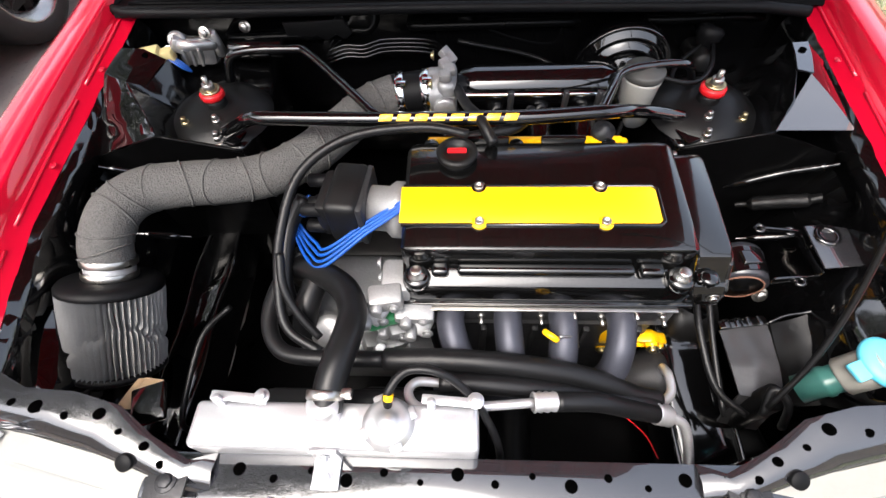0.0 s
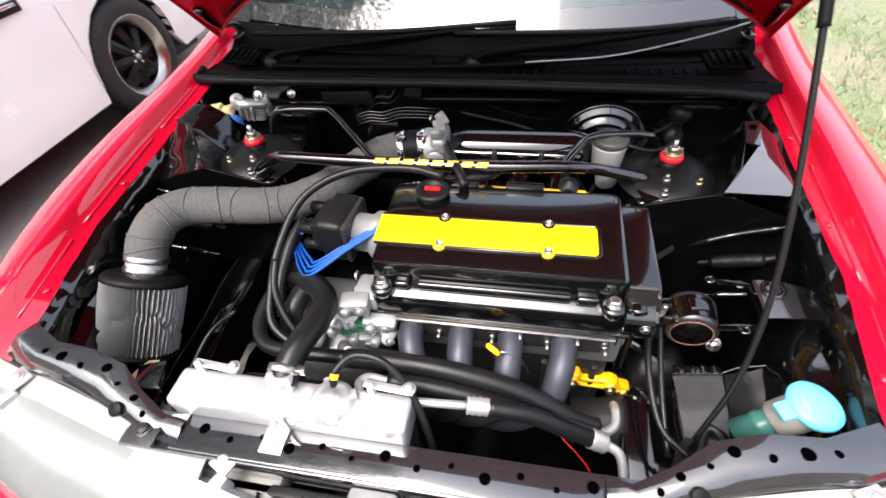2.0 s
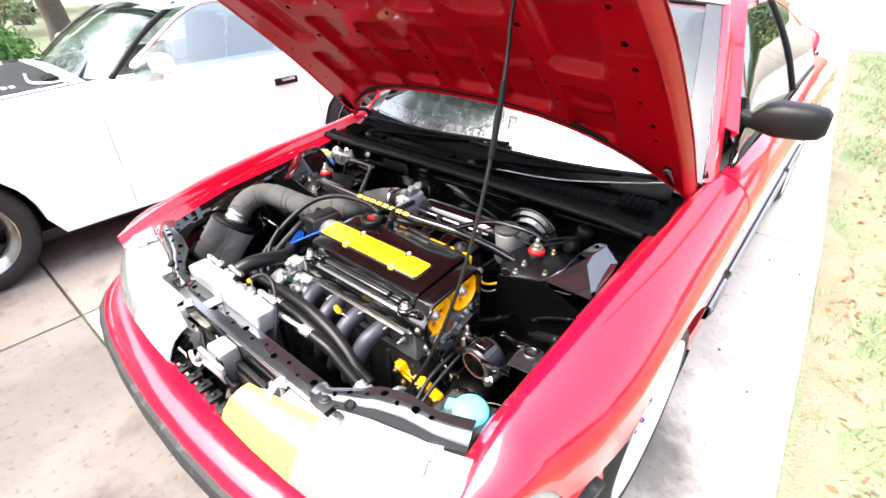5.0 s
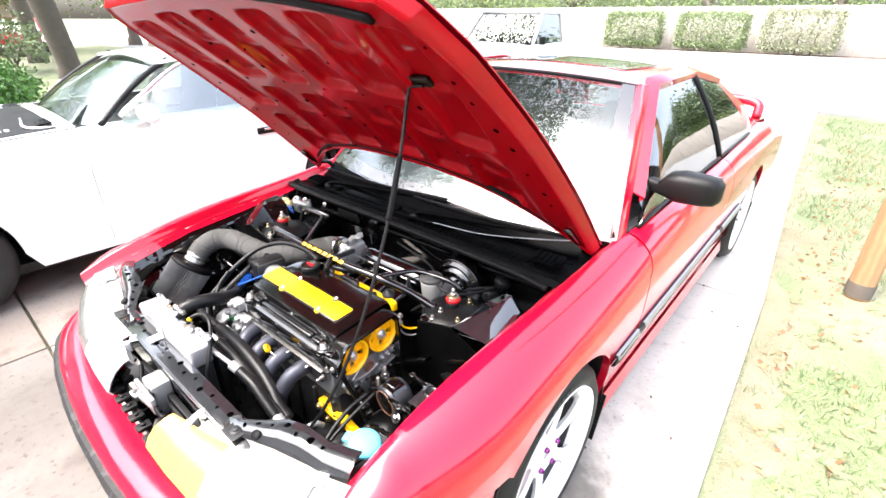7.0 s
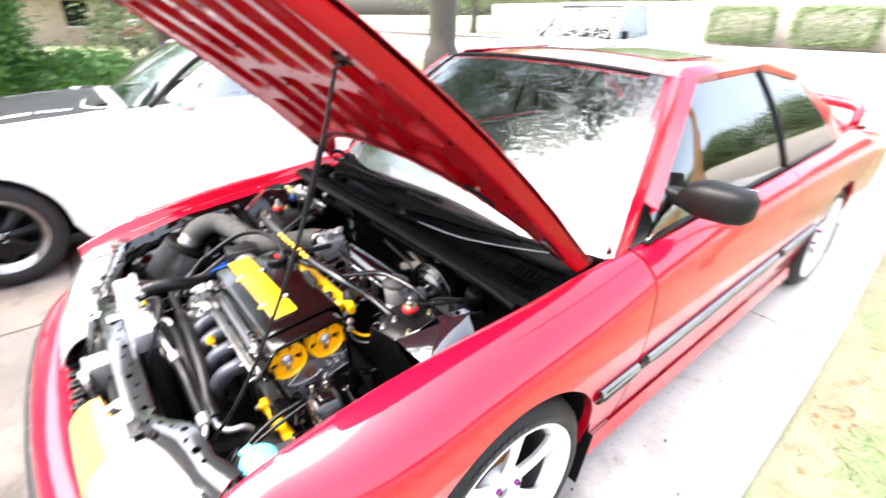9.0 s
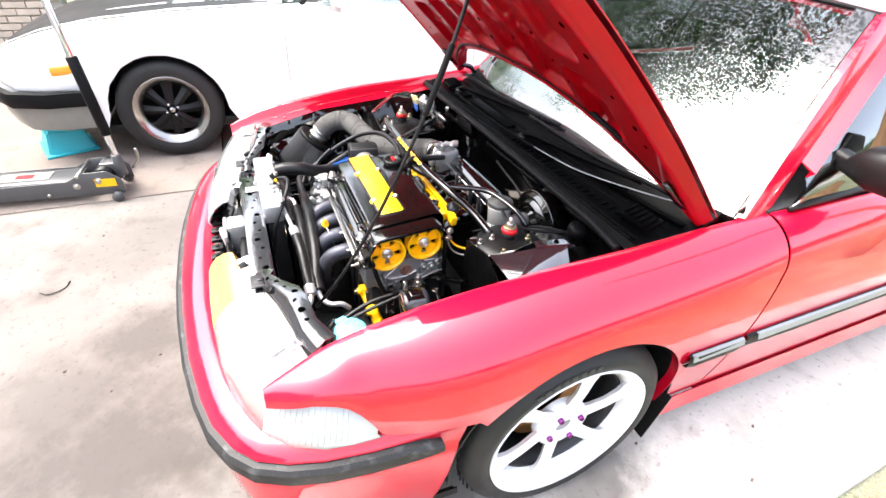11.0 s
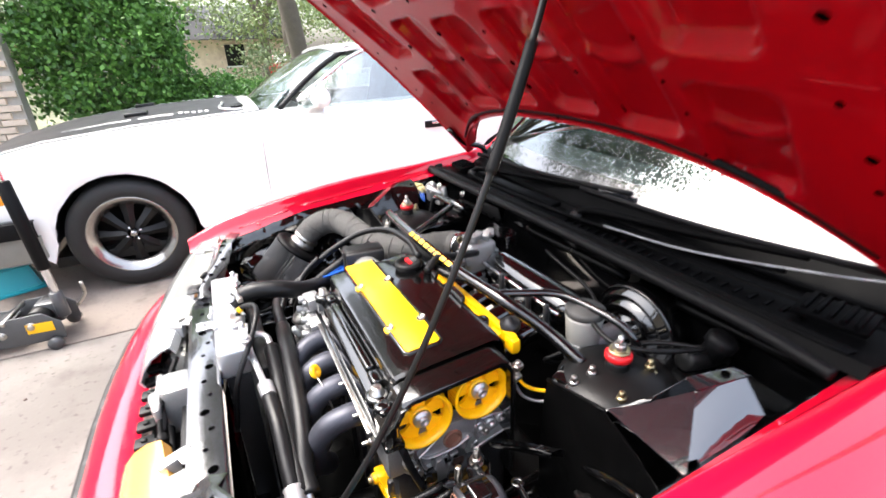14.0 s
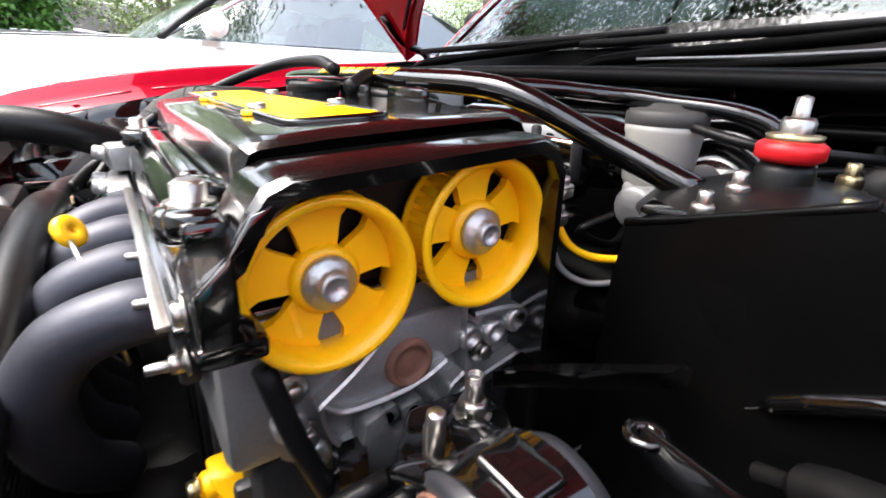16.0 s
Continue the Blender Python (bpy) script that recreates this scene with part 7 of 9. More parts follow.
    grid(bm, [[(0.34, y, z) for z in (0.59, 0.62, 0.65, zt)] for y, zt in ((0.53, 0.66), (0.56, 0.7), (0.62, 0.712), (0.7, 0.72), (0.745, 0.7))], 0.003)
    part("back_plate", bm, SATIN, t, "dark plate behind the cam gears")
    bm = B()
    box(bm, (0.026, 0.012, 0.2), (0.36, 0.757, 0.56), bevel=0.004)
    part("rear_shield", bm, SATIN, t)
    return v


valve_cover()


def cam_gear(y):
    """Toothed ring, web with five windows, hub and centre bolt; at rest."""
    c = Vector((0.343, y, 0.651 + 0.133 * (y - 0.59)))
    ax = c + Vector((1, 0, 0))
    R = 0.0505
    bm = B()
    lathe(bm, [(R - 0.009, 0.002), (R - 0.004, 0.0), (R, 0.001), (R, 0.004), (R - 0.003, 0.005), (R - 0.003, 0.025), (R, 0.026), (R, 0.0285), (R - 0.0025, 0.03), (R - 0.006, 0.0285), (R - 0.0085, 0.018)], c, ax, 56, close=True)
    g = part("cam_gear", bm, YELLOW, engine, "yellow cam gear with spoke windows")
    for k in range(5):
        a0 = 2 * math.pi * k / 5 + 0.4
        bm = B()
        rows = []
        for r, hw in ((0.014, 0.6), (0.022, 0.5), (0.03, 0.42), (0.036, 0.4), (R - 0.008, 0.46)):
            rows.append([(c.x + 0.012, c.y + r * math.cos(a0 + q * hw), c.z + r * math.sin(a0 + q * hw)) for q in (-1, -.5, 0, .5, 1)])
        grid(bm, rows, 0.007)
        part("spoke", bm, YELLOW, g)
    bm = B()
    lathe(bm, [(0.02, 0.006), (0.02, 0.016), (0.016, 0.018), (0, 0.018)], c, ax, 32)
    part("hub", bm, YELLOW, g)
    bm = B()
    lathe(bm, [(0, 0.016), (0.0155, 0.018), (0.0155, 0.022), (0.011, 0.023), (0.0095, 0.025), (0.0085, 0.026), (0.0085, 0.03), (0.006, 0.031), (0.005, 0.028), (0, 0.028)], c, ax, 24)
    part("centre_bolt", bm, BARECAST, g, "grey centre bolt with a flange washer")
    bm = B()
    for k in range(38):
        a = 2 * math.pi * k / 38
        box(bm, (0.018, 0.0045, 0.0035), (c.x + 0.015, c.y + (R - 0.0035) * math.cos(a), c.z + (R - 0.0035) * math.sin(a)), (math.degrees(a) - 90, 0, 0))
    tagged(part("teeth", bm, YELLOW, g), kind="stuff")


cam_gear(0.59), cam_gear(0.695)


def block():
    bm = B()
    box(bm, (0.43, 0.235, 0.1), (0.135, 0.648, 0.582), bevel=0.008)
    h = part("cylinder_head", bm, HEADCAST, engine, "rough cast aluminium cylinder head")
    for k in range(9):
        bm = B()
        x = -0.05 + 0.046 * k
        bolt(bm, (x, 0.522, 0.6 + 0.02 * (k % 2)), (0, -1, 0), r=0.006, h=0.01)
        cyl(bm, 0.0035, (x, 0.52, 0.6 + 0.02 * (k % 2)), (x, 0.5, 0.6 + 0.02 * (k % 2)), 8, 0.001)
        part("manifold_stud", bm, ZINC, h, "zinc stud and nut")
    bm = B()
    box(bm, (0.42, 0.22, 0.26), (0.135, 0.655, 0.4), bevel=0.015)
    blk = part("cylinder_block", bm, DARKCAST, engine, "dark cast engine block with ribs")
    for k in range(5):
        bm = B()
        box(bm, (0.012, 0.24, 0.2), (-0.04 + 0.09 * k, 0.655, 0.4), bevel=0.004)
        part("block_rib", bm, DARKCAST, blk)
    # belt-end casting seen under the gears
    side = lambda x: Matrix(((0, 0, 1, x), (1, 0, 0, 0), (0, 1, 0, 0), (0, 0, 0, 1)))
    bm = B()
    prism(bm, [(0.556, 0.6), (0.585, 0.618), (0.7, 0.622), (0.765, 0.605), (0.772, 0.55), (0.735, 0.528), (0.68, 0.512), (0.6, 0.5), (0.56, 0.53)], 0.018, side(0.331), 0.004)
    e = part("head_end", bm, HEADCAST, engine, "grey casting under the cam gears")
    # raised panel with sloping webs round a rusty plug
    bm = B()
    prism(bm, [(0.584, 0.569), (0.6, 0.559), (0.634, 0.558), (0.66, 0.562), (0.676, 0.571), (0.69, 0.574), (0.69, 0.612), (0.63, 0.612), (0.608, 0.59)], 0.008, side(0.349), 0.0028)
    part("cast_panel", bm, CAST, e, "bare grey cast panel")
    bm = B()
    lathe(bm, [(0.018, 0), (0.017, 0.004), (0.0135, 0.005), (0.013, 0.002), (0.009, 0.0015), (0.004, 0.003), (0, 0.003)], (0.357, 0.645, 0.579), (1, 0.645, 0.579), 28)
    part("core_plug", bm, RUST, e, "rusty round plug")
    webs = (((0.582, 0.572), (0.599, 0.5605), (0.633, 0.5595), (0.655, 0.5635), (0.674, 0.572)), ((0.581, 0.57), (0.606, 0.588), (0.63, 0.61)), ((0.689, 0.612), (0.69, 0.58), (0.691, 0.546)), ((0.672, 0.533), (0.698, 0.544), (0.728, 0.552), (0.757, 0.559)), ((0.675, 0.534), (0.679, 0.548), (0.69, 0.556)), ((0.697, 0.602), (0.73, 0.6), (0.757, 0.592)), ((0.583, 0.571), (0.588, 0.545), (0.6, 0.528)))
    for pts in webs:
        bm = B()
        P = spline([(0.354, y, z) for y, z in pts], 5)
        grid(bm, [[q + Vector((-0.008, 0, -0.0018)), q + Vector((0.007, 0, -0.0022)), q + Vector((0.0085, 0, 0)), q + Vector((0.007, 0, 0.0022)), q + Vector((-0.008, 0, 0.0018))] for q in P])
        part("web_rib", bm, BARECAST, e, "bright edge of a cast web")
    for y, z, r in ((0.626, 0.546, 0.0045), (0.646, 0.543, 0.0045)):
        bm = B()
        box(bm, (0.016, 0.017, 0.014), (0.356, y, z), (12, 0, 0), bevel=0.0025)
        b = part("casting_boss", bm, HEADCAST, e, "square cast boss with a hole")
        bm = B()
        cyl(bm, r, (0.362, y, z), (0.3652, y, z), 12, 0.0004)
        part("boss_hole_disc", bm, HOLE_SHADE, b)
    for y, z in ((0.697, 0.582), (0.72, 0.58), (0.742, 0.585), (0.565, 0.562), (0.578, 0.533), (0.604, 0.524)):
        bm = B()
        lathe(bm, [(0.0105, -0.006), (0.0105, 0.006), (0.008, 0.008), (0.0055, 0.008), (0.005, 0.003), (0, 0.003)], (0.353, y, z), (1, y, z), 18)
        part("bolt_boss", bm, BARECAST, e)
    bm = B()
    prism(bm, [(0.608, 0.552), (0.622, 0.556), (0.628, 0.535), (0.66, 0.53), (0.665, 0.512), (0.6, 0.505)], 0.02, side(0.349), 0.004)
    part("cast_ledge", bm, HEADCAST, e)
    for y, z in ((0.568, 0.584), (0.575, 0.548), (0.712, 0.565)):
        bm = B()
        bolt(bm, (0.352, y, z), (1, 0, 0), r=0.0065, h=0.009)
        part("end_bolt", bm, ZINC, e, "zinc bolt")
    # side mount: a dark round body under a saddle bracket with two studs
    bm = B()
    prism(bm, [(0.378, 0.632), (0.405, 0.608), (0.44, 0.603), (0.45, 0.635), (0.442, 0.672), (0.415, 0.686), (0.38, 0.684)], 0.014, Matrix.Translation((0, 0, 0.548)), 0.005, 3)
    m = part("mount_bracket", bm, BLACK, engine, "black saddle bracket over the engine mount")
    bm = B()
    lathe(bm, [(0.021, -0.006), (0.021, 0.004), (0.016, 0.008), (0, 0.008)], (0.404, 0.664, 0.554), (0.406, 0.664, 1), 24)
    part("stud_seat", bm, BLACK, m)
    for x, y, z, nut in ((0.404, 0.664, 0.56, True), (0.428, 0.618, 0.562, False)):
        bm = B()
        cyl(bm, 0.0055, (x, y, z - 0.004), (x + 0.001, y, z + (0.026 if nut else 0.038)), 14, 0.0015)
        for k in range(8):
            h = z + (0.014 if nut else 0.012) + 0.0022 * k
            lathe(bm, [(0.0052, h - 0.0008), (0.0062, h), (0.0052, h + 0.0008)], (x, y, 0), (x, y, 1), 14)
        st = part("mount_stud", bm, ZINC, m, "threaded zinc mount stud")
        if nut:
            bm = B()
            cyl(bm, 0.0125, (x, y, z), (x, y, z + 0.003), 20, 0.0006)
            lathe(bm, [(0, 0.003), (0.0102, 0.003), (0.0102, 0.011), (0.0085, 0.0125), (0, 0.0125)], (x, y, z), (x, y, 1), 6)
            part("stud_nut", bm, ZINC, st, "zinc nut on its washer")
    bm = B()
    A, Bq = Vector((0.479, 0.592, 0.557)), Vector((0.487, 0.665, 0.56))
    lathe(bm, [(0.031, 0.004), (0.034, 0.003), (0.039, 0.003), (0.0435, 0.006), (0.044, 0.058), (0.041, 0.066), (0.03, 0.072), (0, 0.074)], A, Bq, 40)
    mb = part("mount_body", bm, MOUNTGREY, m, "smooth dark grey rounded mount body")
    bm = B()
    lathe(bm, [(0.0335, 0.001), (0.035, 0.0), (0.0362, 0.001), (0.0345, 0.004)], A, Bq, 36)
    part("mount_ring", bm, RUST, mb, "brown rusted ring")
    bm = B()
    lathe(bm, [(0, -0.004), (0.012, -0.004), (0.014, 0.001), (0.0335, 0.002), (0.0335, 0.006)], A, Bq, 32)
    part("mount_face", bm, DULLBLACK, mb, "dull black rubber face of the mount")
    # saddle: arched strap over the body with a raised pad, arms to the studs
    bm = B()
    arc = [radians(q) for q in range(50, 171, 12)]
    grid(bm, [[(0.482 + 0.0465 * math.cos(q), y, 0.557 + (0.0465 + 0.002 * (y > 0.61)) * math.sin(q)) for q in arc] for y in (0.601, 0.604, 0.613, 0.628, 0.641, 0.645)], 0.003)
    box(bm, (0.032, 0.026, 0.006), (0.483, 0.623, 0.6055), (0, 4, 3), bevel=0.003, seg=3)
    box(bm, (0.055, 0.02, 0.01), (0.445, 0.606, 0.578), (0, -28, 6), bevel=0.004)
    box(bm, (0.06, 0.022, 0.01), (0.437, 0.648, 0.573), (0, -22, -10), bevel=0.004)
    part("saddle_strap", bm, BLACK, mb, "black strap arched over the mount")
    for pts in (((0.36, 0.6, 0.53), (0.4, 0.585, 0.52), (0.44, 0.57, 0.505)), ((0.38, 0.715, 0.555), (0.42, 0.74, 0.57), (0.47, 0.775, 0.585))):
        bm = B()
        grid(bm, [[q + Vector(o) for o in ((-0.004, -0.009, -0.008), (-0.004, -0.01, 0.006), (0, -0.008, 0.008), (0, 0.008, 0.008), (0.004, 0.01, 0.006), (0.004, 0.009, -0.008))] for q in spline(pts, 4)])
        part("mount_strap", bm, BLACK, m, "flat black mount strap")
    bm = B()
    bolt(bm, (0.522, 0.592, 0.535), (0, -0.8, 0.6), r=0.009, h=0.01)
    part("mount_bolt", bm, ZINC, m, "zinc bolt in front of the mount")
    # alternator low at the belt end
    bm = B()
    lathe(bm, [(0, 0), (0.03, 0), (0.056, 0.012), (0.062, 0.03), (0.062, 0.075), (0.052, 0.095), (0.02, 0.1), (0, 0.1)], (0.4, 0.62, 0.4), (0.52, 0.61, 0.4), 30)
    part("alternator", bm, SATIN, engine, "black alternator body")
    bm = B()
    tube(bm, [(0.362, 0.552, 0.61), (0.37, 0.565, 0.56), (0.378, 0.585, 0.5), (0.385, 0.6, 0.42)], 0.0065, 8, 4)
    part("drive_belt", bm, RUBBER, engine, "black drive belt")
    # yellow accessory bracket
    bm = B()
    pl = [(0.262, 0.478), (0.268, 0.5), (0.295, 0.502), (0.302, 0.478), (0.335, 0.474), (0.352, 0.48), (0.37, 0.466), (0.376, 0.448), (0.398, 0.432), (0.406, 0.414), (0.39, 0.398), (0.366, 0.404), (0.35, 0.42), (0.33, 0.428), (0.3, 0.425), (0.285, 0.4), (0.27, 0.4), (0.268, 0.43)]
    prism(bm, pl, 0.024, Matrix(((1, 0, 0, 0), (0, -0.35, -1, 0.722), (0, 1, 0, -0.012), (0, 0, 0, 1))), 0.005)
    web = [(0.28, 0.49), (0.3, 0.455), (0.34, 0.45), (0.385, 0.42)]
    tube(bm, [(x, 0.722 - 0.35 * z - 0.026, z - 0.012) for x, z in web], 0.005, 8, 4)
    bosses = ((0.282, 0.486), (0.389, 0.415), (0.355, 0.462), (0.278, 0.415))
    for x, z in bosses:
        cyl(bm, 0.0105, (x, 0.722 - 0.35 * z - 0.034, z - 0.012), (x, 0.722 - 0.35 * z, z - 0.012), 14, 0.003)
    y = part("accessory_bracket", bm, YELLOW, engine, "bright yellow cast accessory bracket")
    for x, z in bosses:
        bm = B()
        bolt(bm, (x, 0.722 - 0.35 * z - 0.034, z - 0.012), (0, -1, 0), r=0.0075, h=0.008)
        part("bracket_bolt", bm, BRASSY, y)
    bm = B()
    lathe(bm, [(0, 0), (0.05, 0), (0.055, 0.01), (0.055, 0.03), (0.045, 0.04), (0.045, 0.1), (0, 0.1)], (0.39, 0.5, 0.37), (0.2, 0.5, 0.37), 28)
    part("compressor", bm, DARKCAST, engine, "dark compressor body")
    # gearbox end
    bm = B()
    box(bm, (0.2, 0.2, 0.2), (-0.17, 0.58, 0.45), (10, 0, 0), bevel=0.04, seg=3)
    lathe(bm, [(0, 0), (0.075, 0), (0.08, 0.02), (0.07, 0.07), (0.04, 0.1), (0, 0.1)], (-0.2, 0.6, 0.43), (-0.4, 0.6, 0.43), 24)
    g = part("gearbox", bm, HEADCAST, engine, "grey cast gearbox housing")
    for k, (x, yy, z) in enumerate(((-0.1, 0.49, 0.55), (-0.08, 0.5, 0.585), (-0.13, 0.5, 0.53), (-0.06, 0.49, 0.535), (-0.2, 0.52, 0.56))):
        bm = B()
        box(bm, (0.05, 0.03, 0.022), (x, yy, z), (0, 12 * k, 20), bevel=0.006)
        bolt(bm, (x, yy - 0.016, z), (0, -1, 0), r=0.007)
        part("gearbox_boss", bm, HEADCAST, g)
    bm = B()
    lathe(bm, [(0.028, 0), (0.03, 0.01), (0.02, 0.014), (0, 0.014)], (-0.2, 0.5, 0.565), (-0.2, 0.46, 0.62), 20)
    part("sensor_plate", bm, CAST, g, "bright round cover on the gearbox")
    bm = B()
    cyl(bm, 0.008, (-0.115, 0.475, 0.565), (-0.112, 0.462, 0.59), 12)
    part("white_plug", bm, WHITE, g, "white connector plug")
    for k, (x, yy, z, w, h) in enumerate(((-0.1, 0.515, 0.655, 0.05, 0.03), (-0.06, 0.51, 0.622, 0.06, 0.022), (-0.1, 0.515, 0.575, 0.055, 0.035), (-0.14, 0.52, 0.585, 0.05, 0.045), (-0.055, 0.505, 0.59, 0.04, 0.018), (-0.12, 0.51, 0.62, 0.035, 0.03))):
        bm = B()
        box(bm, (w, 0.035, h), (x, yy, z), (6 * k, 5 * k, 8 - 7 * k), bevel=0.006)
        cyl(bm, 0.009, (x - 0.01, yy, z), (x - 0.012, yy - 0.03, z + 0.004), 12, 0.002)
        bolt(bm, (x + 0.014, yy - 0.018, z + 0.004), (0, -1, 0.2), r=0.006, h=0.006)
        part("cast_lug", bm, CAST, g, "bare cast lug with a bolt")
    bm = B()
    box(bm, (0.05, 0.06, 0.08), (-0.085, 0.55, 0.625), bevel=0.01)
    for k in range(4):
        bolt(bm, (-0.11, 0.53 + 0.013 * k, 0.6 + 0.022 * k), (-1, 0, 0), r=0.006)
    part("thermostat_housing", bm, CAST, engine, "bare cast thermostat housing")
    bm = B()
    box(bm, (0.05, 0.025, 0.02), (-0.11, 0.505, 0.605), (0, 0, 20), bevel=0.005)
    part("green_plug", bm, mat("green_plastic", (0.02, 0.16, 0.06), 0.4), engine, "small green connector")
    bm = B()
    lathe(bm, [(0.008, 0), (0.01, 0.004), (0.01, 0.024), (0.005, 0.028), (0, 0.028)], (-0.105, 0.52, 0.632), (-0.11, 0.512, 0.7), 18)
    part("coolant_sensor", bm, PLASTIC, engine)


block()


def manifold():
    root = part("exhaust_flange", box(B(), (0.38, 0.012, 0.05), (0.125, 0.522, 0.606), bevel=0.003), DARKCAST, engine, "steel manifold flange")
    for k, x in enumerate((-0.005, 0.082, 0.165, 0.252)):
        lean = (0.035, 0.01, -0.005, -0.02)[k]
        bm = B()
        tube(bm, [(x, 0.52, 0.606), (x, 0.495, 0.606), (x + lean * 0.3, 0.462, 0.592), (x + lean * 0.8, 0.44, 0.555), (x + lean * 1.4 - 0.014, 0.436, 0.5), (x + lean * 1.6 - 0.045, 0.445, 0.445), (x + lean * 1.8 - 0.08, 0.465, 0.4)], 0.0215, 20, 8)
        part("header_pipe", bm, HEADER, engine, "grey ceramic-coated header pipe")
    bm = B()
    lathe(bm, [(0.002, -0.0015), (0.0035, -0.0045), (0.011, -0.0045), (0.0135, -0.002), (0.0135, 0.002), (0.011, 0.0045), (0.0035, 0.0045), (0.002, 0.0015)], (0.139, 0.468, 0.634), (0.194, 0.538, 0.679), 24, close=True)
    d = part("dipstick", bm, YELLOW, engine, "yellow pull tab of the dipstick")
    bm = B()
    tube(bm, [(0.152, 0.468, 0.63), (0.178, 0.476, 0.61), (0.2, 0.49, 0.54)], 0.002, 8, 4)
    part("dipstick_wire", bm, ZINC, d)


manifold()


def intake_side():
    bm = B()
    cyl(bm, 0.011, (-0.05, 0.812, 0.67), (0.29, 0.817, 0.67), 14, 0.002)
    box(bm, (0.34, 0.016, 0.02), (0.12, 0.814, 0.678), bevel=0.004)
    box(bm, (0.03, 0.02, 0.03), (0.285, 0.812, 0.67), bevel=0.006)
    f = part("fuel_rail", bm, YELLOW, engine, "bright yellow fuel rail")
    for k in range(4):
        bm = B()
        x = -0.01 + 0.083 * k
        box(bm, (0.03, 0.022, 0.026), (x, 0.803, 0.662), (20, 0, 0), bevel=0.004)
        part("rail_boss", bm, YELLOW, f)
        bm = B()
        cyl(bm, 0.011, (x, 0.822, 0.655), (x, 0.79, 0.63), 14)
        part("injector", bm, PLASTIC, f)
        bm = B()
        tube(bm, [(x, 0.78, 0.6), (x, 0.83, 0.63), (x, 0.88, 0.65), (x + 0.005, 0.93, 0.66)], 0.023, 16, 6)
        part("intake_runner", bm, BLACK, engine, "gloss black intake runner")
    bm = B()
    lathe(bm, [(0, 0), (0.025, 0), (0.036, 0.012), (0.041, 0.04), (0.041, 0.27), (0.034, 0.3), (0.018, 0.31), (0, 0.31)], (-0.005, 0.955, 0.69), (0.3, 0.96, 0.69), 28)
    p = part("plenum", bm, BLACK, engine, "gloss black intake plenum")
    bm = B()
    tube(bm, [(-0.01, 0.918, 0.7), (0.1, 0.918, 0.7), (0.28, 0.922, 0.698)], 0.005, 8, 4)
    part("plenum_seam", bm, CHROME, p)
    for x in (0.1, 0.2, 0.26):
        bm = B()
        cyl(bm, 0.006, (x, 0.91, 0.66), (x, 0.907, 0.715), 12)
        part("vacuum_nipple", bm, DARKCAST, p)
    bm = B()
    box(bm, (0.036, 0.08, 0.082), (-0.018, 0.92, 0.71), bevel=0.014, seg=3)
    box(bm, (0.02, 0.096, 0.03), (-0.012, 0.92, 0.71), bevel=0.006)
    cyl(bm, 0.012, (-0.018, 0.9, 0.745), (-0.018, 0.9, 0.764), 14, 0.002)
    cyl(bm, 0.009, (-0.016, 0.935, 0.745), (-0.016, 0.935, 0.769), 14, 0.002)
    cyl(bm, 0.02, (-0.02, 0.872, 0.715), (-0.02, 0.858, 0.715), 18, 0.003)
    lathe(bm, [(0.036, 0), (0.04, 0.008), (0.04, 0.03), (0.036, 0.034)], (-0.055, 0.917, 0.712), (0, 0.917, 0.714), 28)
    t = part("throttle_body", bm, CAST, engine, "bare cast throttle body")
    for dy, dz in ((-0.042, 0.042), (0.042, 0.042), (-0.042, -0.042)):
        bm = B()
        bolt(bm, (-0.042, 0.92 + dy, 0.712 + dz), (-1, 0, 0), r=0.006)
        part("throttle_bolt", bm, BRASSY, t)
    for k in range(5):
        bm = B()
        box(bm, (0.02, 0.02, 0.014), (-0.02 + 0.008 * (k % 2), 0.885 + 0.016 * k, 0.766), (10 * k, 0, 15 * k), bevel=0.003)
        part("throttle_lug", bm, CAST, t)
    for pts, r in ((((0.02, 0.74, 0.765), (-0.05, 0.745, 0.775), (-0.16, 0.73, 0.77), (-0.235, 0.68, 0.745), (-0.262, 0.6, 0.7), (-0.265, 0.53, 0.65), (-0.25, 0.48, 0.62), (-0.2, 0.452, 0.6)), 0.0075),
                   (((0.06, 0.74, 0.745), (0.04, 0.78, 0.76), (0.02, 0.83, 0.745), (0.0, 0.9, 0.73)), 0.009),
                   (((0.02, 0.76, 0.74), (0.1, 0.79, 0.735), (0.13, 0.85, 0.72)), 0.009)):
        bm = B()
        tube(bm, pts, r, 10, 8)
        part("vacuum_hose", bm, HOSE, engine, "black rubber hose")
    bm = B()
    lathe(bm, [(0, 0), (0.016, 0), (0.02, 0.006), (0.02, 0.018), (0.01, 0.022), (0.006, 0.03), (0, 0.03)], (0.255, 0.828, 0.68), (0.258, 0.815, 0.74), 20)
    part("fuel_regulator", bm, DARKCAST, engine, "small round fuel regulator")
    bm = B()
    tube(bm, [(0.36, 0.772, 0.66), (0.364, 0.784, 0.642), (0.372, 0.8, 0.632), (0.382, 0.818, 0.629), (0.393, 0.832, 0.631)], 0.0032, 8, 6)
    part("yellow_cable", bm, YELLOW, engine, "thin yellow cable")
    bm = B()
    tube(bm, [(0.358, 0.768, 0.648), (0.364, 0.78, 0.622), (0.376, 0.8, 0.61), (0.392, 0.824, 0.612)], 0.0026, 8, 6)
    part("grey_cable", bm, CAST, engine)
    # firewall clutter above the plenum
    misc = thing("heater_valve", (-0.47, 1.04, 0.7), "cast heater valve with a yellowed plug and blue wires", "valve")
    bm = B()
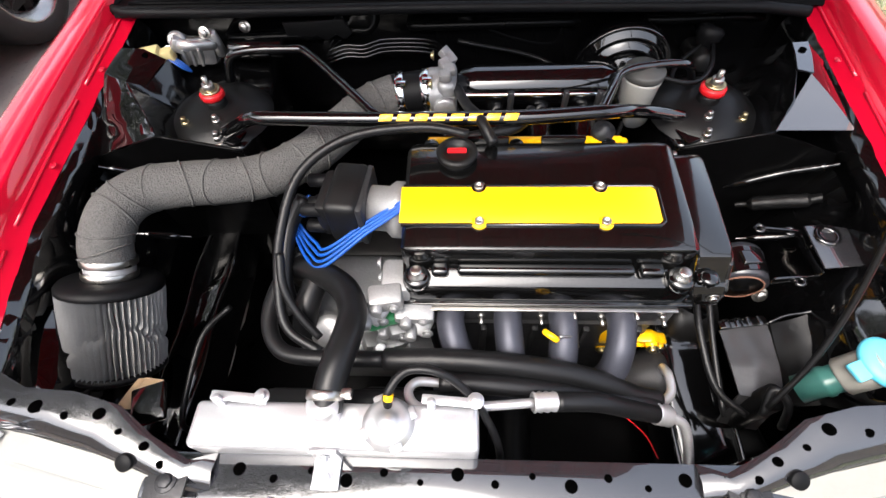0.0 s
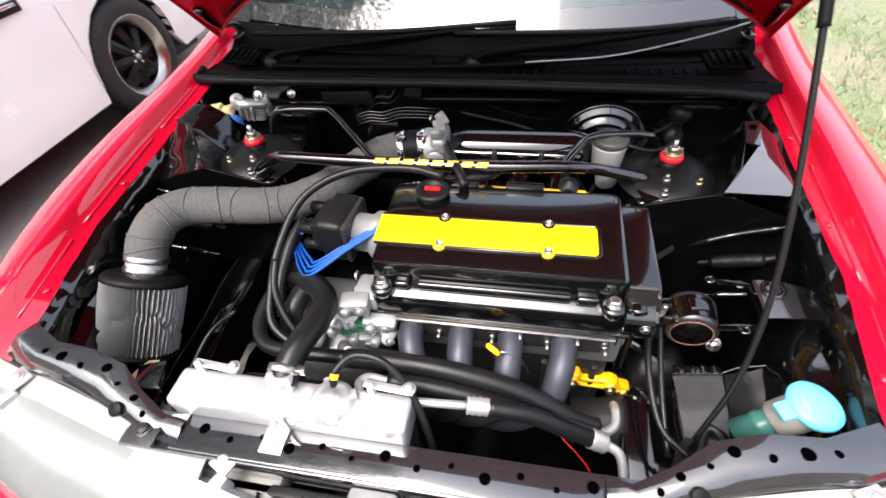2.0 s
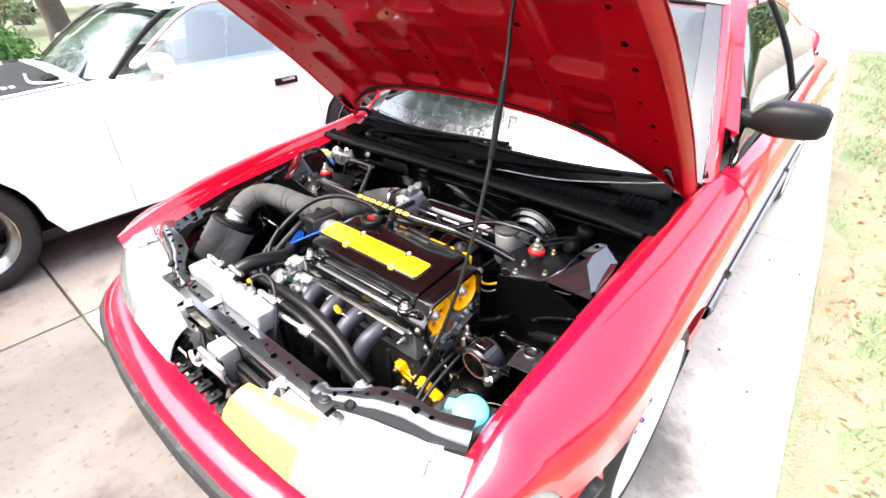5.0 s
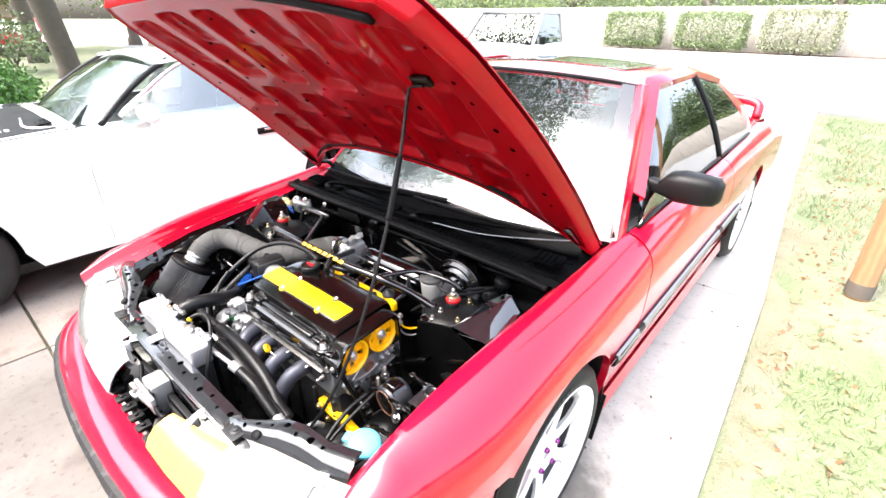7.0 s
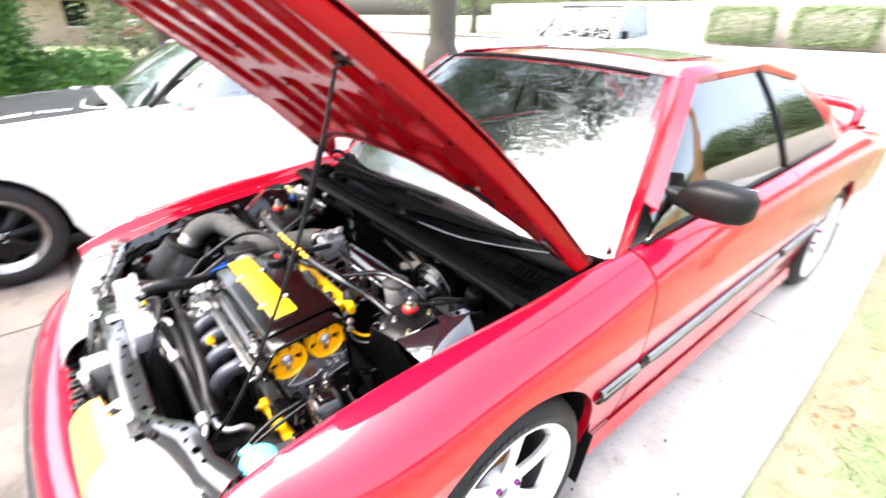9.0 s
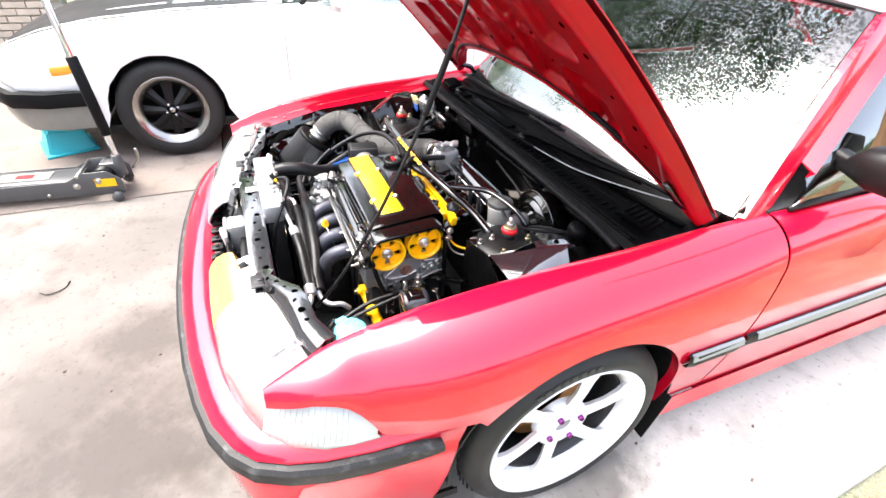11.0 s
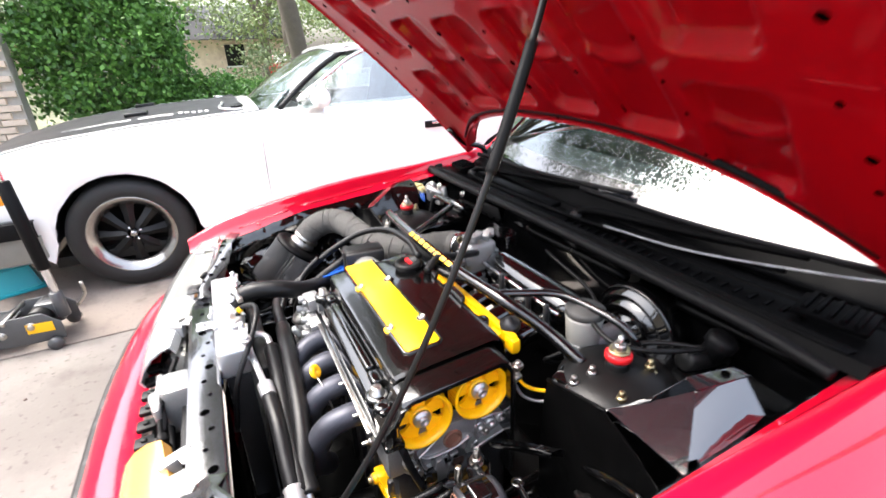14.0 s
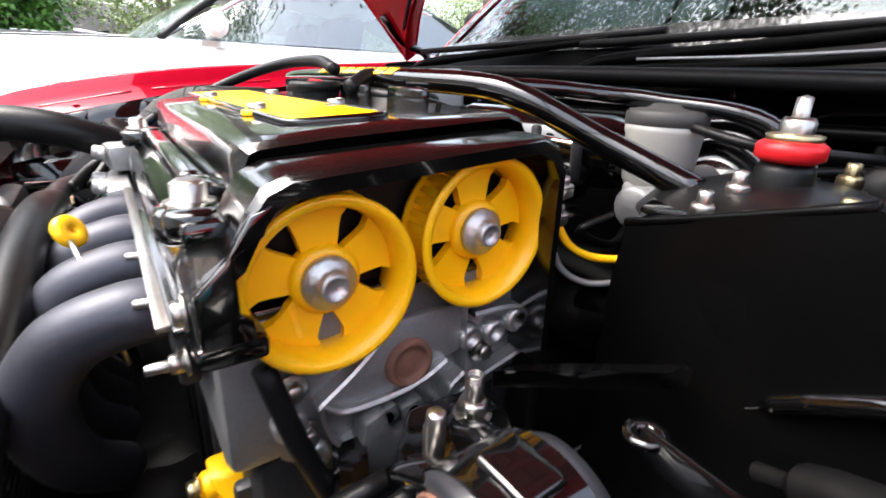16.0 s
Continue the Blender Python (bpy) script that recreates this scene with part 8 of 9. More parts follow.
    box(bm, (0.07, 0.04, 0.05), (-0.53, 1.05, 0.715), (0, 10, 15), bevel=0.012)
    tube(bm, [(-0.57, 1.05, 0.73), (-0.53, 1.02, 0.745), (-0.49, 1.05, 0.73)], 0.012, 10, 5)
    cyl(bm, 0.012, (-0.49, 1.06, 0.7), (-0.49, 1.05, 0.755), 14)
    box(bm, (0.05, 0.03, 0.03), (-0.545, 1.035, 0.735), (0, 35, 20), bevel=0.007)
    cyl(bm, 0.017, (-0.56, 1.06, 0.725), (-0.553, 1.03, 0.752), 16, 0.004)
    for q in range(3):
        box(bm, (0.006, 0.03, 0.04), (-0.515 - 0.016 * q, 1.028, 0.722), (10, 10, 15), bevel=0.002)
    part("valve_body", bm, BARECAST, misc)
    for x, y, z in ((-0.585, 1.05, 0.72), (-0.495, 1.05, 0.758), (-0.44, 1.11, 0.735)):
        bm = B()
        bolt(bm, (x, y - 0.01, z), (0, -0.9, 0.4), r=0.008, h=0.008)
        part("mount_bolt", bm, ZINC, misc)
    bm = B()
    cyl(bm, 0.02, (-0.47, 1.06, 0.71), (-0.36, 1.07, 0.705), 18, 0.004)
    part("motor", bm, BLACK, misc)
    bm = B()
    box(bm, (0.05, 0.032, 0.03), (-0.606, 1.003, 0.733), (0, -6, 12), bevel=0.007)
    box(bm, (0.026, 0.026, 0.024), (-0.572, 1.01, 0.731), (0, -6, 12), bevel=0.005)
    part("plug", bm, YELLOWED, misc, "yellowed plastic plug")
    for k in range(3):
        bm = B()
        tube(bm, [(-0.57, 1.0 + 0.006 * k, 0.73), (-0.545, 0.992 + 0.006 * k, 0.715), (-0.535, 1.0, 0.7)], 0.0022, 6, 5)
        part("wire", bm, BLUEWIRE, misc, "blue wire")
    bm = B()
    poly = [(-0.09, 0.02), (0.09, 0.025), (0.11, -0.005), (0.085, -0.02), (0.06, -0.008), (0.03, -0.022), (0.0, -0.008), (-0.03, -0.022), (-0.06, -0.008), (-0.085, -0.02)]
    prism(bm, [(x * 0.72, y) for x, y in poly], 0.006, pose(-0.3, 1.115, 0.716, 90, 0, 0), 0.002)
    part("heat_bracket", bm, SATIN, engine, "black scalloped bracket on the firewall")
    for k in range(4):
        bm = B()
        e = 0.009 * k
        tube(bm, [(-0.3, 1.13, 0.66 - e), (-0.285, 1.106, 0.672 - e), (-0.24, 1.1, 0.69 - e), (-0.2, 1.098, 0.69 - e), (-0.15, 1.09, 0.708 - e), (-0.06, 1.06, 0.724 - e), (-0.02, 1.0, 0.74 - e)], 0.0028, 8, 6)
        part("fuel_line", bm, BLACK, engine)


intake_side()


def distributor():
    root = part("distributor", lathe(B(), [(0.03, 0), (0.045, 0.004), (0.045, 0.02), (0.036, 0.03), (0.036, 0.06), (0, 0.06)], (-0.075, 0.655, 0.685), (-0.2, 0.665, 0.69), 28), CAST, engine, "grey cast distributor body")
    bm = B()
    box(bm, (0.055, 0.1, 0.09), (-0.165, 0.665, 0.692), (0, 0, -6), bevel=0.012, seg=3)
    box(bm, (0.03, 0.085, 0.07), (-0.195, 0.667, 0.69), (0, 0, -6), bevel=0.01)
    cap = part("distributor_cap", bm, PLASTIC, root, "black plastic distributor cap")
    bm = B()
    box(bm, (0.012, 0.096, 0.086), (-0.137, 0.662, 0.69), (0, 0, -6), bevel=0.005)
    part("cap_flange", bm, DARKCAST, root)
    for k, (dy, dz) in enumerate(((-0.03, -0.02), (0.025, -0.025), (0.03, 0.02), (-0.03, 0.02), (0, 0))):
        bm = B()
        cyl(bm, 0.011, (-0.2, 0.665 + dy, 0.69 + dz), (-0.235, 0.667 + dy, 0.69 + dz), 14, 0.003)
        part("terminal", bm, RUBBER, root)
    for k in range(4):
        o = 0.011 * k
        bm = B()
        tube(bm, [(-0.236, 0.64 + 0.014 * k, 0.69), (-0.27, 0.664 + 0.2 * o, 0.67), (-0.263 + 0.3 * o, 0.636 + 0.3 * o, 0.655), (-0.232 + 0.2 * o, 0.585 + o, 0.648), (-0.2, 0.566 + o, 0.66), (-0.13, 0.6 + 0.7 * o, 0.7), (-0.074, 0.622 + 0.5 * o, 0.73)], 0.0027, 10, 8)
        part("spark_lead", bm, BLUEWIRE, root, "bright blue spark plug lead")
    bm = B()
    tube(bm, [(-0.24, 0.67, 0.7), (-0.268, 0.63, 0.66), (-0.27, 0.56, 0.62), (-0.255, 0.52, 0.59)], 0.012, 10, 6)
    part("wire_loom", bm, HOSE, root, "black corrugated wire loom")


distributor()


def hoses():
    def hose(name, pts, r, m, label, cat):
        root = thing(name, pts[len(pts) // 2], label, cat)
        bm = B()
        tube(bm, pts, r, 16, 8)
        part("tube", bm, m, root)
        return root
    h = hose("radiator_hose", [(-0.157, 0.349, 0.67), (-0.152, 0.38, 0.685), (-0.146, 0.408, 0.69), (-0.139, 0.45, 0.685), (-0.142, 0.487, 0.672), (-0.164, 0.53, 0.655), (-0.211, 0.569, 0.635), (-0.252, 0.59, 0.615), (-0.262, 0.6, 0.57)], 0.0205, HOSE, "thick black upper radiator hose with steel clamps", "hose")
    bm = B()
    lathe(bm, [(0.0215, 0), (0.0228, 0.001), (0.0228, 0.011), (0.0215, 0.012)], (-0.158, 0.358, 0.68), (-0.157, 0.395, 0.692), 20)
    box(bm, (0.014, 0.012, 0.012), (-0.13, 0.365, 0.685), bevel=0.002)
    part("clamp", bm, ZINC, h, "steel worm clamp")
    hose("heater_hose", [(-0.255, 0.62, 0.62), (-0.285, 0.56, 0.61), (-0.29, 0.5, 0.6), (-0.262, 0.455, 0.595), (-0.2, 0.442, 0.6), (-0.1, 0.44, 0.605)], 0.0125, HOSE, "black heater hose looping past the gearbox", "hose")
    hose("vent_hose", [(-0.2, 0.54, 0.5), (-0.24, 0.5, 0.54), (-0.235, 0.52, 0.6), (-0.22, 0.57, 0.62)], 0.02, HOSE, "black rubber hose beside the gearbox", "hose")
    hose("coolant_pipe", [(-0.1, 0.44, 0.605), (-0.03, 0.437, 0.615), (0.06, 0.433, 0.615), (0.15, 0.428, 0.6), (0.22, 0.42, 0.575), (0.275, 0.41, 0.545), (0.31, 0.41, 0.53)], 0.0165, HOSE, "thick black hose across the exhaust headers", "hose")
    hose("suction_hose", [(-0.02, 0.405, 0.61), (0.06, 0.405, 0.605), (0.14, 0.402, 0.59), (0.22, 0.4, 0.565), (0.27, 0.398, 0.55), (0.305, 0.397, 0.535)], 0.015, HOSE, "black rubber air-conditioning hose over the headers", "hose")
    ac = thing("ac_line", (0.1, 0.38, 0.6), "bent silver air-conditioning pipe crimped to a black hose", "pipe")
    bm = B()
    tube(bm, [(-0.02, 0.405, 0.61), (-0.05, 0.402, 0.62), (-0.06, 0.385, 0.628), (-0.045, 0.365, 0.632), (0.0, 0.364, 0.632), (0.05, 0.37, 0.625), (0.11, 0.378, 0.616)], 0.0065, 12, 8)
    part("pipe", bm, POLISH, ac, "bright silver pipe")
    bm = B()
    lathe(bm, [(0.0125, 0), (0.0145, 0.002), (0.0125, 0.006), (0.0145, 0.01), (0.0125, 0.015), (0.0145, 0.02), (0.0125, 0.025), (0.014, 0.03), (0.0125, 0.036)], (0.108, 0.378, 0.617), (0.146, 0.382, 0.611), 18)
    part("crimp", bm, POLISH, ac)
    bm = B()
    tube(bm, [(0.14, 0.381, 0.612), (0.2, 0.385, 0.598), (0.26, 0.385, 0.565), (0.3, 0.386, 0.542)], 0.0135, 14, 8)
    part("rubber_hose", bm, HOSE, ac)
    bm = B()
    lathe(bm, [(0.015, 0), (0.0165, 0.003), (0.015, 0.008), (0.0165, 0.014), (0.015, 0.02), (0.0165, 0.026), (0.012, 0.03)], (0.296, 0.386, 0.545), (0.325, 0.386, 0.53), 18)
    part("end_crimp", bm, POLISH, ac)
    bm = B()
    tube(bm, [(0.32, 0.386, 0.533), (0.345, 0.375, 0.522), (0.352, 0.345, 0.5), (0.35, 0.318, 0.48), (0.35, 0.31, 0.42)], 0.0075, 12, 8)
    part("down_pipe", bm, POLISH, ac, "bright silver down pipe")
    bm = B()
    tube(bm, [(0.3, 0.405, 0.535), (0.322, 0.41, 0.515), (0.345, 0.43, 0.505), (0.35, 0.46, 0.5), (0.352, 0.48, 0.48)], 0.0075, 12, 6)
    part("return_pipe", bm, POLISH, ac)
    o = hose("overflow_hose", [(-0.078, 0.35, 0.665), (-0.078, 0.365, 0.69), (-0.055, 0.39, 0.7), (-0.01, 0.388, 0.695), (0.03, 0.365, 0.66), (0.06, 0.33, 0.6), (0.07, 0.31, 0.5)], 0.0055, HOSE, "thin black overflow hose from the filler neck", "hose")
    bm = B()
    cyl(bm, 0.0065, (-0.078, 0.358, 0.684), (-0.077, 0.364, 0.69), 12, 0.001)
    part("band", bm, YELLOW, o, "yellow tape band")
    hose("gear_cable", [(-0.26, 0.57, 0.69), (-0.255, 0.53, 0.66), (-0.235, 0.5, 0.63), (-0.205, 0.475, 0.6)], 0.0065, HOSE, "black throttle and gear cable", "cable")
    hose("ground_wire", [(0.26, 0.4, 0.5), (0.3, 0.37, 0.48), (0.32, 0.34, 0.46)], 0.0009, REDANOD, "thin red wire beside the radiator", "wire")
    leaf = thing("dry_leaf", (-0.5, 0.415, 0.52), "curled dry brown leaf under the air filter", "leaf")
    bm = B()
    grid(bm, [[(-0.522 + 0.014 * i - 0.006 * j + 0.004 * math.sin(2 * i + j), 0.432 - 0.016 * j, 0.52 + 0.006 * math.sin(i * 1.3 + j)) for i in range(4)] for j in range(4)], 0.0008)
    part("blade", bm, DRYLEAF, leaf)


DRYLEAF = mat("dry_brown_leaf", (0.4, 0.27, 0.16), 0.7, var=0.3, scale=60, bump=0.3)
hoses()


# ---- white sports car beside the coupe ----
zcar = thing("white_sports_car", (-2.79, 1.0, 0), "white vintage sports car with a faded black hood and black wheels", "car")
ZC = -2.79
Z_HW = [(-1.0, 0.56), (-0.9, 0.67), (-0.75, 0.75), (-0.4, 0.805), (0.0, 0.82), (1.2, 0.815), (2.4, 0.81), (3.0, 0.76), (3.25, 0.66)]
Z_TOP = [(-1.0, 0.6), (-0.9, 0.655), (-0.7, 0.73), (-0.42, 0.79), (0.0, 0.838), (0.5, 0.866), (0.8, 0.88), (2.0, 0.9), (2.8, 0.88), (3.25, 0.78)]


def z_arch(y, low):
    for wy in (-0.115, 2.33):
        d = abs(y - wy)
        if d < 0.335:
            return max(low, 0.31 + math.sqrt(0.335 ** 2 - d * d))
    return low


def white_car():
    extra = [w + 0.335 * math.sin(a) for w in (-0.115, 2.33) for a in (-1.57, -1.5, -1.3, -1.0, -.6, -.2, .2, .6, 1.0, 1.3, 1.5, 1.57)]
    ys = sorted(set([-1.0 + 0.085 * i for i in range(51)] + [e for e in extra]))
    for s in (1, -1):
        rows = []
        for y in ys:
            hw, zt = along(Z_HW, y), along(Z_TOP, y)
            zb = z_arch(y, 0.3 if y < -0.5 else 0.21)
            pts = [(hw - 0.2, zt + 0.012), (hw - 0.13, zt + 0.008), (hw - 0.06, zt - 0.012), (hw - 0.025, zt - 0.05)]
            pts += [(hw - 0.012 + 0.014 * math.sin(2.6 * k / 7), lerp(zt - 0.09, zb, k / 7)) for k in range(8)]
            pts += [(hw - 0.04, zb + 0.004)]
            rows.append([(ZC + s * x, y, z) for x, z in pts])
        bm = B()
        grid(bm, rows, 0.003)
        part("body_side", bm, WHITE, zcar, "white painted body side", 35)
        for wy in (-0.115, 2.33):
            z_wheel((ZC + s * 0.795, wy, 0.305), s)
            bm = B()
            grid(bm, [[(ZC + s * x, wy + 0.34 * math.cos(a), 0.31 + 0.34 * math.sin(a)) for x in (0.5, 0.65, 0.79)] for a in [math.pi * i / 14 for i in range(15)]], 0.004)
            part("wheel_liner", bm, SATIN, zcar)
        # door seams as thin dark gaps, handle, mirror, lamps
        for y in (0.63, 1.98):
            bm = B()
            tube(bm, [(ZC + s * (along(Z_HW, y) + 0.0005), y, z) for z in (0.26, 0.4, 0.6)] + [(ZC + s * (along(Z_HW, y) - 0.018), y + 0.01, 0.83)], 0.0012, 6, 4)
            part("door_seam", bm, SATIN, zcar)
        bm = B()
        box(bm, (0.02, 0.17, 0.045), (ZC + s * 0.812, 1.74, 0.735), bevel=0.006)
        h = part("door_handle", bm, SATIN, zcar, "black recessed door handle")
        bm = B()
        box(bm, (0.012, 0.1, 0.014), (ZC + s * 0.824, 1.75, 0.745), bevel=0.004)
        part("lever", bm, CHROME, h)
        bm = B()
        rows = [[(ZC + s * (0.74 + dx), 0.98 + w * 0.5 * math.cos(a), 0.955 + dz + hh * 0.5 * math.sin(a)) for a in [2 * math.pi * i / 16 for i in range(17)]] for dx, w, hh, dz in ((0.0, 0.04, 0.03, -0.04), (0.04, 0.05, 0.05, -0.02), (0.07, 0.1, 0.1, 0), (0.13, 0.11, 0.115, 0), (0.17, 0.1, 0.11, 0), (0.19, 0.05, 0.06, 0))]
        grid(bm, rows)
        bmesh.ops.remove_doubles(bm, verts=bm.verts, dist=1e-5)
        bmesh.ops.holes_fill(bm, edges=[e for e in bm.edges if e.is_boundary])
        part("side_mirror", bm, WHITE, zcar, "white bullet side mirror")
        bm = B()
        box(bm, (0.03, 0.13, 0.055), (ZC + s * (along(Z_HW, -0.58) + 0.0), -0.6, 0.575), (0, 0, s * 10), bevel=0.012)
        part("marker_lamp", bm, AMBER, zcar, "amber side marker lamp")

    def zw(u, v):
        hw = lerp(0.66, 0.52, v)
        return (ZC + u * hw, lerp(0.62 + 0.14 * u * u, 1.2 + 0.06 * u * u, v), lerp(0.885, 1.235 - 0.02 * u * u, v) + 0.03 * math.sin(math.pi * v))
    bm = B()
    grid(bm, [[zw(-1 + i / 6, v / 8) for i in range(13)] for v in range(9)], 0.005)
    w = part("windshield", bm, GLASS, zcar, "raked windshield reflecting the trees")
    w.visible_shadow = False
    for s in (1, -1):
        bm = B()
        tube(bm, [Vector(zw(s, v / 6)) + Vector((s * 0.012, 0.01, 0.004)) for v in range(7)], 0.016, 8, 3)
        part("pillar", bm, SATIN, zcar, "slim dark-trimmed windshield pillar")

        def sg(y, k):
            b = Vector((0.775, y, along([(0.8, 0.89), (2.0, 0.91), (2.7, 0.92)], y)))
            t = Vector((along([(0.8, 0.67), (1.3, 0.555), (2.2, 0.55), (2.7, 0.6)], y), along([(0.8, 0.84), (1.3, 1.34), (2.2, 2.0), (2.7, 2.35)], y), along([(0.8, 0.91), (1.3, 1.21), (2.2, 1.23), (2.7, 1.15)], y)))
            q = b.lerp(t, k)
            return (ZC + s * q.x, q.y, q.z)
        bm = B()
        grid(bm, [[sg(lerp(0.86, 2.65, i / 10), k / 5) for k in range(6)] for i in range(11)], 0.004)
        part("side_glass", bm, PALEGLASS, zcar, "side window").visible_shadow = False
        bm = B()
        tube(bm, [sg(lerp(0.84, 2.68, i / 10), 1.0) for i in range(11)], 0.014, 8, 3)
        part("drip_rail", bm, CHROME, zcar)
        bm = B()
        grid(bm, [[sg(y, -0.02), (ZC + s * 0.79, y, along(Z_TOP, y) - 0.02)] for y in (0.8, 1.2, 2.0, 2.7)], 0.004)
        part("belt_strip", bm, CHROME, zcar)
    bm = B()
    grid(bm, [[(ZC + u * 0.565, y, z - 0.03 * u * u) for u in (-1, -.6, -.2, .2, .6, 1)] for y, z in ((1.18, 1.238), (1.3, 1.255), (1.7, 1.27), (2.1, 1.25), (2.3, 1.2))], 0.02)
    part("roof", bm, WHITE, zcar, "white roof")
    bm = B()
    grid(bm, [[(ZC + u * lerp(0.56, 0.64, v), lerp(2.3, 3.1, v), lerp(1.2, 0.9, v)) for u in (-1, -.4, .4, 1)] for v in (0, .3, .6, 1)], 0.005)
    part("rear_glass", bm, DARKGLASS, zcar)
    bm = B()
    grid(bm, [[(ZC + u * along(Z_HW, y) * 0.8, y, z) for u in (-1, -.4, .4, 1)] for y, z in ((3.1, 0.9), (3.25, 0.8), (3.3, 0.5), (3.25, 0.25))], 0.005)
    part("tail", bm, WHITE, zcar)
    # hood: white panel, faded black field, outlined louvre panel, scoop
    bm = B()
    ysd = [-1.0, -0.9, -0.7, -0.42, -0.2, 0.0, 0.25, 0.5, 0.66]
    hood_z = lambda y, u: along(Z_TOP, y) + 0.02 + 0.028 * (1 - u * u) * min(1, max(0, (y + 1.0) / 0.4))
    grid(bm, [[(ZC + u * (along(Z_HW, y) - 0.185), y, hood_z(y, u)) for u in (-1, -.75, -.5, -.25, 0, .25, .5, .75, 1)] for y in ysd], 0.003)
    hd = part("hood", bm, WHITE, zcar, "white hood with a faded black field")
    bm = B()
    grid(bm, [[(ZC + u * (along(Z_HW, y) - 0.22), y, hood_z(y, u) + 0.005) for u in (-1, -.75, -.5, -.25, 0, .25, .5, .75, 1)] for y in ysd[1:-1] + [0.58]], 0.002)
    part("black_field", bm, DARKHOOD, hd, "faded matt black hood paint")
    for s in (1, -1):
        bm = B()
        grid(bm, [[(ZC + s * x0, y, hood_z(y, x0 / 0.6) + 0.0075), (ZC + s * x1, y, hood_z(y, x1 / 0.6) + 0.0075)] for y, x0, x1 in ((-0.35, 0.45, 0.46), (-0.1, 0.44, 0.475), (0.12, 0.43, 0.49), (0.2, 0.43, 0.49))], 0.001)
        part("white_flash", bm, WHITE, hd, "plain white flash on the hood")
        for k in range(5):
            bm = B()
            box(bm, (0.05, 0.022, 0.004), (ZC + s * 0.47, 0.24 + 0.035 * k, hood_z(0.3, 0.75) + 0.006), (3, s * 5, 0), bevel=0.001)
            part("white_mark", bm, WHITE, hd, "plain white mark")
        bm = B()
        box(bm, (0.1, 0.12, 0.03), (ZC + s * 0.3, 0.0, hood_z(0.0, 0.5) + 0.008), (3, s * 3, 0), bevel=0.008)
        part("scoop", bm, SATIN, hd, "dark hood vent")
        bm = B()
        tube(bm, [(ZC + s * 0.28, 0.48, hood_z(0.5, 0.4) + 0.008), (ZC + s * 0.52, 0.46, hood_z(0.5, 0.8) + 0.008), (ZC + s * 0.55, 0.6, 0.89)], 0.008, 8, 4)
        part("outline", bm, WHITE, hd)
        for k in range(6):
            bm = B()
            box(bm, (0.018, 0.07, 0.008), (ZC + s * (0.33 + 0.032 * k), 0.55, hood_z(0.55, 0.7) + 0.006), (6, 0, 0), bevel=0.002)
            part("cowl_louvre", bm, SATIN, hd)
    bm = B()
    bl = [(ZC - 0.83, -0.5), (ZC - 0.84, -0.72), (ZC - 0.78, -0.9), (ZC - 0.6, -1.02), (ZC - 0.2, -1.08), (ZC + 0.2, -1.08), (ZC + 0.6, -1.02), (ZC + 0.78, -0.9), (ZC + 0.84, -0.72), (ZC + 0.83, -0.5)]
    grid(bm, [[(x, y, z) for x, y in inward(bl, d)] for d, z in ((0.02, 0.47), (-0.01, 0.465), (-0.018, 0.43), (-0.01, 0.385), (0.02, 0.38))], 0.004)
    b = part("bumper", bm, RUBBER, zcar, "black rubber front bumper")
    bm = B()
    grid(bm, [[(x, y, z) for x, y in inward(bl, d)] for d, z in ((0.03, 0.382), (0.02, 0.33), (0.05, 0.24), (0.09, 0.22))], 0.004)
    part("valance", bm, MILKY, zcar, "dirty white front valance")
    bm = B()
    grid(bm, [[(x, y, z) for x, y in inward(bl, d)] for d, z in ((0.05, 0.47), (0.04, 0.53), (0.06, 0.6), (0.12, 0.64))], 0.004)
    part("nose", bm, WHITE, zcar)
    bm = B()
    grid(bm, [[(ZC + u * 0.68, y, z) for u in (-1, 0, 1)] for y, z in ((0.7, 0.86), (0.95, 0.88), (1.02, 0.78), (1.05, 0.35), (2.6, 0.33))], 0.01)
    part("dashboard", bm, SEATCLOTH, zcar)
    for x in (-0.34, 0.34):
        bm = B()
        box(bm, (0.46, 0.46, 0.16), (ZC + x, 1.45, 0.42), bevel=0.05)
        box(bm, (0.46, 0.14, 0.7), (ZC + x, 1.75, 0.76), (-14, 0, 0), bevel=0.05)
        part("seat", bm, SEATCLOTH, zcar)
    bm = B()
    box(bm, (1.5, 3.4, 0.06), (ZC, 1.2, 0.2), bevel=0.01)
    part("floor_pan", bm, SATIN, zcar)
    bm = B()
    box(bm, (1.0, 0.8, 0.3), (ZC, -0.2, 0.45), bevel=0.05)
    part("engine_mass", bm, SATIN, zcar)


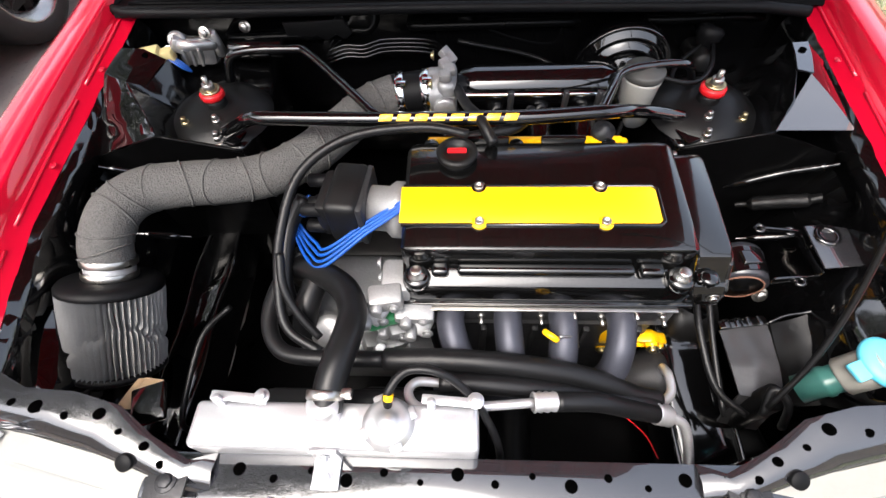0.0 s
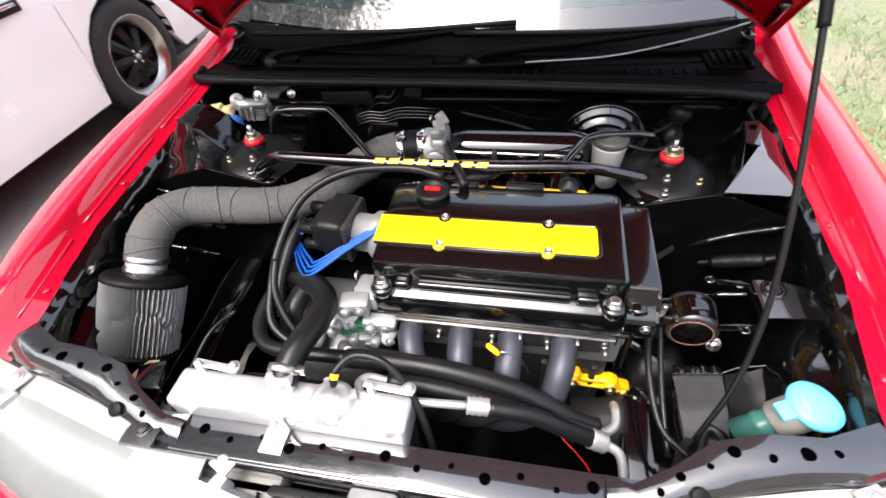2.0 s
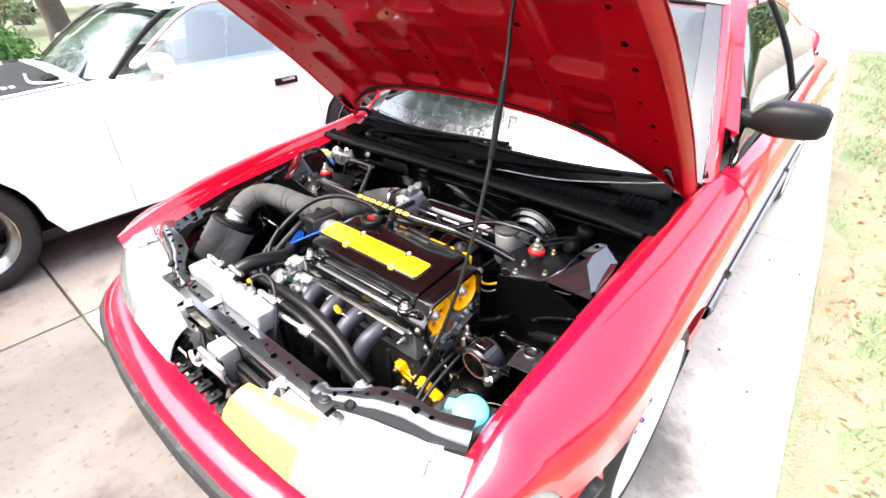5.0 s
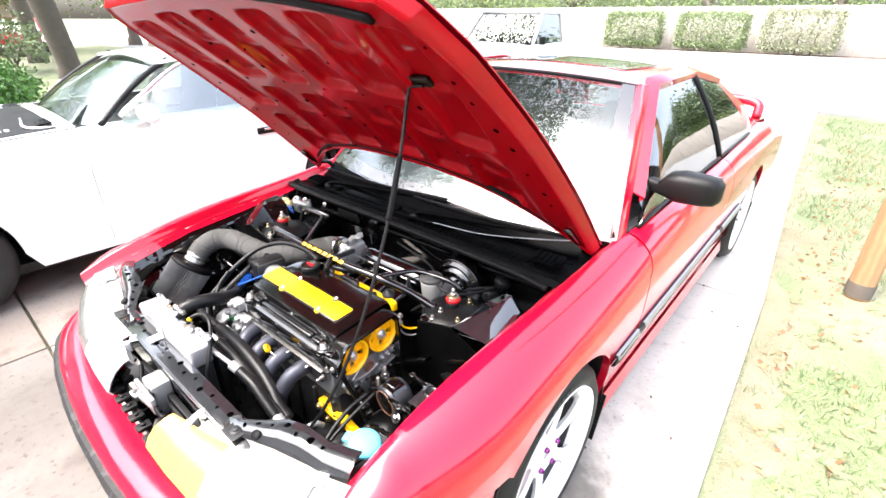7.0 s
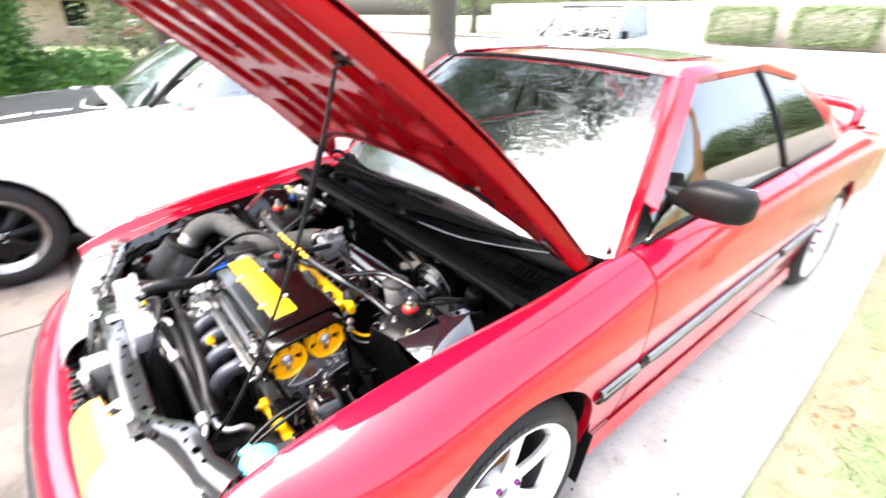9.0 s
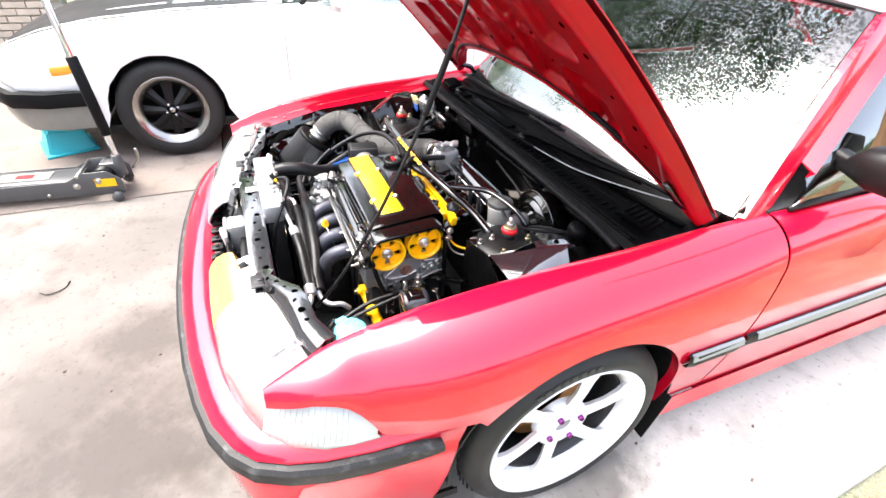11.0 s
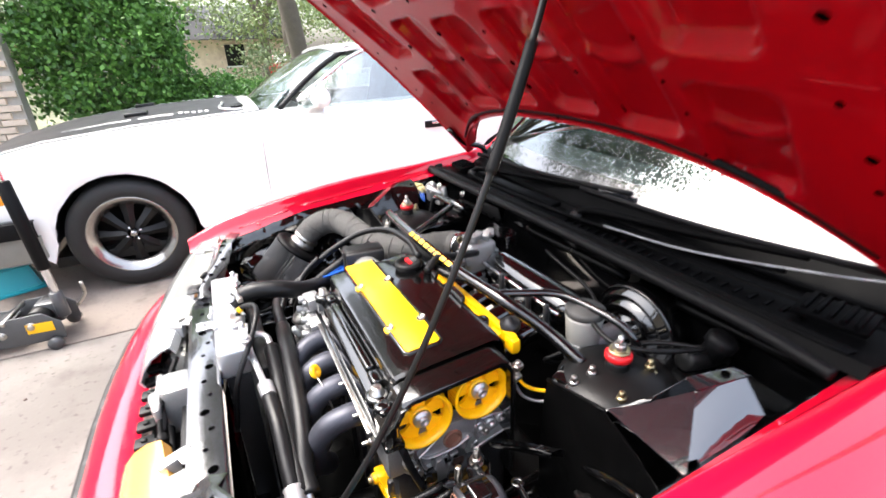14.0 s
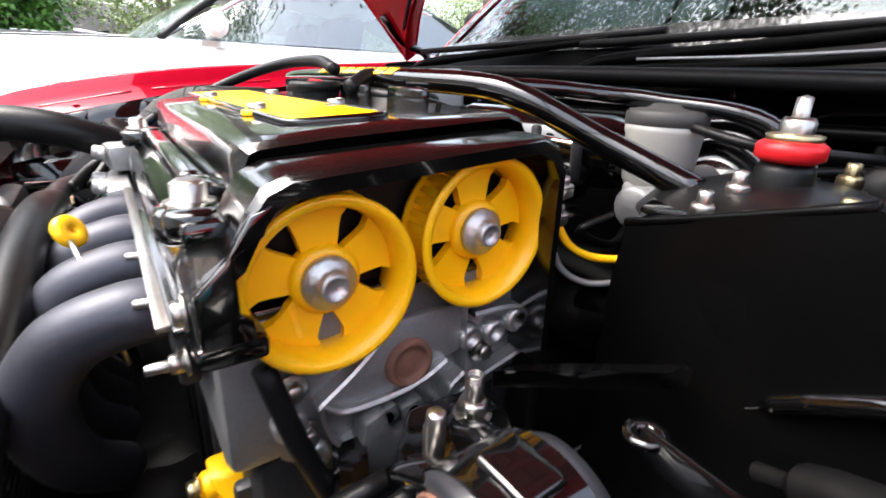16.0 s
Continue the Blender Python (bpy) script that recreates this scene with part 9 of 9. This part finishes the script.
def z_wheel(at, s):
    x, y, z = at
    A, Q = Vector((x - s * 0.2, y, z)), Vector((x + s * 0.2, y, z))
    o, R, r = 0.2, 0.305, 0.205
    bm = B()
    lathe(bm, [(r - 0.01, o - 0.18), (R - 0.04, o - 0.19), (R - 0.01, o - 0.175), (R, o - 0.15), (R, o - 0.035), (R - 0.012, o - 0.01), (R - 0.04, o + 0.004), (r + 0.035, o + 0.008), (r + 0.008, o + 0.002), (r - 0.006, o - 0.012)], A, Q, 56)
    w = part("wheel", bm, TYRE, zcar, "black tyre on a black eight-spoke wheel with a polished lip")
    bm = B()
    lathe(bm, [(r - 0.045, o - 0.05), (r - 0.04, o - 0.03), (r - 0.012, o - 0.01), (r + 0.002, o + 0.002), (r + 0.008, o + 0.004), (r + 0.008, o - 0.006), (r - 0.02, o - 0.06)], A, Q, 56, close=True)
    part("lip", bm, CAST2, w, "dull polished aluminium lip")
    for k in range(8):
        a = 2 * math.pi * k / 8
        bm = B()
        rows = []
        for rr, hw, zf in ((0.03, 0.016, -0.03), (0.07, 0.017, -0.03), (0.11, 0.02, -0.045), (0.14, 0.026, -0.055), (r - 0.03, 0.034, -0.06)):
            rows.append([(x + s * (zf - 0.012 * abs(q)), y + rr * math.cos(a) - q * hw * math.sin(a), z + rr * math.sin(a) + q * hw * math.cos(a)) for q in (-1, 0, 1)])
        grid(bm, rows, 0.012)
        part("spoke", bm, SATIN, w)
    bm = B()
    lathe(bm, [(0.05, o - 0.06), (0.05, o - 0.034), (0.02, o - 0.03), (0.018, o - 0.02), (0, o - 0.02)], A, Q, 24)
    part("hub", bm, BLACK, w)
    bm = B()
    lathe(bm, [(0.018, o - 0.025), (0.017, o - 0.012), (0, o - 0.01)], A, Q, 20)
    part("hub_cap", bm, CAST2, w)
    for k in range(4):
        a = 2 * math.pi * k / 4 + 0.4
        bm = B()
        c = Vector((x - s * 0.034, y + 0.036 * math.cos(a), z + 0.036 * math.sin(a)))
        lathe(bm, [(0.009, 0), (0.009, 0.014), (0, 0.016)], c, c + Vector((s, 0, 0)), 6)
        part("lug_nut", bm, CHROME, w)
    bm = B()
    lathe(bm, [(0.0, o - 0.11), (r - 0.02, o - 0.11), (r - 0.015, o - 0.04)], A, Q, 40)
    part("drum", bm, SATIN, w)


CAST2 = mat("dull_polished_lip", (0.36, 0.345, 0.33), 0.24, metal=1.0, var=0.25, scale=40)
white_car()


def floor_jack():
    root = thing("floor_jack", (-1.55, -0.75, 0), "long low grey trolley jack with a tall padded handle", "jack")
    ax, ay = Vector((-1.585, -0.44, 0)), Vector((-1.66, -1.26, 0))
    d = (ay - ax).normalized()
    n = Vector((-d.y, d.x, 0))
    yaw = math.degrees(math.atan2(d.y, d.x))
    for s in (1, -1):
        bm = B()
        m = Matrix(((d.x, 0, n.x, ax.x + n.x * (0.1 * s)), (d.y, 0, n.y, ax.y + n.y * (0.1 * s)), (0, 1, 0, 0), (0, 0, 0, 1)))
        prism(bm, [(-0.06, 0.04), (0.1, 0.035), (0.75, 0.045), (0.75, 0.12), (0.2, 0.13), (0.12, 0.17), (0.0, 0.175), (-0.06, 0.12)], 0.008, m, 0.003)
        part("side_plate", bm, JACKGREY, root, "grey painted side plate")
        for k, (t, r) in enumerate(((-0.02, 0.028), (0.72, 0.045))):
            bm = B()
            c = ax + d * t + n * 0.125 * s + Vector((0, 0, r))
            lathe(bm, [(0, -0.014), (r, -0.014), (r, 0.014), (0, 0.014)], c, c + n, 24)
            part("caster", bm, SATIN if k else JACKGREY, root, "small jack wheel")
        for t, z, r in ((0.05, 0.12, 0.014), (0.16, 0.1, 0.012), (0.68, 0.085, 0.011)):
            bm = B()
            bolt(bm, ax + d * t + n * (0.11 * s) + Vector((0, 0, z)), n * s, r=r, h=0.011)
            part("pivot_bolt", bm, ZINC, root)
    bm = B()
    box(bm, (0.62, 0.17, 0.02), ax + d * 0.46 + Vector((0, 0, 0.115)), (0, 0, yaw), bevel=0.006)
    part("lift_arm", bm, JACKGREY, root)
    bm = B()
    box(bm, (0.24, 0.1, 0.003), ax + d * 0.42 + Vector((0, 0, 0.1275)), (0, 0, yaw))
    part("label_plate", bm, MILKY, root, "pale worn label plate")
    bm = B()
    box(bm, (0.08, 0.04, 0.003), ax + d * 0.42 + Vector((0, 0, 0.13)), (0, 0, yaw))
    part("red_mark", bm, REDANOD, root, "plain red mark")
    bm = B()
    box(bm, (0.1, 0.002, 0.045), ax + d * 0.02 + n * 0.111 + Vector((0, 0, 0.11)), (0, 0, yaw))
    part("yellow_label", bm, YELLOW, root, "plain yellow label")
    bm = B()
    cyl(bm, 0.05, ax + d * 0.03 + n * -0.09 + Vector((0, 0, 0.13)), ax + d * 0.03 + n * 0.09 + Vector((0, 0, 0.13)), 20)
    part("pump", bm, SATIN, root)
    bm = B()
    box(bm, (0.1, 0.085, 0.1), ax + d * 0.0 + Vector((0, 0, 0.14)), (0, 0, yaw), bevel=0.012)
    cyl(bm, 0.026, (-1.538, -0.389, 0.12), (-1.541, -0.393, 0.24), 18, 0.004)
    part("handle_socket", bm, JACKGREY, root, "grey handle socket")
    bm = B()
    cyl(bm, 0.024, ax + d * 0.1 + Vector((0, 0, 0.08)), ax + d * 0.34 + Vector((0, 0, 0.075)), 18, 0.004)
    part("ram", bm, ZINC, root, "bright hydraulic ram")
    for t, z in ((0.14, 0.155), (0.3, 0.06), (0.6, 0.06)):
        bm = B()
        c = ax + d * t + Vector((0, 0, z))
        cyl(bm, 0.009, c - n * 0.118, c + n * 0.118, 12, 0.002)
        part("cross_rod", bm, ZINC, root)
    bm = B()
    base, top = Vector((-1.535, -0.385, 0.16)), JACK_TOP
    cyl(bm, 0.017, base, top, 16)
    h = part("handle", bm, CHROME, root, "long bright jack handle")
    bm = B()
    cyl(bm, 0.026, base.lerp(top, 0.16), base.lerp(top, 0.49), 18, 0.004)
    part("handle_pad", bm, RUBBER, h, "black foam handle pad")
    bm = B()
    tube(bm, [ax + d * -0.1 + Vector((0, 0, 0.14)), ax + d * -0.14 + Vector((0, 0, 0.19)), ax + d * -0.15 + n * 0.02 + Vector((0, 0, 0.26))], 0.008, 8, 4)
    part("foot_lever", bm, ZINC, root)


JACK_TOP = Vector((-1.59, -0.465, 1.36))
floor_jack()


def small_things():
    b = thing("teal_box", (-2.35, -1.0, 0), "teal plastic box on the drive under the white car", "box")
    bm = B()
    o = B()
    bmesh.ops.create_cube(o, size=1.0, matrix=Matrix.Diagonal((0.3, 0.26, 0.14, 1)))
    for v in o.verts:
        if v.co.z > 0:
            v.co.x *= 0.7
            v.co.y *= 0.75
    bmesh.ops.bevel(o, geom=o.edges[:], offset=0.012, segments=2, affect="EDGES")
    merge(bm, o, pose(-2.36, -0.83, 0.075, 0, 0, 20))
    part("shell", bm, TEAL, b)
    bm = B()
    box(bm, (0.33, 0.29, 0.016), (-2.36, -0.83, 0.009), (0, 0, 20), bevel=0.005)
    part("base_rim", bm, TEAL, b)
    t = thing("twig", (-0.67, -0.58, 0), "thin curled dry twig on the concrete", "twig")
    bm = B()
    tube(bm, [(-0.69, -0.64, 0.003), (-0.66, -0.6, 0.006), (-0.69, -0.55, 0.004), (-0.74, -0.54, 0.003)], 0.0025, 6, 5)
    part("stem", bm, SATIN, t)
    r = thing("red_stand", (-1.15, -1.2, 0), "red metal stand on the concrete", "stand")
    bm = B()
    lathe(bm, [(0, 0), (0.1, 0), (0.09, 0.02), (0.03, 0.22), (0.028, 0.3), (0, 0.3)], (-1.75, -1.35, 0), (-1.75, -1.35, 1), 16)
    part("cone", bm, REDANOD, r)
    rng = random.Random(77)
    bm = B()
    for _ in range(90):
        x, y = rng.uniform(-1.3, 1.1), rng.uniform(-1.5, 4)
        rr = rng.uniform(0.002, 0.007)
        box(bm, (rr * 2, rr * 1.4, rr), (x, y, rr * 0.4), (0, 0, rng.uniform(0, 180)))
    tagged(part("pebbles", bm, MULCH), "scattered dark grit on the concrete", "grit", kind="stuff")


small_things()


def pickup(at, heading, paint, label, seed):
    """A parked pickup truck: hood, cab with glass, bed and wheels, nose at its local -y."""
    root = thing("pickup_truck", (*at, gz(*at)), label, "truck")
    M = Matrix.Translation((*at, gz(*at))) @ pose(0, 0, 0, 0, 0, heading)

    def put(name, bm, m, par=root, lab=""):
        bmesh.ops.transform(bm, matrix=M, verts=bm.verts)
        return part(name, bm, m, par, lab)
    bm = B()
    grid(bm, [[(x, y, z - (0.02 if abs(x) > 0.7 else 0)) for x in (-0.84, -0.75, -0.3, 0.3, 0.75, 0.84)] for y, z in ((-1.35, 0.86), (-1.3, 0.93), (-0.6, 1.0), (0.0, 1.05))], 0.05)
    put("hood", bm, paint)
    bm = B()
    box(bm, (1.66, 0.12, 0.45), (0, -1.38, 0.65), bevel=0.05)
    put("front", bm, paint)
    bm = B()
    box(bm, (1.7, 0.14, 0.16), (0, -1.45, 0.45), bevel=0.04)
    put("bumper", bm, CHROME)
    for s in (1, -1):
        bm = B()
        grid(bm, [[(s * 0.86, y, z) for z in (0.35, 0.6, 0.85, 1.04 if y > -0.5 else 0.93)] for y in (-1.35, -0.5, 0.0, 1.3, 1.35, 3.0)], 0.04)
        put("side_panel", bm, paint)
        bm = B()
        grid(bm, [[(s * 0.84, 0.12, 1.05), (s * 0.83, 0.7, 1.05), (s * 0.83, 1.2, 1.05)], [(s * 0.72, 0.55, 1.55), (s * 0.71, 0.8, 1.56), (s * 0.71, 1.18, 1.56)]], 0.005)
        put("side_window", bm, DARKGLASS)
        for pts in (((0.85, 0.02, 1.05), (0.72, 0.5, 1.58)), ((0.85, 1.24, 1.05), (0.72, 1.22, 1.58)), ((0.72, 0.5, 1.58), (0.72, 1.22, 1.58))):
            bm = B()
            tube(bm, [(s * p[0], p[1], p[2]) for p in pts], 0.03, 8, 4)
            put("cab_pillar", bm, paint)
        bm = B()
        box(bm, (0.12, 0.08, 0.14), (s * 0.95, 0.2, 1.1), bevel=0.03)
        put("mirror", bm, SATIN)
        for wy in (-0.8, 2.1):
            bm = B()
            lathe(bm, [(0, -0.1), (0.2, -0.1), (0.31, -0.1), (0.34, -0.07), (0.34, 0.06), (0.31, 0.09), (0.2, 0.09), (0.18, 0.04), (0, 0.05)], (s * 0.78, wy, 0.34), (s * 1.78, wy, 0.34), 28)
            put("wheel", bm, TYRE)
        bm = B()
        box(bm, (0.22, 0.05, 0.14), (s * 0.66, -1.43, 0.76), bevel=0.02)
        put("headlamp", bm, LAMPGLASS)
    bm = B()
    grid(bm, [[(x, 0.05 + 0.02 * abs(x), 1.05) for x in (-0.8, 0, 0.8)], [(x * 0.86, 0.52, 1.56) for x in (-0.8, 0, 0.8)]], 0.005)
    put("windshield", bm, DARKGLASS)
    bm = B()
    box(bm, (1.42, 0.74, 0.06), (0, 0.86, 1.6), bevel=0.025)
    put("roof", bm, paint)
    bm = B()
    box(bm, (1.6, 1.7, 0.06), (0, 2.15, 0.7), bevel=0.01)
    put("bed", bm, paint)
    bm = B()
    box(bm, (1.68, 0.05, 0.6), (0, 3.0, 0.72), bevel=0.02)
    put("tailgate", bm, paint)
    bm = B()
    box(bm, (1.4, 0.5, 0.5), (0, 0.85, 0.95), bevel=0.08)
    put("seat", bm, SEATCLOTH)


pickup((-4.55, 8.2), 0, WHITE, "white pickup truck parked further down the drive", 1)
pickup((-30, 5.2), 75, RED, "red pickup truck parked by the far street", 2)
